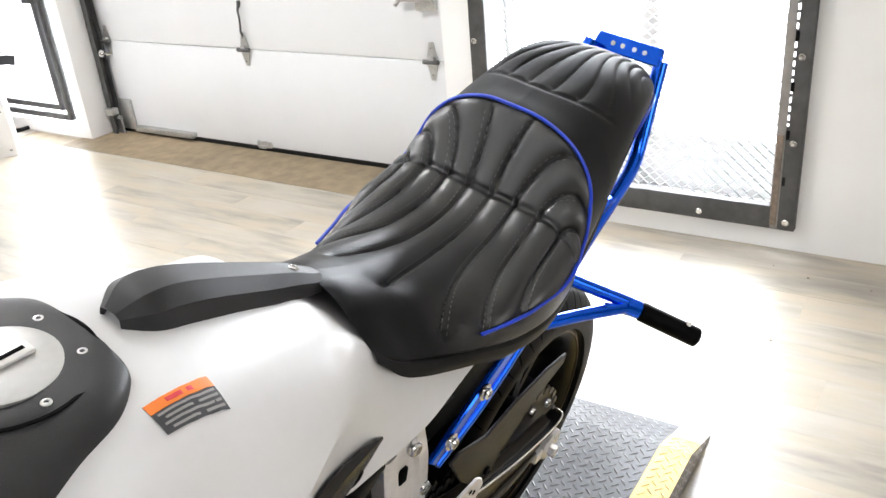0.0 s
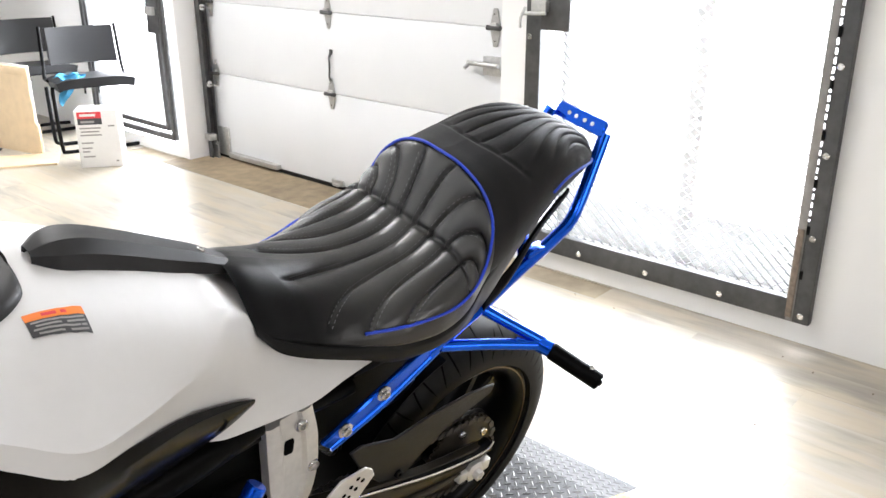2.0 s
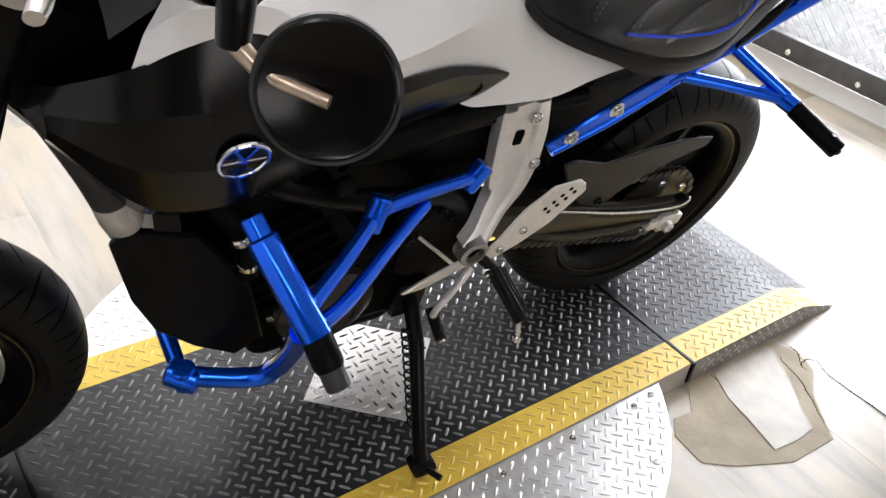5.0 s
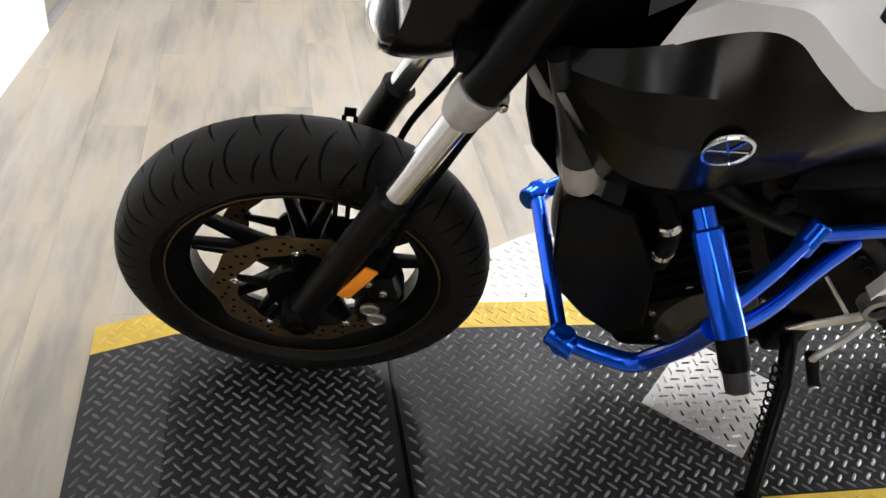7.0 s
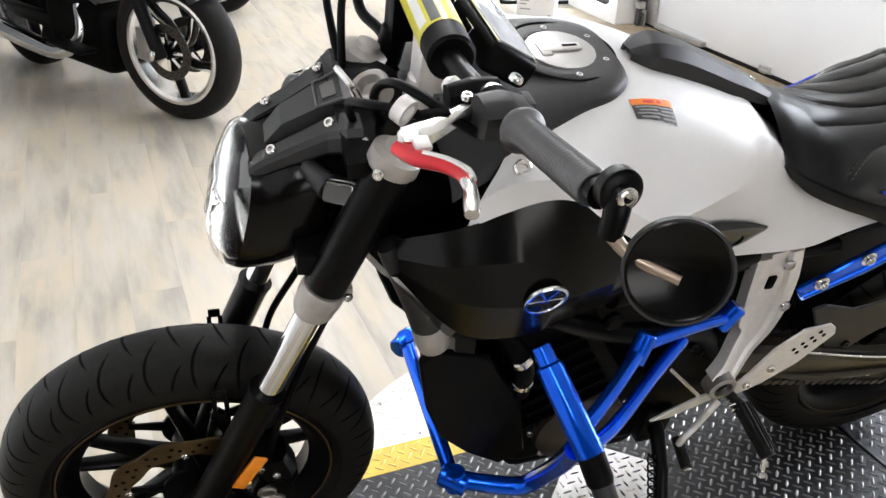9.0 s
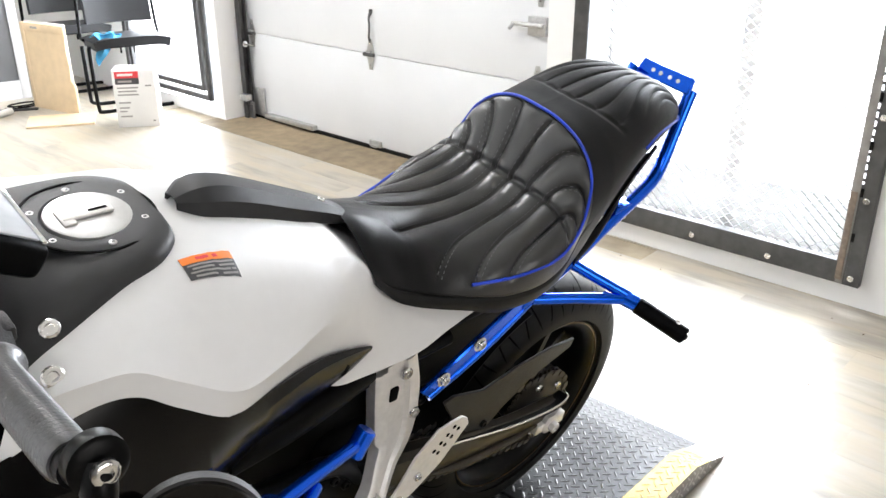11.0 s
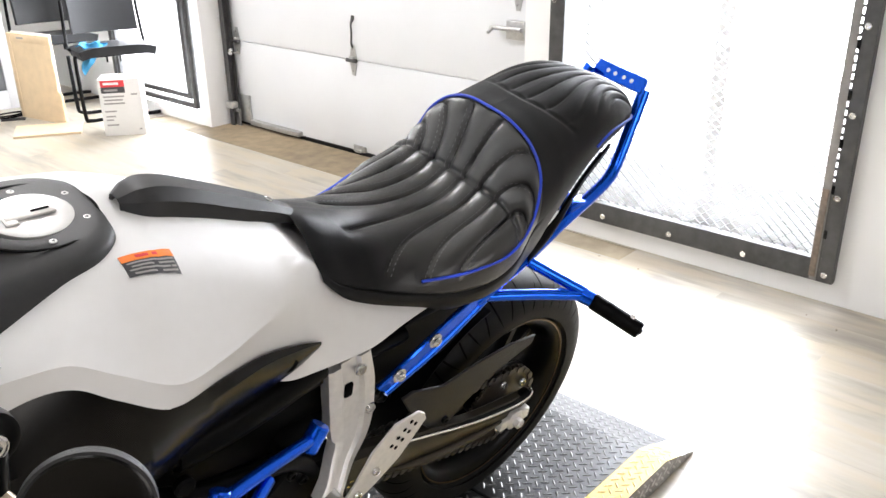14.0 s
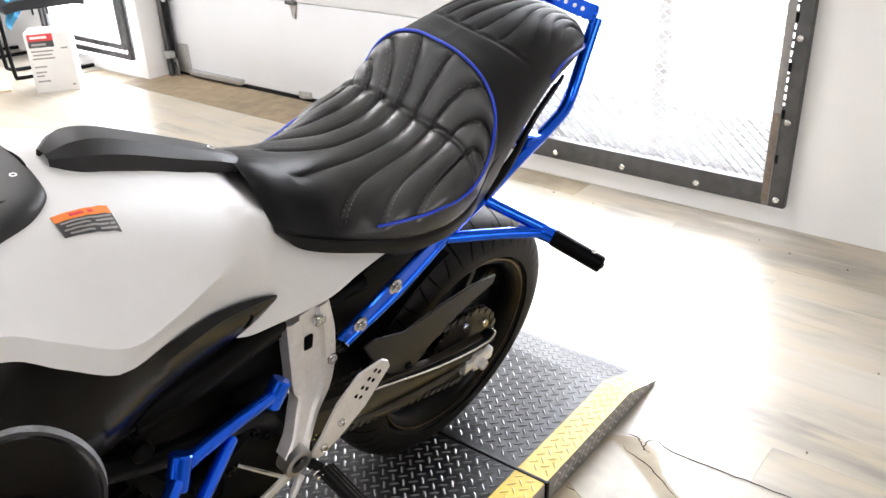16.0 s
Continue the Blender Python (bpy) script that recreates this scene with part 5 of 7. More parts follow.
part("cowl_recess", facets([(1.199, [(0.016, 1.000), (0.016, 1.0105), (-0.016, 1.0105), (-0.016, 1.000)]), (1.215, [(0.014, 0.995), (0.014, 1.0032), (-0.014, 1.0032), (-0.014, 0.995)])]), PUCKGREY, cowl, smooth=False)
part("cowl_shelf", facets([(1.180, [(0.085, 0.950), (0.085, 0.975), (-0.085, 0.975), (-0.085, 0.950)]), (1.230, [(0.068, 0.925), (0.066, 0.955), (-0.066, 0.955), (-0.068, 0.925)]), (1.296, [(0.055, 0.905), (0.050, 0.930), (-0.050, 0.930), (-0.055, 0.905)])]), BLACK, cowl, smooth=False)
for s in (1, -1):
    part("cowl_arm", facets([cowl_arm(s, *q) for q in ((1.178, 0.077, 1.012, 0.044, 0.030), (1.196, 0.073, 1.010, 0.046, 0.034), (1.216, 0.061, 0.996, 0.036, 0.032), (1.256, 0.053, 0.970, 0.030, 0.028), (1.292, 0.050, 0.949, 0.028, 0.022), (1.306, 0.049, 0.937, 0.024, 0.012))]), SATIN, cowl, smooth=False)
    for k in range(4):
        part("cowl_fin", moved(box(1.222 + 0.012 * k, 1.226 + 0.012 * k, s * 0.035 - 0.008, s * 0.035 + 0.008, 0.948 - 0.006 * k, 0.966 - 0.006 * k, 0.001), COWLTURN), BLACK, cowl)
    for x, y, z, n in ((1.211, 0.060, 0.998, 1), (1.277, 0.051, 0.957, 1), (1.176, 0.101, 0.998, 3)):
        part("cowl_bolt", moved(bolt((x, s * y, z), (0.5, 0.3 * s * n, 0.85), 0.0072, 0.006), COWLTURN), STEEL, cowl)
for s in (1, -1):
    ts = part("turn_signal", tube([(1.236, s * 0.070, 0.944), (1.228, s * 0.092, 0.944), (1.219, s * 0.106, 0.941)], [0.011, 0.013, 0.017], 14, 3), SATIN, bike, "small dark front turn signal")
    ax = Vector((0.42, 0.86 * s, 0.18)).normalized()
    turn = Matrix.Translation((1.208, s * 0.113, 0.941)) @ ax.to_track_quat("X", "Z").to_matrix().to_4x4()
    part("signal_housing", moved(box(-0.016, 0.004, -0.021, 0.021, -0.0165, 0.0165, 0.007, 3), turn), BLACK, ts)
    part("signal_reflector", moved(box(0.0025, 0.0045, -0.018, 0.018, -0.0135, 0.0135, 0.001), turn), PALEGREY, ts)
    part("signal_lens", moved(box(0.0055, 0.0125, -0.0185, 0.0185, -0.014, 0.014, 0.005, 3), turn), SMOKE, ts, "smoked signal lens")

for ob in bike.children:
    if ob.name.split(".")[0] == "headlamp":
        ob.matrix_basis = Matrix.Translation((0.014, -0.006, -0.011)) @ ob.matrix_basis

# ---- tank
def tank_row(x, *yz):
    return [(x, y, z) for y, z in yz]


# stations from the steering head back to the tail: three points over the top, the crease, the lower edge
TANK = [
    [(1.000, 0, 0.995), (1.000, 0.08, 0.995), (1.020, 0.140, 0.990), (1.060, 0.178, 0.955), (1.074, 0.182, 0.916)],
    [(0.965, 0, 1.005), (0.965, 0.08, 1.004), (0.985, 0.145, 0.999), (1.030, 0.192, 0.985), (1.035, 0.197, 0.948)],
    [(0.930, 0, 1.012), (0.930, 0.08, 1.012), (0.940, 0.142, 1.006), (0.985, 0.197, 0.990), (0.985, 0.200, 0.962)],
    [(0.900, 0, 1.018), (0.900, 0.08, 1.017), (0.905, 0.141, 1.008), (0.945, 0.200, 0.985), (0.945, 0.203, 0.955)],
    [(0.860, 0, 1.022), (0.860, 0.075, 1.020), (0.865, 0.137, 1.006), (0.900, 0.207, 0.955), (0.905, 0.211, 0.925)],
    [(0.820, 0, 1.022), (0.820, 0.07, 1.020), (0.820, 0.132, 1.002), (0.835, 0.214, 0.915), (0.845, 0.217, 0.885)],
    [(0.770, 0, 1.014), (0.770, 0.065, 1.011), (0.770, 0.122, 0.990), (0.765, 0.193, 0.905), (0.765, 0.185, 0.855)],
    [(0.700, 0, 0.992), (0.700, 0.06, 0.987), (0.700, 0.110, 0.966), (0.700, 0.167, 0.910), (0.690, 0.156, 0.800)],
    [(0.640, 0, 0.968), (0.640, 0.052, 0.962), (0.640, 0.095, 0.946), (0.648, 0.146, 0.917), (0.628, 0.142, 0.757)],
    [(0.600, 0, 0.952), (0.600, 0.047, 0.945), (0.600, 0.082, 0.934), (0.606, 0.124, 0.920), (0.580, 0.138, 0.746)],
    [(0.560, 0, 0.915), (0.560, 0.035, 0.912), (0.560, 0.066, 0.905), (0.562, 0.103, 0.888), (0.530, 0.137, 0.741)],
    [(0.500, 0, 0.872), (0.500, 0.036, 0.870), (0.500, 0.066, 0.864), (0.500, 0.102, 0.846), (0.465, 0.134, 0.738)],
    [(0.430, 0, 0.835), (0.430, 0.038, 0.833), (0.430, 0.068, 0.828), (0.430, 0.102, 0.814), (0.405, 0.130, 0.752)],
    [(0.355, 0, 0.800), (0.355, 0.040, 0.799), (0.355, 0.068, 0.795), (0.355, 0.100, 0.786), (0.340, 0.122, 0.757)],
    [(0.270, 0, 0.775), (0.270, 0.040, 0.775), (0.270, 0.068, 0.772), (0.270, 0.104, 0.766), (0.265, 0.112, 0.752)],
]


def tank_skin():
    """Rounded over the top, folded along the crease, hollowed below it behind the knee."""
    s = np.array(TANK, float)
    over = np.array([spline(row[:4], 12) for row in s])
    below = []
    for k, row in enumerate(s):
        a, b = row[3], row[4]
        hollow = 0.010 * max(0.0, min(1.0, (k - 5) / 3))
        below.append([a + (b - a) * q - np.array([0, hollow * math.sin(math.pi * q), 0]) for q in np.linspace(0, 1, 10)[1:]])
    s, rows = np.concatenate([over, np.array(below)], 1), s
    for k in range(7, len(rows)):
        soft = spline(rows[k], 12)
        soft = np.array([np.interp(np.linspace(0, 1, s.shape[1]), np.linspace(0, 1, len(soft)), soft[:, a]) for a in range(3)]).T
        s[k] += (soft - s[k]) * min(1.0, 0.35 * (k - 6))
    s = np.array([spline(s[:, j], 8) for j in range(s.shape[1])]).transpose(1, 0, 2)
    left = s[:, ::-1].copy()
    left[:, :, 1] *= -1
    return np.concatenate([left[:, :-1], s], 1)


tank_grid = tank_skin()
tank = part("fuel_tank", shell(tank_grid, 0.006), WHITE, bike, "pearl white fuel tank cover", angle=28)


def on_tank(x, y):
    """Height and normal of the tank's skin over a place."""
    g = tank_grid[:, tank_grid.shape[1] // 2 :]
    i = np.argmin(((g[..., 0] - x) ** 2 + (g[..., 1] - y) ** 2))
    a, b = divmod(i, g.shape[1])
    a, b = min(max(a, 1), g.shape[0] - 2), min(max(b, 1), g.shape[1] - 2)
    n = np.cross(g[a + 1, b] - g[a - 1, b], g[a, b + 1] - g[a, b - 1])
    n /= np.linalg.norm(n)
    return g[a, b], (n if n[2] > 0 else -n)


# black panel round the filler, and the filler cap
top = [[(0.828 + 0.88 * (x - 0.792), y * (0.88 + 0.12 * min(1.0, max(0.0, (x - 0.89) / 0.12))), z + 0.005) for y, z in row] for x, row in (
    (0.792, ((0, 1.026), (0.02, 1.026), (0.035, 1.024), (0.046, 1.020), (0.050, 1.012))),
    (0.800, ((0, 1.029), (0.035, 1.029), (0.062, 1.026), (0.076, 1.021), (0.080, 1.010))),
    (0.835, ((0, 1.030), (0.055, 1.030), (0.085, 1.028), (0.104, 1.021), (0.110, 1.006))),
    (0.885, ((0, 1.029), (0.06, 1.029), (0.095, 1.026), (0.118, 1.018), (0.125, 1.002))),
    (0.935, ((0, 1.024), (0.06, 1.024), (0.10, 1.020), (0.128, 1.009), (0.138, 0.992))),
    (0.985, ((0, 1.012), (0.06, 1.012), (0.105, 1.008), (0.138, 0.996), (0.150, 0.978))),
    (1.04, ((0, 0.994), (0.06, 0.994), (0.11, 0.990), (0.145, 0.977), (0.158, 0.960))),
    (1.085, ((0, 0.970), (0.06, 0.970), (0.11, 0.964), (0.145, 0.952), (0.16, 0.935))))]
tp = part("tank_top_panel", shell(skin(top, 5, 4), 0.006), SATIN, bike, "black plastic panel round the filler cap")
for s in (1, -1):
    part("panel_bolt", bolt((0.995, s * 0.128, 1.008), (0.2, s * 0.5, 0.85), 0.010, 0.006), STEEL, tp)
both("tank_bolt", bolt((1.012, 0.172, 0.990), (0.1, 0.6, 0.8), 0.011, 0.006), STEEL, tank)
cap_c, cap_n = (0.899, 0, 1.0265), (-0.02, 0, 1)
cap = part("filler_cap", lathe([(0, 0.069), (0.006, 0.069), (0.0075, 0.066), (0.0075, 0.050), (0.004, 0.048), (0.004, 0.001)], cap_c, cap_n, 56), SATIN, bike, "round filler cap with a grey key plate")
part("cap_plate", lathe([(0.004, 0.047), (0.009, 0.046), (0.010, 0.043), (0.0098, 0.001)], cap_c, cap_n, 48), CAPMETAL, cap, "brushed silver cap plate")
part("cap_gap", lathe([(0.0072, 0.0690), (0.0072, 0.0722), (0.0082, 0.0722), (0.0082, 0.0690), (0.0072, 0.0690)], cap_c, cap_n, 56), GROOVE, cap)
part("key_flap", join(box(0.873, 0.928, -0.008, 0.008, 1.0365, 1.0405, 0.002), box(0.916, 0.931, -0.016, 0.016, 1.0365, 1.0395, 0.002)), ALU, cap)
part("key_slot", box(0.879, 0.899, -0.002, 0.002, 1.0400, 1.0412), GROOVE, cap)
for k in range(6):
    a = 2 * math.pi * (k + 0.5) / 6
    part("cap_bolt", bolt((cap_c[0] + 0.058 * math.cos(a), 0.058 * math.sin(a), 1.0335), (0, 0, 1), 0.0044, 0.0018), CAPMETAL, cap)

# spine pad between the tank and the seat
PADR = [(0.803, 0.014, 1.018, 1.010), (0.778, 0.033, 1.030, 1.004), (0.745, 0.035, 1.026, 0.994), (0.70, 0.034, 1.008, 0.979), (0.64, 0.031, 0.980, 0.953), (0.59, 0.027, 0.956, 0.934), (0.560, 0.022, 0.938, 0.922), (0.545, 0.016, 0.930, 0.918)]
padg = skin([[(x, 0, zt + 0.015), (x, 0.48 * w, zt + 0.0145), (x, 0.92 * w, 0.55 * zt + 0.45 * zb + 0.015), (x, w * 1.03, zb + 0.011)] for x, w, zt, zb in PADR], 5, 1)
sp = part("tank_pad", shell(padg, 0.004), SATIN, bike, "black plastic spine on top of the tank", angle=14)
part("pad_bolt", bolt((0.585, 0.004, 0.967), (-0.4, 0, 1), 0.006, 0.004), STEEL, sp)

# warning sticker on the tank's shoulder
def sticker(x0, x1, y0, y1, lift):
    """A thin film on the tank between two lengths along it and two depths across."""
    g = []
    for x in np.linspace(x0, x1, 8):
        row = []
        for y in np.linspace(y0, y1, 5):
            cols = tank_grid[:, tank_grid.shape[1] // 2 :]
            i = int(np.argmin(abs(cols[:, 0, 0] - x)))
            zz = np.interp(y, cols[i, :, 1], cols[i, :, 2])
            row.append((x, y, zz + lift))
        g.append(row)
    return shell(np.array(g), 0.0003)


stk = part("warning_sticker", sticker(0.786, 0.848, 0.099, 0.128, 0.0016), DARKLABEL, tank, "orange and dark grey warning sticker with pale print")
part("sticker_band", sticker(0.786, 0.848, 0.099, 0.109, 0.0020), ORANGELABEL, stk)
for k in range(4):
    part("print_bar", sticker(0.789, 0.844 - 0.004 * (k % 2), 0.1110 + 0.0043 * k, 0.1130 + 0.0043 * k, 0.0021), GREYLABEL, stk)
part("print_bar", sticker(0.804, 0.830, 0.102, 0.106, 0.0024), REDLABEL, stk)

# ---- black side covers below the tank
COVER = [
    tank_row(1.150, (0.150, 0.885), (0.175, 0.877), (0.183, 0.865), (0.176, 0.848), (0.155, 0.828)),
    tank_row(1.100, (0.178, 0.913), (0.208, 0.885), (0.215, 0.840), (0.198, 0.788), (0.162, 0.752)),
    tank_row(1.060, (0.187, 0.930), (0.222, 0.895), (0.236, 0.838), (0.218, 0.765), (0.167, 0.706)),
    tank_row(1.000, (0.198, 0.960), (0.232, 0.900), (0.247, 0.838), (0.228, 0.762), (0.172, 0.694)),
    tank_row(0.945, (0.201, 0.957), (0.230, 0.900), (0.243, 0.838), (0.222, 0.765), (0.168, 0.690)),
    tank_row(0.890, (0.211, 0.917), (0.225, 0.882), (0.230, 0.835), (0.210, 0.768), (0.156, 0.694)),
    tank_row(0.845, (0.217, 0.887), (0.220, 0.862), (0.218, 0.825), (0.198, 0.765), (0.146, 0.697)),
    tank_row(0.765, (0.189, 0.868), (0.196, 0.852), (0.194, 0.825), (0.182, 0.790), (0.160, 0.752)),
    tank_row(0.690, (0.163, 0.849), (0.170, 0.838), (0.170, 0.815), (0.164, 0.790), (0.152, 0.765)),
    tank_row(0.620, (0.147, 0.824), (0.152, 0.818), (0.153, 0.805), (0.150, 0.792), (0.144, 0.777)),
    tank_row(0.577, (0.140, 0.804), (0.141, 0.802), (0.141, 0.800), (0.140, 0.797), (0.139, 0.794)),
]
cg = skin(COVER, 5, 1, False)
left_cover = part("side_cover", shell(cg, 0.006), GLOSSBLACK, bike, "black plastic tank side cover", angle=20)
right_cover = part("side_cover", mirrored(shell(skin(COVER[2:], 5, 1, False), 0.006)), GLOSSBLACK, bike, "black plastic tank side cover")
em = Matrix.Translation((0.984, 0.2445, 0.845)) @ Matrix.Rotation(radians(-12), 4, "X")
badge = part("badge", moved(lathe([(0, 0.0285), (0.003, 0.0285), (0.004, 0.0275), (0.004, 0.0248), (0.002, 0.0240), (0, 0.0285)], (0, 0, 0), (0, 1, 0), 40), em), CHROME, left_cover, "round chrome badge with a blue star")
part("badge_face", moved(lathe([(-0.003, 0.025), (0.0015, 0.0246), (0.0018, 0.0005)], (0, 0, 0), (0, 1, 0), 32), em), GLOSSBLACK, badge)
for k in range(3):
    part("badge_star", moved(moved(box(-0.023, 0.023, 0.0015, 0.0032, -0.0016, 0.0016, 0.0005), Matrix.Rotation(radians(60 * k), 4, "Y")), em), BLUE if k else CHROME, badge)
both("frame_cover", shell(skin([tank_row(0.80, (0.125, 0.735), (0.148, 0.722), (0.150, 0.690), (0.130, 0.668)), tank_row(0.70, (0.125, 0.745), (0.145, 0.732), (0.148, 0.70), (0.13, 0.675)), tank_row(0.62, (0.12, 0.745), (0.138, 0.735), (0.141, 0.71), (0.125, 0.685)), tank_row(0.545, (0.112, 0.735), (0.125, 0.728), (0.127, 0.712), (0.115, 0.70))], 5, 4, False), 0.006), BLACK, bike, "black plastic frame cover")
both("cover_knob", lathe([(0, 0.014), (0.01, 0.016), (0.014, 0.012), (0.014, 0.002)], (0.80, 0.150, 0.668), (0, 1, 0), 16), BLACK, bike)
part("cover_recess", lathe([(0, 0.011), (0.002, 0.012), (0.002, 0.008), (-0.004, 0.007)], (0.640, 0.1535, 0.800), (0.0, 1, -0.1), 16), GROOVE, left_cover)

# ---- seat
SEAT = [
    (0.560, (0, 0.940), (0.02, 0.938), (0.045, 0.928), (0.07, 0.912), (0.088, 0.897), (0.104, 0.886), (0.110, 0.878)),
    (0.535, (0, 0.934), (0.025, 0.932), (0.05, 0.923), (0.075, 0.907), (0.10, 0.884), (0.122, 0.862), (0.127, 0.852)),
    (0.50, (0, 0.921), (0.028, 0.919), (0.056, 0.911), (0.082, 0.895), (0.107, 0.868), (0.130, 0.845), (0.134, 0.832)),
    (0.45, (0, 0.902), (0.036, 0.900), (0.070, 0.893), (0.099, 0.876), (0.122, 0.850), (0.139, 0.824), (0.139, 0.810)),
    (0.39, (0, 0.886), (0.047, 0.885), (0.090, 0.878), (0.123, 0.861), (0.145, 0.836), (0.152, 0.805), (0.147, 0.788)),
    (0.33, (0, 0.878), (0.055, 0.878), (0.107, 0.874), (0.144, 0.859), (0.163, 0.835), (0.165, 0.787), (0.152, 0.762)),
    (0.27, (0, 0.880), (0.06, 0.882), (0.12, 0.884), (0.158, 0.870), (0.176, 0.845), (0.171, 0.780), (0.153, 0.753)),
    (0.23, (0, 0.892), (0.06, 0.894), (0.12, 0.896), (0.158, 0.880), (0.175, 0.852), (0.171, 0.785), (0.153, 0.753)),
    (0.20, (0, 0.918), (0.06, 0.918), (0.118, 0.914), (0.154, 0.896), (0.171, 0.864), (0.168, 0.795), (0.152, 0.756)),
    (0.178, (0, 0.962), (0.058, 0.958), (0.112, 0.944), (0.148, 0.918), (0.164, 0.880), (0.163, 0.810), (0.150, 0.760)),
    (0.160, (0, 1.002), (0.055, 0.997), (0.105, 0.977), (0.141, 0.944), (0.158, 0.900), (0.157, 0.825), (0.147, 0.766)),
    (0.145, (0, 1.020), (0.054, 1.014), (0.102, 0.993), (0.138, 0.957), (0.155, 0.912), (0.153, 0.838), (0.143, 0.774)),
    (0.11, (0, 1.026), (0.053, 1.021), (0.100, 1.002), (0.134, 0.968), (0.150, 0.925), (0.147, 0.855), (0.137, 0.795)),
    (0.05, (0, 1.037), (0.052, 1.033), (0.097, 1.017), (0.130, 0.988), (0.143, 0.950), (0.139, 0.890), (0.125, 0.842)),
    (-0.03, (0, 1.046), (0.05, 1.044), (0.094, 1.033), (0.124, 1.008), (0.133, 0.980), (0.127, 0.935), (0.108, 0.900)),
    (-0.10, (0, 1.042), (0.047, 1.040), (0.088, 1.030), (0.115, 1.008), (0.122, 0.985), (0.115, 0.950), (0.096, 0.925)),
    (-0.165, (0, 1.022), (0.04, 1.020), (0.073, 1.012), (0.095, 0.995), (0.100, 0.978), (0.094, 0.955), (0.078, 0.940)),
    (-0.205, (0, 0.998), (0.026, 0.997), (0.05, 0.991), (0.066, 0.980), (0.070, 0.968), (0.066, 0.955), (0.055, 0.946)),
    (-0.222, (0, 0.978), (0.010, 0.978), (0.022, 0.975), (0.030, 0.969), (0.033, 0.963), (0.030, 0.957), (0.025, 0.953)),
]
seat_grid = skin([[(x, y, z) for y, z in row] for x, *row in SEAT], 16, 22)


def cushion(p):
    """Depth below a plump panel's crest: nothing in its middle, full in the sewn line at whole numbers."""
    d = abs(p - round(p))
    return (1 - math.sin(math.pi * d) ** 0.55 if d > 0 else 1.0) + 0.22 * math.exp(-((d / 0.045) ** 2))


PITCH = 0.040


def fan(s):
    return 1 + 0.10 * s + 1.25 * s**3


def back_fan(s):
    return 1 + 0.02 * s + 0.85 * s * s


def clamp01(v):
    return max(0.0, min(1.0, v))


def seat_groove(x, y, z, side):
    a = abs(y)
    if side > 0.70:
        # the seam between the top and the side panel
        return 0.0035 * math.exp(-(((side - 0.775) / 0.010) ** 2)) * clamp01((x - 0.12) / 0.03) * clamp01((0.55 - x) / 0.04)
    g = 0.0
    edge = clamp01((0.70 - side) / 0.10)
    if 0.205 < x < 0.50:
        s = (x - 0.205) / 0.265
        p = y / fan(s) / PITCH + 0.5
        fade = clamp01((0.500 - 0.26 * a - x) / 0.03)
        g = 0.0085 * cushion(p) * fade * edge
    elif 0.147 < x <= 0.205:
        s = (0.205 - x) / 0.058
        p = y / back_fan(s) / PITCH + 0.5
        g = 0.0100 * cushion(p) * edge * clamp01((1.05 - s) / 0.16)
    elif -0.20 < x < 0.09:
        lead = 0.080 - 2.6 * a * a
        r = clamp01((0.08 - x) / 0.27)
        p = y * (1.0 + 0.75 * math.sin(1.5 * r) - 0.25 * math.sin(6.2 * r)) / PITCH + 0.5
        if x < lead:
            g = 0.0050 * cushion(p) * clamp01((lead - x) / 0.012) * clamp01((0.118 - a) / 0.03) * clamp01((x + 0.19) / 0.05)
        g += 0.0030 * math.exp(-(((x - lead) / 0.003) ** 2)) * clamp01((0.125 - a) / 0.02)
    g += 0.0065 * math.exp(-(((x - 0.205) / 0.0035) ** 2)) * edge
    return g


def pressed(grid):
    out = grid.copy()
    du, dv = np.gradient(grid, axis=0), np.gradient(grid, axis=1)
    n = np.cross(du, dv)
    n /= np.linalg.norm(n, axis=2, keepdims=True) + 1e-9
    if n[grid.shape[0] // 2, grid.shape[1] // 2, 2] < 0:
        n = -n
    mid = (grid.shape[1] - 1) / 2
    for i in range(grid.shape[0]):
        for j in range(grid.shape[1]):
            k = abs(j - mid) / mid
            out[i, j] -= n[i, j] * seat_groove(*grid[i, j], k)
    return out


seat_grid = pressed(seat_grid)
# the cushion is worn a little narrower on the right, where the rider gets off
def seat_width(x, left):
    """How far the cushion reaches out on one side, against its drawing."""
    rear = 1 - 0.11 * np.clip((0.09 - x) / 0.18, 0, 1)
    return np.where(left, rear, 0.955 - 0.06 * np.clip((x - 0.25) / 0.10, 0, 1))


seat_grid[:, :, 1] *= seat_width(seat_grid[:, :, 0], seat_grid[:, :, 1] > 0)
seat_grid[:, :, 2] += 0.006
seat_grid[:, :, 2] += 0.004 * np.clip((0.05 - seat_grid[:, :, 0]) / 0.15, 0, 1)
half_n = (seat_grid.shape[1] - 1) // 2
cut = int(0.775 * half_n)
split = int(np.argmin(abs(seat_grid[:, half_n, 0] - 0.148)))
front_first = seat_grid[0, half_n, 0] > seat_grid[-1, half_n, 0]
rider, pillion = (slice(0, split + 1), slice(split, None)) if front_first else (slice(split, None), slice(0, split + 1))
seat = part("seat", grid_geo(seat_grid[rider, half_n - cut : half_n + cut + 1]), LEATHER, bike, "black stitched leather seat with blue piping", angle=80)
part("passenger_cushion", grid_geo(seat_grid[pillion, half_n - cut : half_n + cut + 1]), PILLION, seat, "matt black stitched passenger seat", angle=80)
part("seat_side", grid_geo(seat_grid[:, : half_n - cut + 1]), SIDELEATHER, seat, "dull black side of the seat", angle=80)
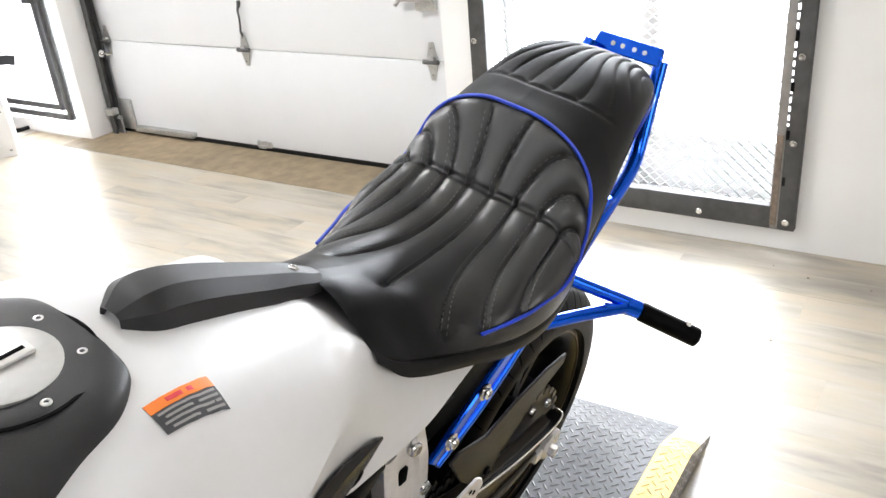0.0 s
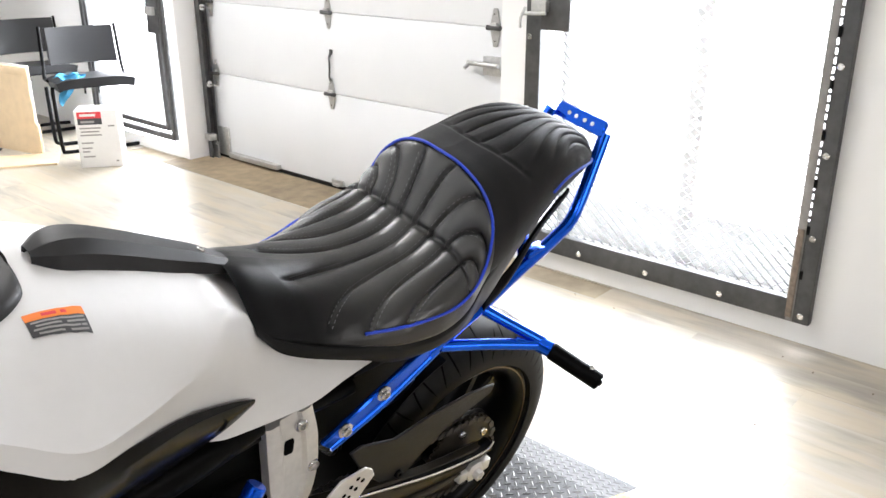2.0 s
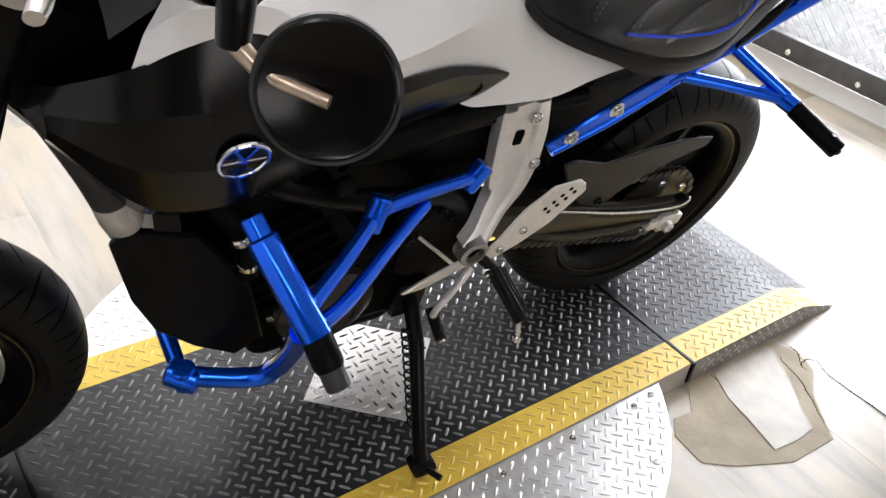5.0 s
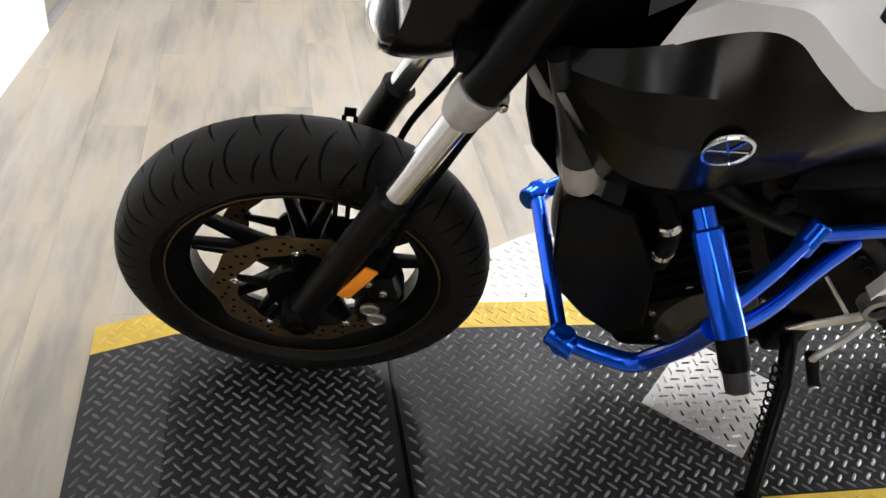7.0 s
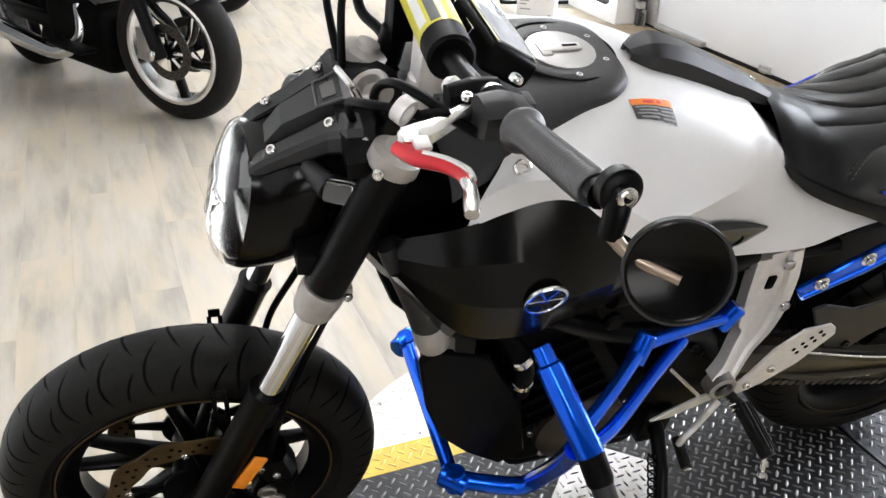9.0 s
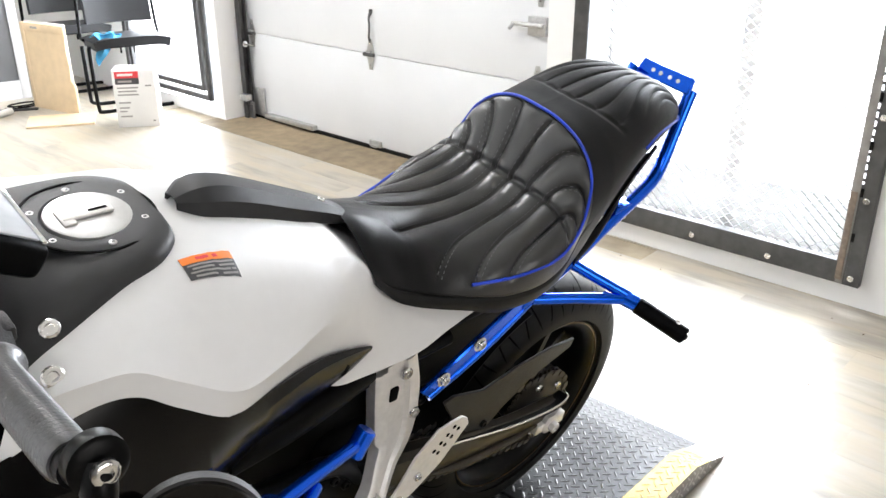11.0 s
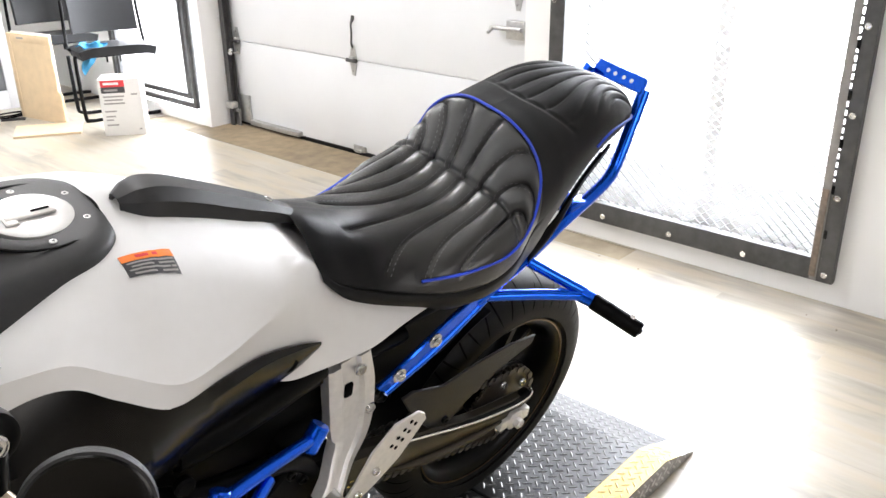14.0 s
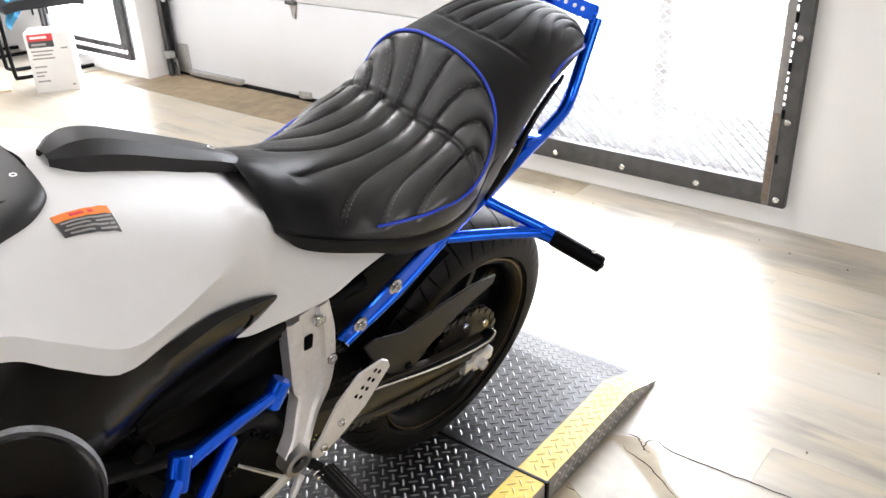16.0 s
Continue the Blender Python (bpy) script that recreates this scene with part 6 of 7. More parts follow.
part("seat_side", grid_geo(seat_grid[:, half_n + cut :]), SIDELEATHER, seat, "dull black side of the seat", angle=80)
bottom = seat_grid[:, [0, -1]]
under = np.concatenate([bottom[:, :1], 0.6 * bottom[:, :1] + 0.4 * bottom[:, 1:], 0.4 * bottom[:, :1] + 0.6 * bottom[:, 1:], bottom[:, 1:]], 1)
under[:, 1:3, 2] -= 0.004
part("seat_base", grid_geo(under), BLACK, seat, "black seat base")


def on_seat(x, y):
    """A point of the seat's skin at a place along and across."""
    xs = seat_grid[:, seat_grid.shape[1] // 2, 0]
    i = int(np.clip(np.sum(xs > x) if xs[0] > xs[-1] else np.sum(xs < x), 1, len(xs) - 1))
    f = (x - xs[i - 1]) / (xs[i] - xs[i - 1])
    row = (1 - f) * seat_grid[i - 1] + f * seat_grid[i]
    mid = row.shape[0] // 2
    reach = int(0.68 * mid)
    top = row[mid - reach : mid + reach + 1]
    if not min(top[0, 1], top[-1, 1]) < y < max(top[0, 1], top[-1, 1]):
        return None
    if top[0, 1] > top[-1, 1]:
        top = top[::-1]
    return np.array([x, y, np.interp(y, top[:, 1], top[:, 2])])


# rows of short stitches beside each sewn line of the rider's seat
dashes = []
for k in range(-3, 5):
    for off in (-0.0046, 0.0046):
        line = []
        for s in np.linspace(0.02, 0.98, 150):
            x, y = 0.205 + 0.265 * s, (k - 0.5) * PITCH * fan(s) + off
            if x < 0.475 - 0.26 * abs(y):
                line.append(on_seat(x, y))
        line = [q for q in line if q is not None]
        for q in range(0, len(line) - 3, 4):
            up = np.array((0, 0, 0.0007))
            dashes.append(tube([line[q] + up, line[q + 1] + up, line[q + 2] + up], 0.0006, 4))
        line = []
        for s in np.linspace(0.06, 0.85, 40):
            x, y = 0.205 - 0.058 * s, (k - 0.5) * PITCH * back_fan(s) + off
            line.append(on_seat(x, y))
        line = [q for q in line if q is not None]
        for q in range(0, len(line) - 3, 4):
            up = np.array((0.0006, 0, 0.0004))
            dashes.append(tube([line[q] + up, line[q + 1] + up, line[q + 2] + up], 0.0006, 4))
t = part("stitch", join(*dashes), THREAD, seat, "grey stitching beside the sewn lines", smooth=False)
t["kind"] = "stuff"
half = [(0.395, 0.1455, 0.839), (0.345, 0.161, 0.840), (0.30, 0.1715, 0.843), (0.235, 0.1765, 0.850), (0.185, 0.1675, 0.872), (0.158, 0.155, 0.915), (0.147, 0.137, 0.961), (0.144, 0.101, 0.997), (0.147, 0.052, 1.018), (0.149, 0, 1.0225)]
part("piping", tube([(x, y * float(seat_width(x, True)), z + 0.006) for x, y, z in half] + [(x, -y * float(seat_width(x, False)), z + 0.006) for x, y, z in reversed(half[:-1])], 0.0026, 8, 8), BLUETRIM, seat, "blue piping round the rider's seat")
half = [(-0.02, 0.1365, 0.963), (-0.06, 0.1335, 0.980), (-0.12, 0.1205, 0.981), (-0.17, 0.101, 0.973), (-0.21, 0.069, 0.962), (-0.224, 0.02, 0.962), (-0.226, 0, 0.962)]
part("piping", tube([(x, y * float(seat_width(x, True)), z + 0.010) for x, y, z in half] + [(x, -y * float(seat_width(x, False)), z + 0.010) for x, y, z in reversed(half[:-1])], 0.0024, 8, 8), BLUETRIM, seat, "blue piping round the passenger seat")

# tail below the seat
tailg = skin([[(x, 0, zb), (x, 0.6 * w, zb), (x, w, zb + 0.012), (x, w, zt)] for x, w, zb, zt in ((0.36, 0.10, 0.70, 0.775), (0.22, 0.105, 0.715, 0.78), (0.08, 0.10, 0.76, 0.82), (-0.03, 0.085, 0.84, 0.90), (-0.12, 0.07, 0.90, 0.935), (-0.18, 0.045, 0.925, 0.945))], 5, 4)
part("tail_tray", shell(tailg, 0.004), BLACK, bike, "black tail tray below the seat")
both("tail_side_panel", shell(skin([tank_row(0.10, (0.125, 0.80), (0.130, 0.77), (0.118, 0.745)), tank_row(0.04, (0.122, 0.835), (0.126, 0.81), (0.115, 0.785)), tank_row(-0.03, (0.115, 0.905), (0.112, 0.88), (0.098, 0.86)), tank_row(-0.11, (0.100, 0.945), (0.098, 0.93), (0.086, 0.918))], 6, 4, False), 0.005), BLACK, bike, "black tail side panel")

# ---- blue rear cage
def rail(pts, r=0.0125, n=8):
    return tube(pts, r, 20, n)


for s in (1, -1):
    q = lambda *p: [(x, s * y, z) for x, y, z in p]
    rl = part("rear_rail", rail(q((0.215, 0.116, 0.712), (0.10, 0.116, 0.762), (0.0, 0.108, 0.803), (-0.10, 0.100, 0.838), (-0.148, 0.095, 0.860), (-0.175, 0.088, 0.893), (-0.206, 0.076, 0.957), (-0.232, 0.066, 1.018)), 0.0125), BLUE, bike, "blue tubular rear rail")
    part("mount_plate", plate([(0.410, 0.600), (0.430, 0.622), (0.335, 0.676), (0.23, 0.732), (0.195, 0.727), (0.198, 0.707), (0.315, 0.648)], (0, s * 0.121, 0), (1, 0, 0), (0, 0, 1), 0.010, 0.0025), BLUE, rl, "blue mounting plate")
    part("mount_edge", rail(q((0.410, 0.120, 0.602), (0.305, 0.122, 0.651), (0.195, 0.120, 0.714)), 0.0095, 4), BLUE, rl)
    for x, z in ((0.387, 0.634), (0.313, 0.677)):
        part("mount_bolt", join(lathe([(0, 0.014), (0.003, 0.014)], (x, s * 0.126, z), (0, s, 0), 20), bolt((x, s * 0.129, z), (0, s, 0), 0.0095, 0.007)), STEEL, rl)
    pb = part("peg_bracket", join(rail(q((0.185, 0.119, 0.716), (0.098, 0.160, 0.712), (0.010, 0.203, 0.704)), 0.0105, 5), rail(q((0.095, 0.113, 0.763), (0.050, 0.158, 0.736), (0.002, 0.205, 0.708)), 0.0105, 5), plate([(0, 0), (0.055, -0.012), (0.052, 0.014)], (0.010, s * 0.203, 0.706), (0.9, -s * 0.43, 0.1), (-0.1, 0, 1), 0.008, 0.002)), BLUE, bike, "blue passenger peg bracket")
    part("peg_collar", rod((0.010, s * 0.198, 0.705), (-0.003, s * 0.222, 0.700), 0.0155, 18), BLUE, pb)
    pg = part("passenger_peg", rod((-0.001, s * 0.222, 0.700), (-0.037, s * 0.316, 0.676), 0.0165, 20), BLACK, bike, "black cylindrical stunt peg")
    part("peg_bolt", join(bolt((-0.030, s * 0.296, 0.698), (0.3, 0.2 * s, 1), 0.005, 0.003), bolt((-0.038, s * 0.317, 0.675), (-0.55, 0.8 * s, -0.25), 0.007, 0.003)), STEEL, pg)
xp = part("cross_plate", plate([(-0.072, -0.016), (0.072, -0.016), (0.066, 0.016), (-0.066, 0.016)], (-0.240, 0, 1.020), (0.20, 1, 0.09), (-0.45, 0, 0.9), 0.010, 0.002), BLUE, bike, "blue rear cross plate with bolt holes")
for y in (-0.03, -0.01, 0.014, 0.035):
    part("plate_hole", lathe([(0, 0.0042), (0.001, 0.0042), (0.001, 0.0001)], (-0.2348 + 0.2 * y, y, 1.0225 + 0.09 * y), (0.9, 0, 0.45), 14), WHITELABEL, xp)
both("grab_brace", join(rail([(-0.02, 0.104, 0.808), (-0.03, 0.085, 0.835), (-0.06, 0.06, 0.85)], 0.009, 4), box(-0.075, -0.02, 0.085, 0.112, 0.822, 0.838, 0.004)), BLUE, bike)

# ---- rear sets
rs_pts = [(0.499, 0.112, 0.716, 0.082), (0.488, 0.116, 0.652, 0.092), (0.483, 0.120, 0.592, 0.090), (0.485, 0.124, 0.548, 0.078), (0.506, 0.136, 0.520, 0.062), (0.533, 0.156, 0.490, 0.052), (0.552, 0.167, 0.468, 0.060)]


def strap(pts, t):
    """A cast strap along points with widths, ribbed along its middle."""
    p = spline([q[:3] for q in pts], 6)
    w = np.interp(np.linspace(0, 1, len(p)), np.linspace(0, 1, len(pts)), [q[3] for q in pts])
    d = np.gradient(p, axis=0)
    secs = []
    for q, k, ww in zip(p, d, w):
        e = np.cross(k, (0, 1, 0))
        e /= np.linalg.norm(e)
        secs.append([q + a * ww * e + b * t * np.array([0, 1, 0]) for a, b in ((-0.5, -0.5), (0.5, -0.5), (0.5, 0.35), (0.42, 0.5), (0.24, 0.5), (0.18, 0.25), (-0.18, 0.25), (-0.24, 0.5), (-0.42, 0.5), (-0.5, 0.35))])
    return rings(secs)


for s in (1, -1):
    f = (lambda g: g) if s > 0 else mirrored
    r = part("foot_rest_hanger", f(strap(rs_pts, 0.026)), ALU, bike, "cast aluminium foot rest hanger")
    part("slot", f(box(0.487, 0.503, 0.118, 0.1265, 0.640, 0.668, 0.003)), GROOVE, r)
    for x, y, z in ((0.478, 0.122, 0.692), (0.450, 0.128, 0.598)):
        part("hanger_bolt", f(bolt((x, y, z), (0, 1, 0), 0.011, 0.009)), STEEL, r)
    part("pivot_ring", f(lathe([(-0.012, 0.026), (0.014, 0.026), (0.016, 0.023), (0.016, 0.017), (0.004, 0.016), (0.004, 0.001)], (0.553, 0.172, 0.470), (0, 1, 0), 28)), GREYMETAL, r)
    part("ring_hole", f(lathe([(0, 0.0165), (0.001, 0.0165), (0.001, 0.0002)], (0.553, 0.1765, 0.470), (0, 1, 0), 20)), GROOVE, r)
    hp = part("heel_plate", f(plate([(0.352, 0.562), (0.345, 0.545), (0.395, 0.480), (0.450, 0.440), (0.495, 0.420), (0.515, 0.440), (0.492, 0.475), (0.464, 0.530), (0.419, 0.572), (0.367, 0.574)], (0, 0.168, 0), (1, 0, 0), (0, 0, 1), 0.005, 0.0015)), ALU, r, "pierced aluminium heel plate")
    for i in range(4):
        for k in range(2):
            part("heel_hole", f(lathe([(0, 0.0042), (0.0006, 0.0042), (0.0006, 0.0001)], (0.372 + 0.013 * i + 0.011 * k, 0.1707, 0.549 - 0.012 * i + 0.010 * k), (0, 1, 0), 10)), GROOVE, hp)
    for x, z in ((0.487, 0.446), (0.452, 0.482)):
        part("heel_bolt", f(bolt((x, 0.1705, z), (0, 1, 0), 0.008, 0.007)), STEEL, hp)
    pg = part("foot_peg", f(join(rod((0.502, 0.19, 0.420), (0.490, 0.283, 0.388), 0.0135, 16), rod((0.515, 0.165, 0.425), (0.502, 0.19, 0.420), 0.009, 12))), RUBBER, bike, "black ribbed foot peg")
    a, b = np.array((0.502, 0.195, 0.419)), np.array((0.491, 0.278, 0.390))
    for k in range(-2, 3):
        off = np.array((0.0075 * k, 0, 0.0135 - 0.0014 * k * k))
        part("peg_rib", f(rod(a + off, b + off, 0.0022, 8)), RUBBER, pg)
    part("peg_feeler", f(join(rod((0.491, 0.276, 0.384), (0.489, 0.288, 0.348), 0.0045, 10), lathe([(-0.005, 0.0075), (0.005, 0.0075)], (0.489, 0.288, 0.346), (0, 0.3, -1), 10))), STEEL, pg)
    part("peg_spring", f(tube([(0.512 + 0.008 * math.cos(t), 0.178 + 0.0016 * t, 0.415 + 0.008 * math.sin(t)) for t in np.linspace(0, 18, 50)], 0.0018, 6)), STEEL, pg)
sh = part("shift_lever", join(tube([(0.535, 0.172, 0.415), (0.560, 0.185, 0.400), (0.590, 0.200, 0.392), (0.608, 0.205, 0.375), (0.612, 0.206, 0.357)], [0.008, 0.006, 0.006, 0.006, 0.006], 12, 6), plate([(0, -0.012), (0.10, -0.016), (0.14, -0.004), (0.10, 0.006), (0, 0.012)], (0.52, 0.150, 0.405), (0.95, 0.1, -0.12), (0.1, 0, 0.99), 0.006, 0.0015)), ALU, bike, "aluminium shift lever")
part("shift_toe", rod((0.606, 0.190, 0.355), (0.613, 0.245, 0.342), 0.0105, 16), RUBBER, sh, "black rubber shift toe piece")
part("toe_end", bolt((0.613, 0.246, 0.3415), (0.1, 1, -0.2), 0.006, 0.003), STEEL, sh)
part("shift_rod", rod((0.548, 0.150, 0.398), (0.640, 0.140, 0.495), 0.0042, 10), STEEL, sh)

# ---- side stand
st = part("side_stand", tube([(0.615, 0.125, 0.33), (0.620, 0.160, 0.325), (0.634, 0.215, 0.300), (0.642, 0.325, 0.122), (0.642, 0.338, 0.108)], [0.018, 0.0145, 0.0135, 0.0125, 0.013], 16), BLACKMETAL, bike, "black steel side stand, lowered")
part("stand_foot", join(box(0.618, 0.664, 0.318, 0.362, 0.090, 0.112, 0.008), rod((0.640, 0.355, 0.106), (0.628, 0.384, 0.116), 0.006, 10)), BLACKMETAL, st)
part("stand_spring", tube([(0.652 + 0.007 * math.cos(t), 0.195 + 0.00125 * t + 0.007 * math.sin(t), 0.33 - 0.0021 * t) for t in np.linspace(0, 80, 200)], 0.002, 6), BLACKMETAL, st)
part("stand_bracket", join(box(0.585, 0.645, 0.105, 0.145, 0.28, 0.37, 0.008), bolt((0.617, 0.145, 0.325), (0, 1, 0), 0.012, 0.01)), BLACKMETAL, bike)

# ---- engine
eng = part("engine", box(0.56, 0.90, -0.125, 0.125, 0.26, 0.47, 0.03, 3), ENGINE, bike, "black parallel twin engine")
part("cylinder_block", beam([(0.78, 0.42), (0.86, 0.56), (0.90, 0.66)], [0.20, 0.19, 0.16], [0.26, 0.26, 0.25], [0, 0, 0], 0.12), ENGINE, eng)
part("oil_pan", box(0.60, 0.88, -0.10, 0.10, 0.20, 0.28, 0.03, 3), ENGINE, eng)
part("gear_case", box(0.50, 0.62, -0.11, 0.11, 0.34, 0.60, 0.03, 3), ENGINE, eng)
for k in range(6):
    part("cooling_fin", beam([(0.745 + 0.017 * k, 0.475 + 0.030 * k), (0.83 + 0.017 * k, 0.435 + 0.030 * k), (0.915 + 0.016 * k, 0.395 + 0.030 * k)], [0.006] * 3, [0.285] * 3, [0, 0, 0], 0.3), ENGINE, eng)
for s in (1, -1):
    f = (lambda g: g) if s > 0 else mirrored
    part("generator_cover", f(lathe([(0, 0.085), (0.02, 0.082), (0.035, 0.06), (0.040, 0.05), (0.040, 0.042), (0.034, 0.040), (0.034, 0.001)], (0.775, 0.12, 0.365), (0, 1, 0), 40)), SWING if s > 0 else ENGINE, eng, "dull bronze engine side cover")
    for a in np.arange(0, 6.2, 2 * math.pi / 7):
        part("cover_bolt", f(bolt((0.775 + 0.09 * math.cos(a), 0.124, 0.365 + 0.09 * math.sin(a)), (0, 1, 0), 0.007, 0.008)), STEEL, eng)
    part("sprocket_cover", f(plate([(0.46, 0.38), (0.50, 0.35), (0.60, 0.345), (0.665, 0.40), (0.665, 0.50), (0.60, 0.545), (0.49, 0.53)], (0, 0.113, 0), (1, 0, 0), (0, 0, 1), 0.035, 0.008)), BLACK, eng)
    for x, z in ((0.575, 0.505), (0.645, 0.475), (0.60, 0.53), (0.52, 0.40)):
        part("cover_bolt", f(bolt((x, 0.130, z), (0, 1, 0), 0.0085, 0.006)), BLACKMETAL, eng)
for y in (0.055, -0.055):
    part("exhaust_header", tube([(0.95, y, 0.58), (0.992, y, 0.50), (0.985, y, 0.37), (0.93, 0.7 * y, 0.275), (0.82, 0.4 * y, 0.225)], 0.020, 18, 6), SWING, eng, "dull dark exhaust header pipe")
part("exhaust_box", box(0.50, 0.84, -0.13, 0.05, 0.165, 0.255, 0.035, 3), ENGINE, eng, "black exhaust box below the engine")
both("frame_tube", rail([(1.10, 0.07, 0.90), (0.95, 0.13, 0.72), (0.78, 0.14, 0.62), (0.60, 0.125, 0.56), (0.52, 0.11, 0.45)], 0.017, 6), BLACKMETAL, bike, "black steel frame tube")
both("frame_tube", rail([(0.95, 0.13, 0.72), (0.70, 0.120, 0.70), (0.50, 0.090, 0.68), (0.35, 0.086, 0.68)], 0.014, 5), BLACKMETAL, bike)
part("air_box", box(0.42, 0.98, -0.09, 0.09, 0.52, 0.86, 0.04, 3), BLACK, bike, "black air box")
part("battery_tray", box(0.16, 0.48, -0.075, 0.075, 0.55, 0.76, 0.03, 3), BLACK, bike)
shk = part("shock_absorber", rod((0.28, 0, 0.44), (0.44, 0, 0.63), 0.016, 14), BLACKMETAL, bike)
part("spring", tube([(0.30 + 0.10 * s, 0.0 + 0.032 * math.cos(60 * s), 0.46 + 0.13 * s + 0.032 * math.sin(60 * s)) for s in np.linspace(0, 1, 160)], 0.006, 8), BLACKMETAL, shk)
rad = part("radiator", beam([(1.035, 0.715), (1.020, 0.58), (0.990, 0.45)], [0.035] * 3, [0.30, 0.30, 0.28], [0, 0, 0], 0.1), BLACKMETAL, bike, "black radiator")
for s in (1, -1):
    f = (lambda g: g) if s > 0 else mirrored
    part("radiator_cowl", f(plate([(1.097, 0.645), (1.075, 0.665), (0.99, 0.63), (0.915, 0.50), (0.885, 0.36), (0.93, 0.335), (0.99, 0.385), (1.045, 0.45), (1.075, 0.53)], (0, 0.148, 0), (1, 0, 0), (0, 0, 1), 0.014, 0.004)), BLACK, rad, "black radiator side cowl")
    part("air_duct", f(tube([(1.150, 0.132, 0.862), (1.136, 0.137, 0.835), (1.108, 0.143, 0.77), (1.090, 0.148, 0.718)], [0.016, 0.020, 0.022, 0.023], 20, 4)), SATIN, rad, "dark grey radiator duct")
    # the duct's lit lower end, its brightness put into a paler colour
    part("duct_end", f(tube([(1.091, 0.148, 0.722), (1.084, 0.150, 0.697), (1.079, 0.151, 0.682), (1.078, 0.151, 0.678)], [0.0232, 0.024, 0.023, 0.019], 20)), CLAMPGREY, rad, "duct end, coloured paler where it catches light")
part("hose", tube([(0.97, 0.12, 0.66), (0.93, 0.15, 0.60), (0.92, 0.145, 0.52)], 0.016, 14, 5), BLACK, rad)
part("hose_clamp", rod((0.937, 0.148, 0.612), (0.931, 0.150, 0.600), 0.018, 14), STEEL, rad)
part("hose_clamp", rod((0.922, 0.147, 0.555), (0.921, 0.146, 0.54), 0.018, 14), STEEL, rad)

# ---- blue engine crash bars
for s in (1, -1):
    f = (lambda g: g) if s > 0 else (lambda g: moved(mirrored(g), Matrix.Translation((-0.007, 0, -0.020))))
    a, b, c = np.array((0.957, 0.249, 0.7225)), np.array((0.924, 0.350, 0.650)), np.array((0.917, 0.382, 0.626))
    cb = part("crash_bar", f(tube([a, a + 0.02 * (b - a), a + 0.03 * (b - a), b], [0.0155, 0.0182, 0.0190, 0.0190], 28)), BLUE, bike, "thick blue crash bar")
    part("inner_stub", f(rod((0.962, 0.228, 0.735), a + 0.05 * (b - a), 0.0140, 20)), BLUE, cb)
    pk = part("slider_puck", f(tube([b - 0.02 * (b - a), b, c - 0.15 * (c - b), c], [0.0178, 0.0187, 0.0187, 0.0165], 28)), BLACK, cb, "black plastic slider puck")
    d = (c - b) / np.linalg.norm(c - b)
    part("puck_end", f(tube([c - 0.004 * d, c + 0.012 * d, c + 0.024 * d, c + 0.026 * d], [0.0155, 0.0155, 0.0148, 0.012], 24)), SATIN, cb, "dark grey puck end")
    part("upper_brace", f(rail([(0.930, 0.325, 0.668), (0.858, 0.272, 0.664), (0.795, 0.222, 0.664), (0.765, 0.202, 0.660), (0.67, 0.174, 0.641), (0.580, 0.150, 0.620)], 0.0105, 5)), BLUE, cb)
    part("lower_brace", f(rail([(0.924, 0.341, 0.650), (0.858, 0.303, 0.634), (0.76, 0.232, 0.622), (0.681, 0.180, 0.622)], 0.0100, 5)), BLUE, cb)
    part("clamp_lug", f(rod((0.592, 0.152, 0.602), (0.566, 0.148, 0.640), 0.016, 16)), BLUE, cb)
    part("clamp_lug", f(rod((0.795, 0.222, 0.650), (0.775, 0.205, 0.690), 0.015, 16)), BLUE, cb)
    part("lower_bar", f(rail([(1.008, 0.160, 0.330), (0.960, 0.185, 0.334), (0.910, 0.208, 0.344), (0.890, 0.225, 0.392), (0.903, 0.275, 0.508), (0.928, 0.325, 0.628)], 0.0155, 5)), BLUE, cb)
    part("corner_joint", f(join(rod((1.028, 0.145, 0.330), (0.991, 0.177, 0.328), 0.021, 20), rod((1.010, 0.159, 0.350), (1.006, 0.163, 0.307), 0.018, 18))), BLUE, cb)
part("front_cross_bar", rod((1.001, -0.165, 0.312), (1.012, 0.160, 0.330), 0.0135, 20), BLUE, bike, "blue cross bar in front of the engine")

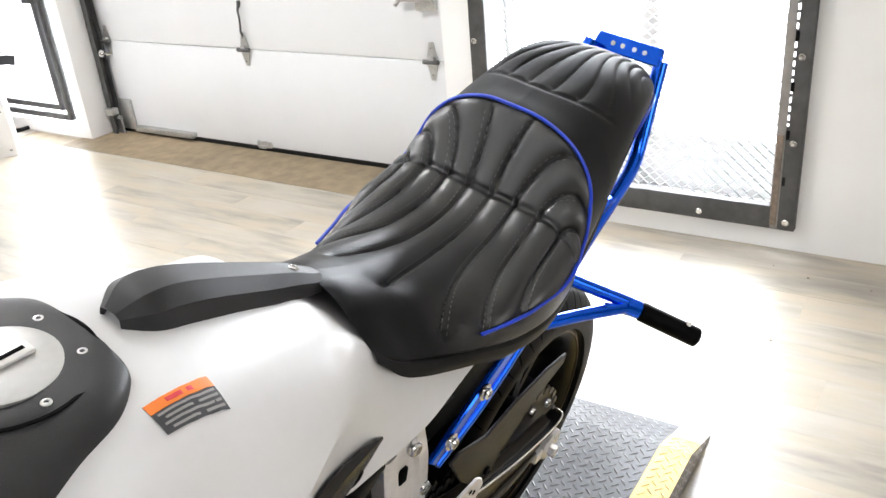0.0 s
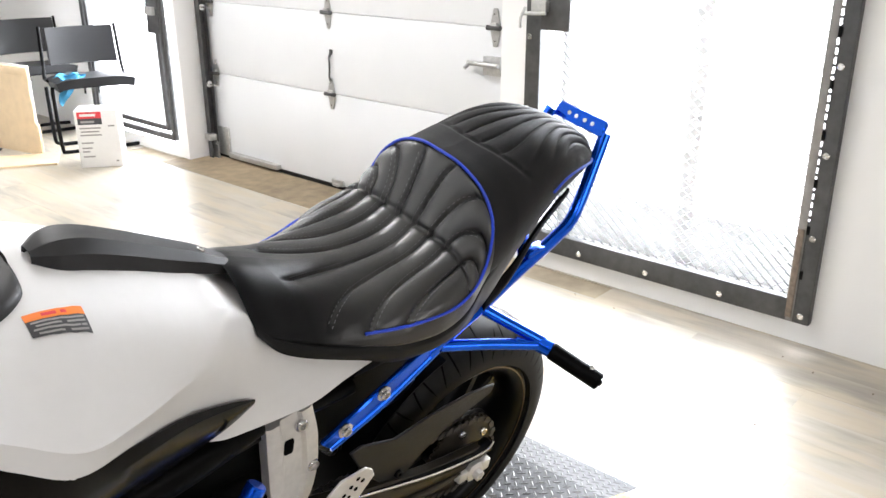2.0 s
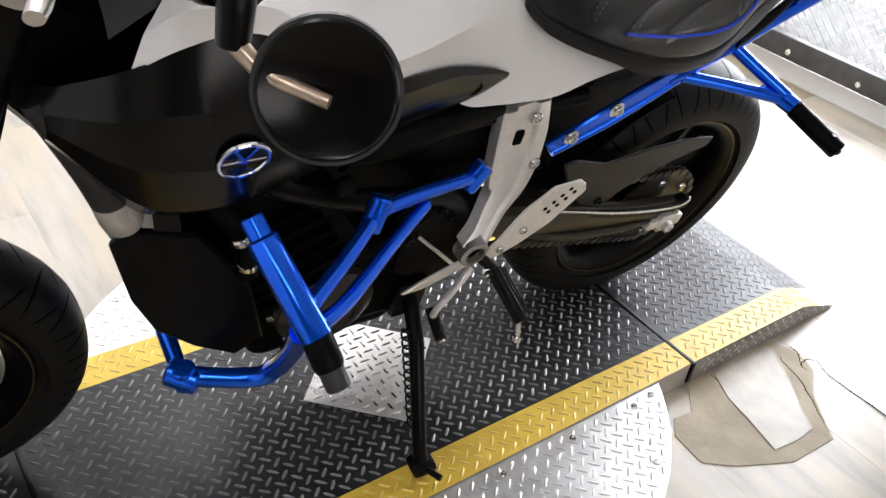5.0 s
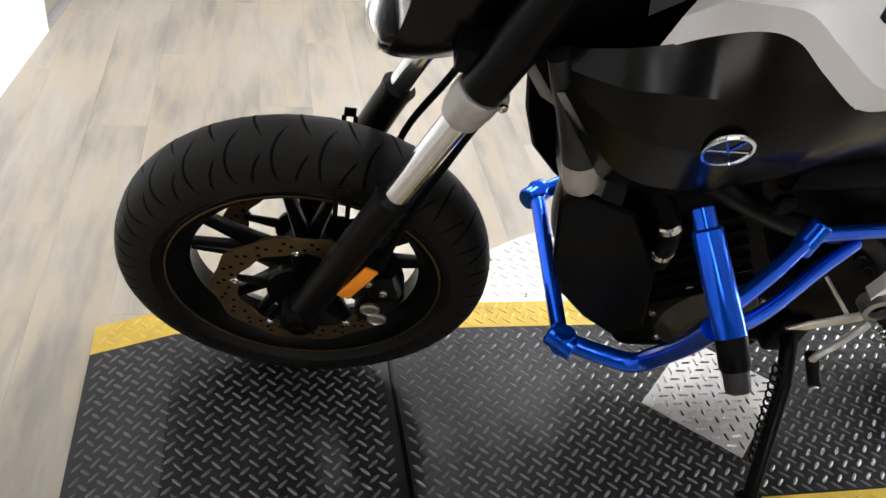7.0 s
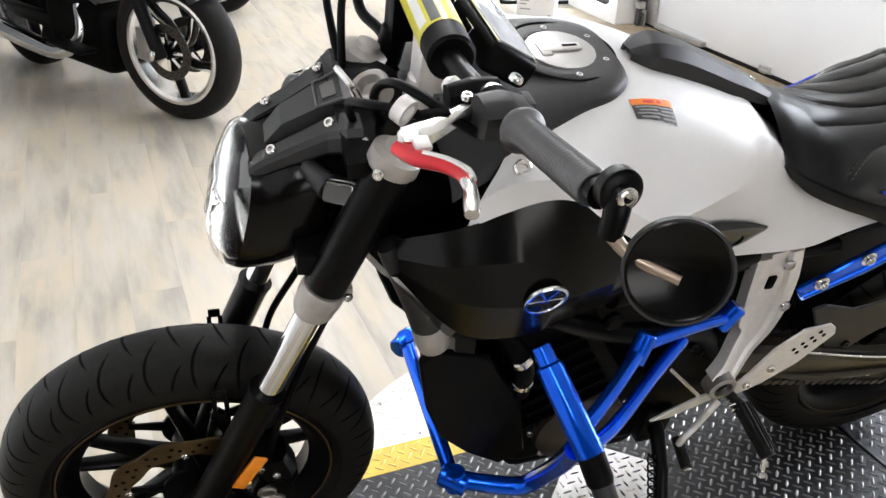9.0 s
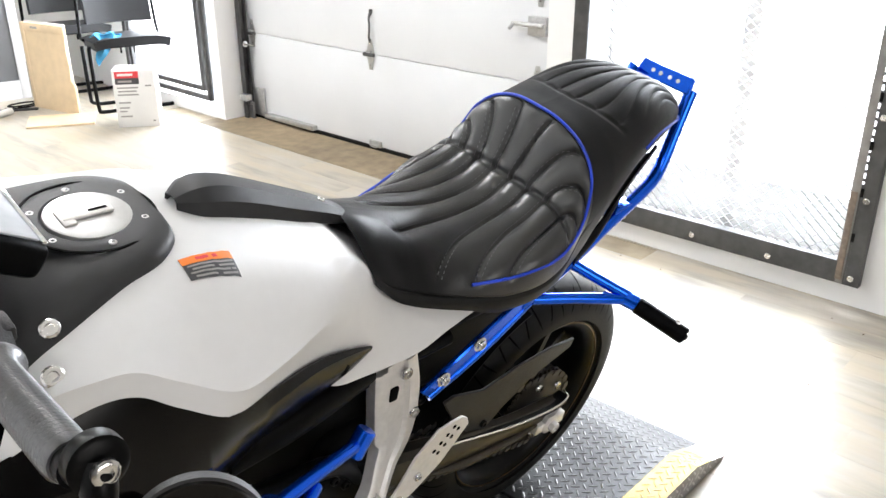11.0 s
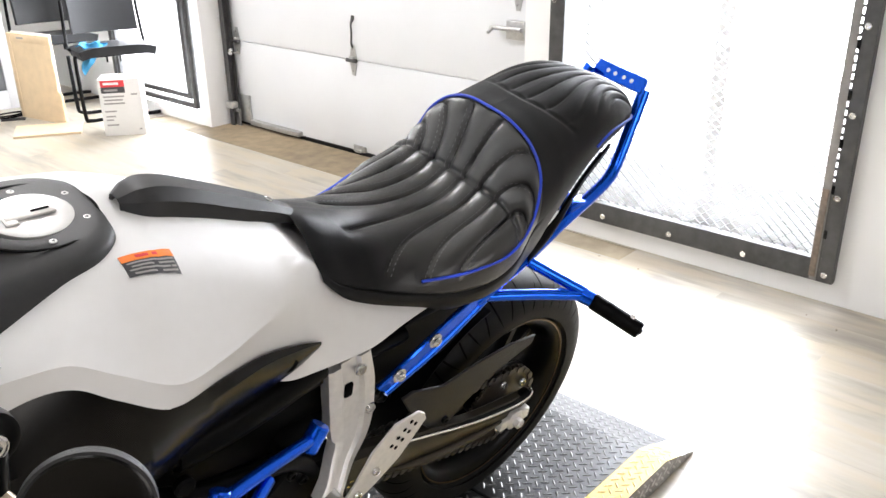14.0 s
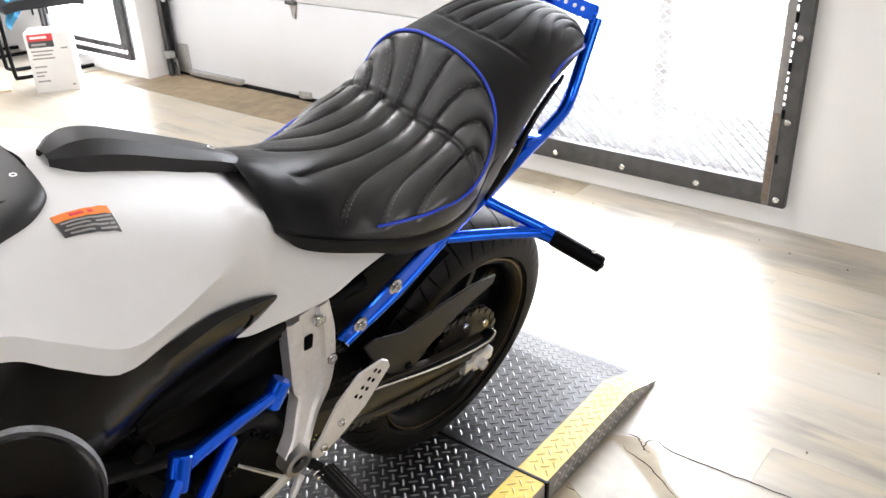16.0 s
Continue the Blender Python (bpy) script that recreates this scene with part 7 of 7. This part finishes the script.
# ------------------------------------------------------------------ round the walls: carton, boards, chairs
def carton():
    c = thing("carton", pose(-0.705, -4.154, FLOOR, 0, 0, -28) @ Matrix.Scale(1.08, 4), "white cardboard carton with a red and black label", "carton")
    h = 0.33
    part("body", box(-0.115, 0.115, -0.085, 0.085, 0, h, 0.003), CARD, c)
    f = lambda x0, x1, z0, z1, k=0.0008: box(x0, x1, 0.085, 0.085 + k, z0, z1)
    part("red_band", f(-0.03, 0.10, 0.285, 0.322), REDLABEL, c, "red printed label band")
    part("black_band", f(-0.03, 0.10, 0.250, 0.285), DARKLABEL, c, "black printed label band")
    part("print_bar", f(0.0, 0.085, 0.297, 0.311, 0.0012), CARD, c)
    part("print_bar", f(0.01, 0.085, 0.260, 0.272, 0.0012), GREYLABEL, c)
    for x0, x1, z in ((-0.02, 0.095, 0.225), (-0.01, 0.09, 0.205), (-0.02, 0.095, 0.185), (0.03, 0.095, 0.140), (0.04, 0.095, 0.110), (0.055, 0.095, 0.090), (0.03, 0.095, 0.060), (-0.095, -0.06, 0.235), (-0.095, -0.08, 0.03)):
        part("print_bar", f(x0, x1, z, z + 0.009), GREYLABEL, c)
    part("tape", box(-0.02, 0.02, -0.085, 0.085, h, h + 0.0006), VINYL, c)
    for z in (0.11, 0.15, 0.19):
        part("print_bar", box(-0.1158, -0.115, -0.05, 0.05, z, z + 0.025), GREYLABEL, c)


carton()


def chair(m):
    """A black sled-base visitor chair of bent steel tube."""
    c = thing("chair", m, "black padded visitor chair on a dark tubular sled frame", "chair", "visitor chairs")
    z = 0.0125
    part("frame", tube([(0.24, 0.05, 0.455), (0.245, 0.045, 0.40), (0.235, 0.0, 0.06), (0.20, -0.02, z), (0.05, -0.03, z), (-0.22, -0.03, z), (-0.315, -0.08, z), (-0.33, -0.15, z), (-0.28, -0.24, z), (-0.10, -0.28, z), (0.12, -0.27, z), (0.225, -0.24, 0.03), (0.245, -0.22, 0.10), (0.25, -0.2, 0.42)], 0.0125, 12, 4), BLACKMETAL, c, "dark bent steel tube frame")
    g = np.array([[(x, y, 0.505 + 0.012 * (y / 0.22) - 0.018 * (2 * x / 0.46) ** 4) for x in np.linspace(-0.24, 0.24, 13)] for y in np.linspace(-0.24, 0.20, 11)])
    part("seat", shell(g, 0.055), FABRIC, c, "black padded seat")
    b = np.array([[(x, -0.20 - 0.05 * k - 0.04 * (2 * x / 0.44) ** 2 * -1, 0.56 + 0.23 * k) for x in np.linspace(-0.215, 0.215, 13)] for k in np.linspace(0, 1, 8)])
    part("backrest", shell(b, 0.03), FABRIC, c, "black padded back rest")
    for s in (1, -1):
        part("back_tube", tube([(s * 0.245, -0.12, 0.47), (s * 0.25, -0.20, 0.48), (s * 0.245, -0.225, 0.56), (s * 0.235, -0.25, 0.80)], 0.011, 10, 4), BLACKMETAL, c)
    part("under_bar", box(-0.20, 0.20, -0.02, 0.02, 0.425, 0.452, 0.004), BLACKMETAL, c)
    part("seat_clip", box(-0.03, -0.02, 0.08, 0.10, 0.40, 0.45, 0.002), BLACKMETAL, c)
    part("seat_clip", box(0.05, 0.06, 0.06, 0.08, 0.40, 0.45, 0.002), BLACKMETAL, c)
    return c


chair(pose(-0.80, -4.50, FLOOR, 0, 0, -8))
chair(pose(-0.66, -5.24, FLOOR, 0, 0, -2))


def cloth():
    """A rag lying over the seat's edge, with folds."""
    g = []
    for i in range(15):
        row = []
        for j in range(19):
            s, q = i / 14, j / 18
            x = -0.76 + 0.15 * q + 0.02 * math.sin(9 * s)
            drop = max(0.0, s - 0.45 - 0.15 * math.sin(5 * q + 0.6))
            y = -3.78 + 0.13 * min(s, 0.75) + 0.012 * math.sin(14 * q + 5 * s)
            z = 0.452 + 0.012 * math.sin(11 * q) * math.sin(7 * s + 1) + 0.014 - 0.26 * drop * (0.35 + 0.65 * q)
            row.append((x, y, z))
        g.append(row)
    ob = part("cloth", shell(np.array(g), 0.002), BLUECLOTH, m=pose(0.045, -0.67, 0))
    tagged(ob, "crumpled blue cloth hanging over the chair seat", "cloth")


cloth()


def wood_panel():
    p = thing("wood_panel", pose(-0.385, -4.83, FLOOR, 0, 0, 110), "tan plywood panel standing upright on the floor", "wood panel")
    out = [(-0.215, 0.0), (0.235, 0.0), (0.237, 0.16), (0.232, 0.20), (0.205, 0.22), (0.213, 0.30), (0.203, 0.42), (0.215, 0.50), (0.215, 0.565), (-0.215, 0.565)]
    part("board", plate(out, (0, 0, 0), (1, 0, 0), (0, 0, 1), 0.018, 0.001), PLYWOOD, p)
    part("edge_strip", box(-0.228, -0.195, -0.012, 0.012, 0.0, 0.57, 0.002), PLYWOOD, p, "paler edge strip")
    part("top_strip", box(-0.195, 0.212, -0.012, 0.012, 0.515, 0.57, 0.002), PLYWOOD, p)
    part("print_bar", box(-0.12, -0.05, -0.0128, -0.012, 0.537, 0.549), GREYLABEL, p)
    part("backing", box(-0.21, 0.20, 0.011, 0.02, 0.0, 0.58, 0.001), CARD, p, "white backing board")


wood_panel()
tagged(part("floor_board", plate([(-0.20, -0.15), (0.21, -0.14), (0.19, 0.15), (-0.21, 0.15)], (0, 0, 0), (1, 0, 0), (0, 1, 0), 0.014, 0.001), PLYWOOD, m=pose(-0.32, -4.52, FLOOR + 0.0075, 0, 0, -22)), "offcut of pale board lying flat on the floor", "board")
tagged(part("black_strip", box(-0.22, 0.22, -0.03, 0.03, 0.0, 0.006, 0.001), FABRIC, m=pose(-0.09, -5.04, FLOOR, 0, 0, -22)), "thin black strip lying on the floor", "strip")
tagged(part("cable_coil", tube([(0.13 * math.cos(a) * (1 - 0.03 * a), 0.06 * math.sin(a), 0.006 + 0.002 * a) for a in np.linspace(0, 9, 40)], 0.006, 8), BLACK, m=pose(-0.24, -5.09, FLOOR, 0, 0, 10)), "loose coil of black cable on the floor", "cable")
tagged(part("paper_roll", rod((-0.06, 0, 0.022), (0.06, 0, 0.022), 0.022, 16), CARD, m=pose(-0.07, -4.89, FLOOR, 0, 0, 35)), "small white paper roll on the floor", "paper roll")
tagged(part("cardboard_scrap", plate([(-0.16, -0.05), (0.15, -0.06), (0.16, 0.05), (-0.12, 0.06)], (0, 0, 0), (1, 0, 0), (0, 1, 0), 0.008, 0.001), PLYWOOD, m=pose(0.08, -4.95, FLOOR + 0.0045, 0, 0, -30)), "brown cardboard scrap lying on the floor", "cardboard")

# white cabinet with a dark glazed front, past the chairs
cab = thing("white_cabinet", pose(-0.13, -5.43, FLOOR), "tall white cabinet with a dark glazed front", "cabinet")
part("body", box(-0.23, 0.23, -0.10, 0.06, 0, 1.9, 0.004), DOORPAINT, cab)
part("pane", box(-0.17, 0.17, 0.06, 0.064, 0.13, 1.8), GREYWALL, cab, "dark glass pane")
for x in (-0.23, 0.17):
    part("stile", box(x, x + 0.06, 0.06, 0.082, 0.0, 1.9, 0.002), DOORPAINT, cab)
part("bottom_rail", box(-0.17, 0.17, 0.06, 0.082, 0.0, 0.13, 0.002), DOORPAINT, cab)

# ------------------------------------------------------------------ worn floor beside the lift
def flake(name, outline, z, t, mt, label, cat, kind=""):
    cx = sum(p[0] for p in outline) / len(outline)
    cy = sum(p[1] for p in outline) / len(outline)
    ob = part(name, plate([(x - cx, y - cy) for x, y in outline], (0, 0, 0), (1, 0, 0), (0, 1, 0), t, 0), mt, m=pose(cx, cy, z), smooth=False)
    return tagged(ob, label, cat, kind=kind)


flake("bare_patch", [(0.02, 0.36), (-0.028, 0.358), (-0.09, 0.27), (-0.16, 0.215), (-0.37, 0.245), (-0.405, 0.30), (-0.395, 0.36), (-0.33, 0.42), (-0.27, 0.53), (-0.14, 0.545), (-0.02, 0.51), (0.045, 0.475), (0.05, 0.40)], FLOOR + 0.0014, 0.0016, ADHESIVE, "bare worn patch in the vinyl floor", "floor patch", "structure")
flake("torn_vinyl", [(-0.148, 0.223), (-0.16, 0.272), (-0.134, 0.352), (-0.131, 0.426), (-0.124, 0.507), (-0.19, 0.505), (-0.246, 0.493), (-0.268, 0.44), (-0.296, 0.391), (-0.33, 0.32), (-0.351, 0.262), (-0.25, 0.235)], FLOOR + 0.0034, 0.002, VINYL, "torn piece of vinyl flooring beside the lift", "vinyl piece")

CRACKS = [[(-0.405, 0.276), (-0.398, 0.305), (-0.376, 0.339)], [(-0.427, 0.335), (-0.418, 0.397), (-0.44, 0.52), (-0.462, 0.642), (-0.49, 0.80)], [(-0.427, 0.335), (-0.402, 0.322), (-0.380, 0.334), (-0.376, 0.352)],
          [(-0.352, 0.293), (-0.325, 0.40), (-0.286, 0.492)], [(-0.262, 0.371), (-0.268, 0.395), (-0.272, 0.421)], [(-0.15, 0.28), (-0.15, 0.34), (-0.16, 0.42)]]
for pts in CRACKS:
    p = spline([(x, y, FLOOR + 0.0022) for x, y in pts], 6)
    p[1:-1, :2] += np.random.default_rng(len(pts)).normal(0, 0.0018, (len(p) - 2, 2))
    w = 0.0012 * np.sin(np.linspace(0.35, 2.9, len(p)))
    tagged(part("floor_crack", tube([tuple(q) for q in p], list(w), 6), GROOVE), "dark torn edge in the vinyl floor", "crack", kind="structure")

chips = []
for k in range(14):
    u, v = random.uniform(-1.62, -1.35), random.uniform(-0.9, 0.9)
    if k > 9:
        u, v = random.uniform(-1.2, -0.4), random.uniform(-0.1, 0.9)
    r = random.uniform(0.002, 0.005)
    ring = [(r * random.uniform(0.5, 1.2) * math.cos(a), r * random.uniform(0.5, 1.2) * math.sin(a)) for a in np.linspace(0, 6.28, 6, endpoint=False)]
    chips.append(moved(plate(ring, (0, 0, 0), (1, 0, 0), (0, 1, 0), 0.003, 0), ROOM @ pose(u, v, FLOOR + 0.003)))
tagged(part("floor_debris", join(*chips), RUST, smooth=False), "small brown chips scattered on the floor", "debris", kind="stuff")



# ------------------------------------------------------------------ black cruisers
def cruiser(m, label):
    """A parked cruiser: x ahead from the rear wheel's foot."""
    c = thing("cruiser_motorcycle", m, label, "motorcycle", "parked cruisers")
    R, wb = 0.295, 1.16

    def wheel(name, x, w, turn):
        o = (0, 0, R)
        wh = part(name, lathe([(-0.45 * w, 0.212), (-0.45 * w, 0.224), (-0.3 * w, 0.218), (0.3 * w, 0.218), (0.45 * w, 0.224), (0.45 * w, 0.212), (0.40 * w, 0.196), (-0.40 * w, 0.196), (-0.45 * w, 0.212)], o, (0, 1, 0), 72), STEEL, c, "polished alloy rim")
        wh.matrix_basis = pose(x, 0, 0, 0, 0, turn)
        part("tyre", tyre_geo(o, R, w, 0.222, 72), RUBBER, wh, "black road tyre")
        for k in range(5):
            a = 2 * math.pi * k / 5 + 0.35
            part("spoke", spoke_geo(o, a, 0.03, 0.20, 0.022, 0.034, 0.05, 0.040, 0.62), BLACKMETAL, wh)
            for s in (1, -1):
                part("spoke_edge", moved(spoke_geo(o, a - 0.05, 0.05, 0.202, 0.008, 0.013, 0.004, 0.004, 0.62), Matrix.Translation((0, s * 0.0245, 0))), STEEL, wh)
        part("hub", lathe([(-0.06, 0.02), (-0.06, 0.034), (0.06, 0.034), (0.06, 0.02)], o, (0, 1, 0), 24), BLACKMETAL, wh)
        for s in ((1, -1) if x > 0.5 else (1,)):
            d = part("brake_disc", lathe([(-0.0025, 0.078), (0.0025, 0.078), (0.0025, 0.115), (-0.0025, 0.115), (-0.0025, 0.078)], (0, s * 0.066, R), (0, 1, 0), 56), SWING, wh, "drilled steel brake disc")
            for k in range(8):
                part("disc_spoke", spoke_geo((0, s * 0.066, R), 2 * math.pi * k / 8, 0.03, 0.09, 0.016, 0.010, 0.004, 0.004), STEEL, d)
            t = part("disc_hole", disc_holes(o, s * 0.066, 0.005, ((0.087, 0.0), (0.097, 0.5), (0.107, 0.25)), 18), GROOVE, d)
            t["kind"] = "stuff"
        return wh

    wheel("front_wheel", wb, 0.11, 14)
    wheel("rear_wheel", 0.0, 0.15, 0)
    for s in (1, -1):
        lo = part("fork_leg", rod((wb + 0.02, s * 0.10, R - 0.02), (wb - 0.15, s * 0.10, 0.62), 0.029, 18), BLACKMETAL, c, "black lower fork leg")
        part("stanchion", rod((wb - 0.145, s * 0.10, 0.61), (wb - 0.27, s * 0.10, 0.92), 0.0205, 16), CHROME, lo)
        part("axle_nut", lathe([(0, 0.022), (0.01, 0.022), (0.016, 0.012), (0.016, 0.001)], (wb, s * 0.122, R), (0, s, 0), 16), CHROME, lo)
        part("caliper", box(wb - 0.135, wb - 0.055, s * 0.085 - 0.022, s * 0.085 + 0.022, R - 0.05, R + 0.09, 0.014), GREYMETAL, c, "grey brake caliper")
        part("exhaust_pipe", tube([(0.62, s * 0.10, 0.40), (0.66, s * 0.14, 0.28), (0.52, s * 0.17, 0.19), (0.25, s * 0.18, 0.20), (-0.18, s * 0.18, 0.24)], [0.024, 0.024, 0.03, 0.042, 0.045], 18, 6), CHROME if s < 0 else BLACKMETAL, c, "exhaust pipe")
        part("floor_board", box(0.55, 0.82, s * 0.2 - 0.045, s * 0.2 + 0.045, 0.245, 0.262, 0.006), BLACKMETAL, c)
        part("saddle_bag", box(-0.16, 0.22, s * 0.2 - 0.07, s * 0.2 + 0.07, 0.42, 0.66, 0.035, 3), BLACK, c, "black hard side case")
    fg = np.array([[(wb + 0.318 * math.cos(a), y, R + 0.318 * math.sin(a) - 3.2 * y * y) for y in np.linspace(-0.075, 0.075, 9)] for a in np.linspace(radians(48), radians(172), 26)])
    f = part("front_fender", shell(fg, 0.004), GLOSSBLACK, c, "gloss black front fender")
    part("fender_trim", tube([(wb + 0.320 * math.cos(a), 0.0, R + 0.322 * math.sin(a)) for a in np.linspace(radians(48), radians(90), 10)], 0.0028, 8), CHROME, f)
    rg = np.array([[(0.34 * math.cos(a), y, R + 0.34 * math.sin(a) - 2.4 * y * y) for y in np.linspace(-0.10, 0.10, 9)] for a in np.linspace(radians(20), radians(185), 26)])
    part("rear_fender", shell(rg, 0.005), GLOSSBLACK, c, "gloss black rear fender")
    part("crankcase", box(0.36, 0.84, -0.13, 0.13, 0.13, 0.42, 0.05, 3), ENGINE, c)
    for x, tilt in ((0.52, -22), (0.68, 22)):
        cy = part("cylinder", box(-0.065, 0.065, -0.07, 0.07, 0.0, 0.25, 0.02), ENGINE, c, "finned black cylinder")
        cy.matrix_basis = pose(x, 0, 0.40, 0, tilt * 0.8, 0)
        for k in range(8):
            part("cooling_fin", box(-0.085, 0.085, -0.09, 0.09, 0.03 + 0.026 * k, 0.036 + 0.026 * k, 0.002), GREYMETAL, cy)
    part("air_cleaner", lathe([(0, 0.085), (0.03, 0.085), (0.045, 0.06), (0.045, 0.001)], (0.60, 0.12, 0.56), (0, 1, 0), 32), CHROME, c)
    tg = [[(x, 0, zt), (x, 0.6 * w, zt - 0.012), (x, w, zt - 0.07), (x, 0.8 * w, zt - 0.15)] for x, w, zt in ((0.34, 0.05, 0.72), (0.42, 0.10, 0.765), (0.58, 0.145, 0.82), (0.76, 0.14, 0.84), (0.86, 0.09, 0.82))]
    part("fuel_tank", shell(skin(tg, 5, 4), 0.006), GLOSSBLACK, c, "gloss black fuel tank")
    sg = [[(x, 0, zt), (x, 0.6 * w, zt - 0.006), (x, w, zt - 0.04), (x, 0.9 * w, zt - 0.09)] for x, w, zt in ((-0.14, 0.10, 0.76), (0.0, 0.13, 0.74), (0.14, 0.16, 0.69), (0.28, 0.15, 0.67), (0.38, 0.07, 0.71))]
    part("seat", shell(skin(sg, 5, 4), 0.01), LEATHER, c, "black leather saddle")
    part("frame_tube", tube([(0.86, 0.0, 0.80), (0.93, 0, 0.66), (0.90, 0, 0.30), (0.78, 0, 0.14), (0.36, 0, 0.13)], 0.022, 14, 5), BLACKMETAL, c)
    part("swing_arm", box(0.0, 0.42, -0.13, -0.09, 0.26, 0.33, 0.012), BLACKMETAL, c)
    part("headlamp", lathe([(-0.10, 0.03), (-0.08, 0.07), (0.0, 0.09), (0.02, 0.088), (0.03, 0.06), (0.034, 0.001)], (wb - 0.20, 0, 0.86), (1, 0, 0), 32), CHROME, c, "round chrome headlamp")
    part("handlebar", tube([(0.62, -0.40, 1.02), (0.74, -0.30, 1.06), (0.86, -0.10, 0.98), (0.86, 0.10, 0.98), (0.74, 0.30, 1.06), (0.62, 0.40, 1.02)], 0.0125, 12, 5), CHROME, c)
    part("side_stand", tube([(0.56, 0.11, 0.18), (0.58, 0.20, 0.09), (0.59, 0.27, 0.012)], 0.011, 10, 3), BLACKMETAL, c)
    return c


HEAD = 128.0
for (x, y), lb in (((1.518, -2.555), "black cruiser motorcycle with polished five-spoke wheels, parked"), ((1.357, -4.536), "black cruiser motorcycle parked behind another cruiser")):
    d = (math.cos(radians(HEAD)), math.sin(radians(HEAD)))
    cruiser(pose(x - 1.235 * d[0], y - 1.235 * d[1], FLOOR, 0, 0, HEAD) @ Matrix.Scale(1.065, 4), lb)

# ------------------------------------------------------------------ floor planks
PW, PL = 0.152, 1.22
shape = {}
for i in range(-13, 32):
    shift = ((i * 0.37) % 1.0) * PL
    for j in range(-7, 4):
        u0, v0 = i * PW + 0.1, j * PL + shift
        u1, v1 = u0 + PW, v0 + PL
        if u1 < WALL_U or u0 > 4.6 or v1 < -7.0 or v0 > 4.2 or u0 > 2.6 and v0 > -1.0:
            continue
        a, b, c, d = max(u0, WALL_U), min(u1, 4.6), max(v0, -7.0), min(v1, 4.2)
        if a < -1.585 and c < -1.155 and d > -3.75 and b > -2.1:
            if b < -1.585:
                if c < -3.75:
                    d = min(d, -3.75)
                elif d > -1.155:
                    c = max(c, -1.155)
                else:
                    continue
            else:
                a = -1.585
        key = (round(b - a, 3), round(d - c, 3))
        if key not in shape:
            shape[key] = mesh_of("plank", *box(0.0002, key[0] - 0.0002, 0.0002, key[1] - 0.0002, -0.004, 0.0), OAK, False)
        ob = part("plank", shape[key], OAK, floor)
        ob.matrix_basis = pose(a, c, FLOOR + random.uniform(-0.0002, 0.0002))
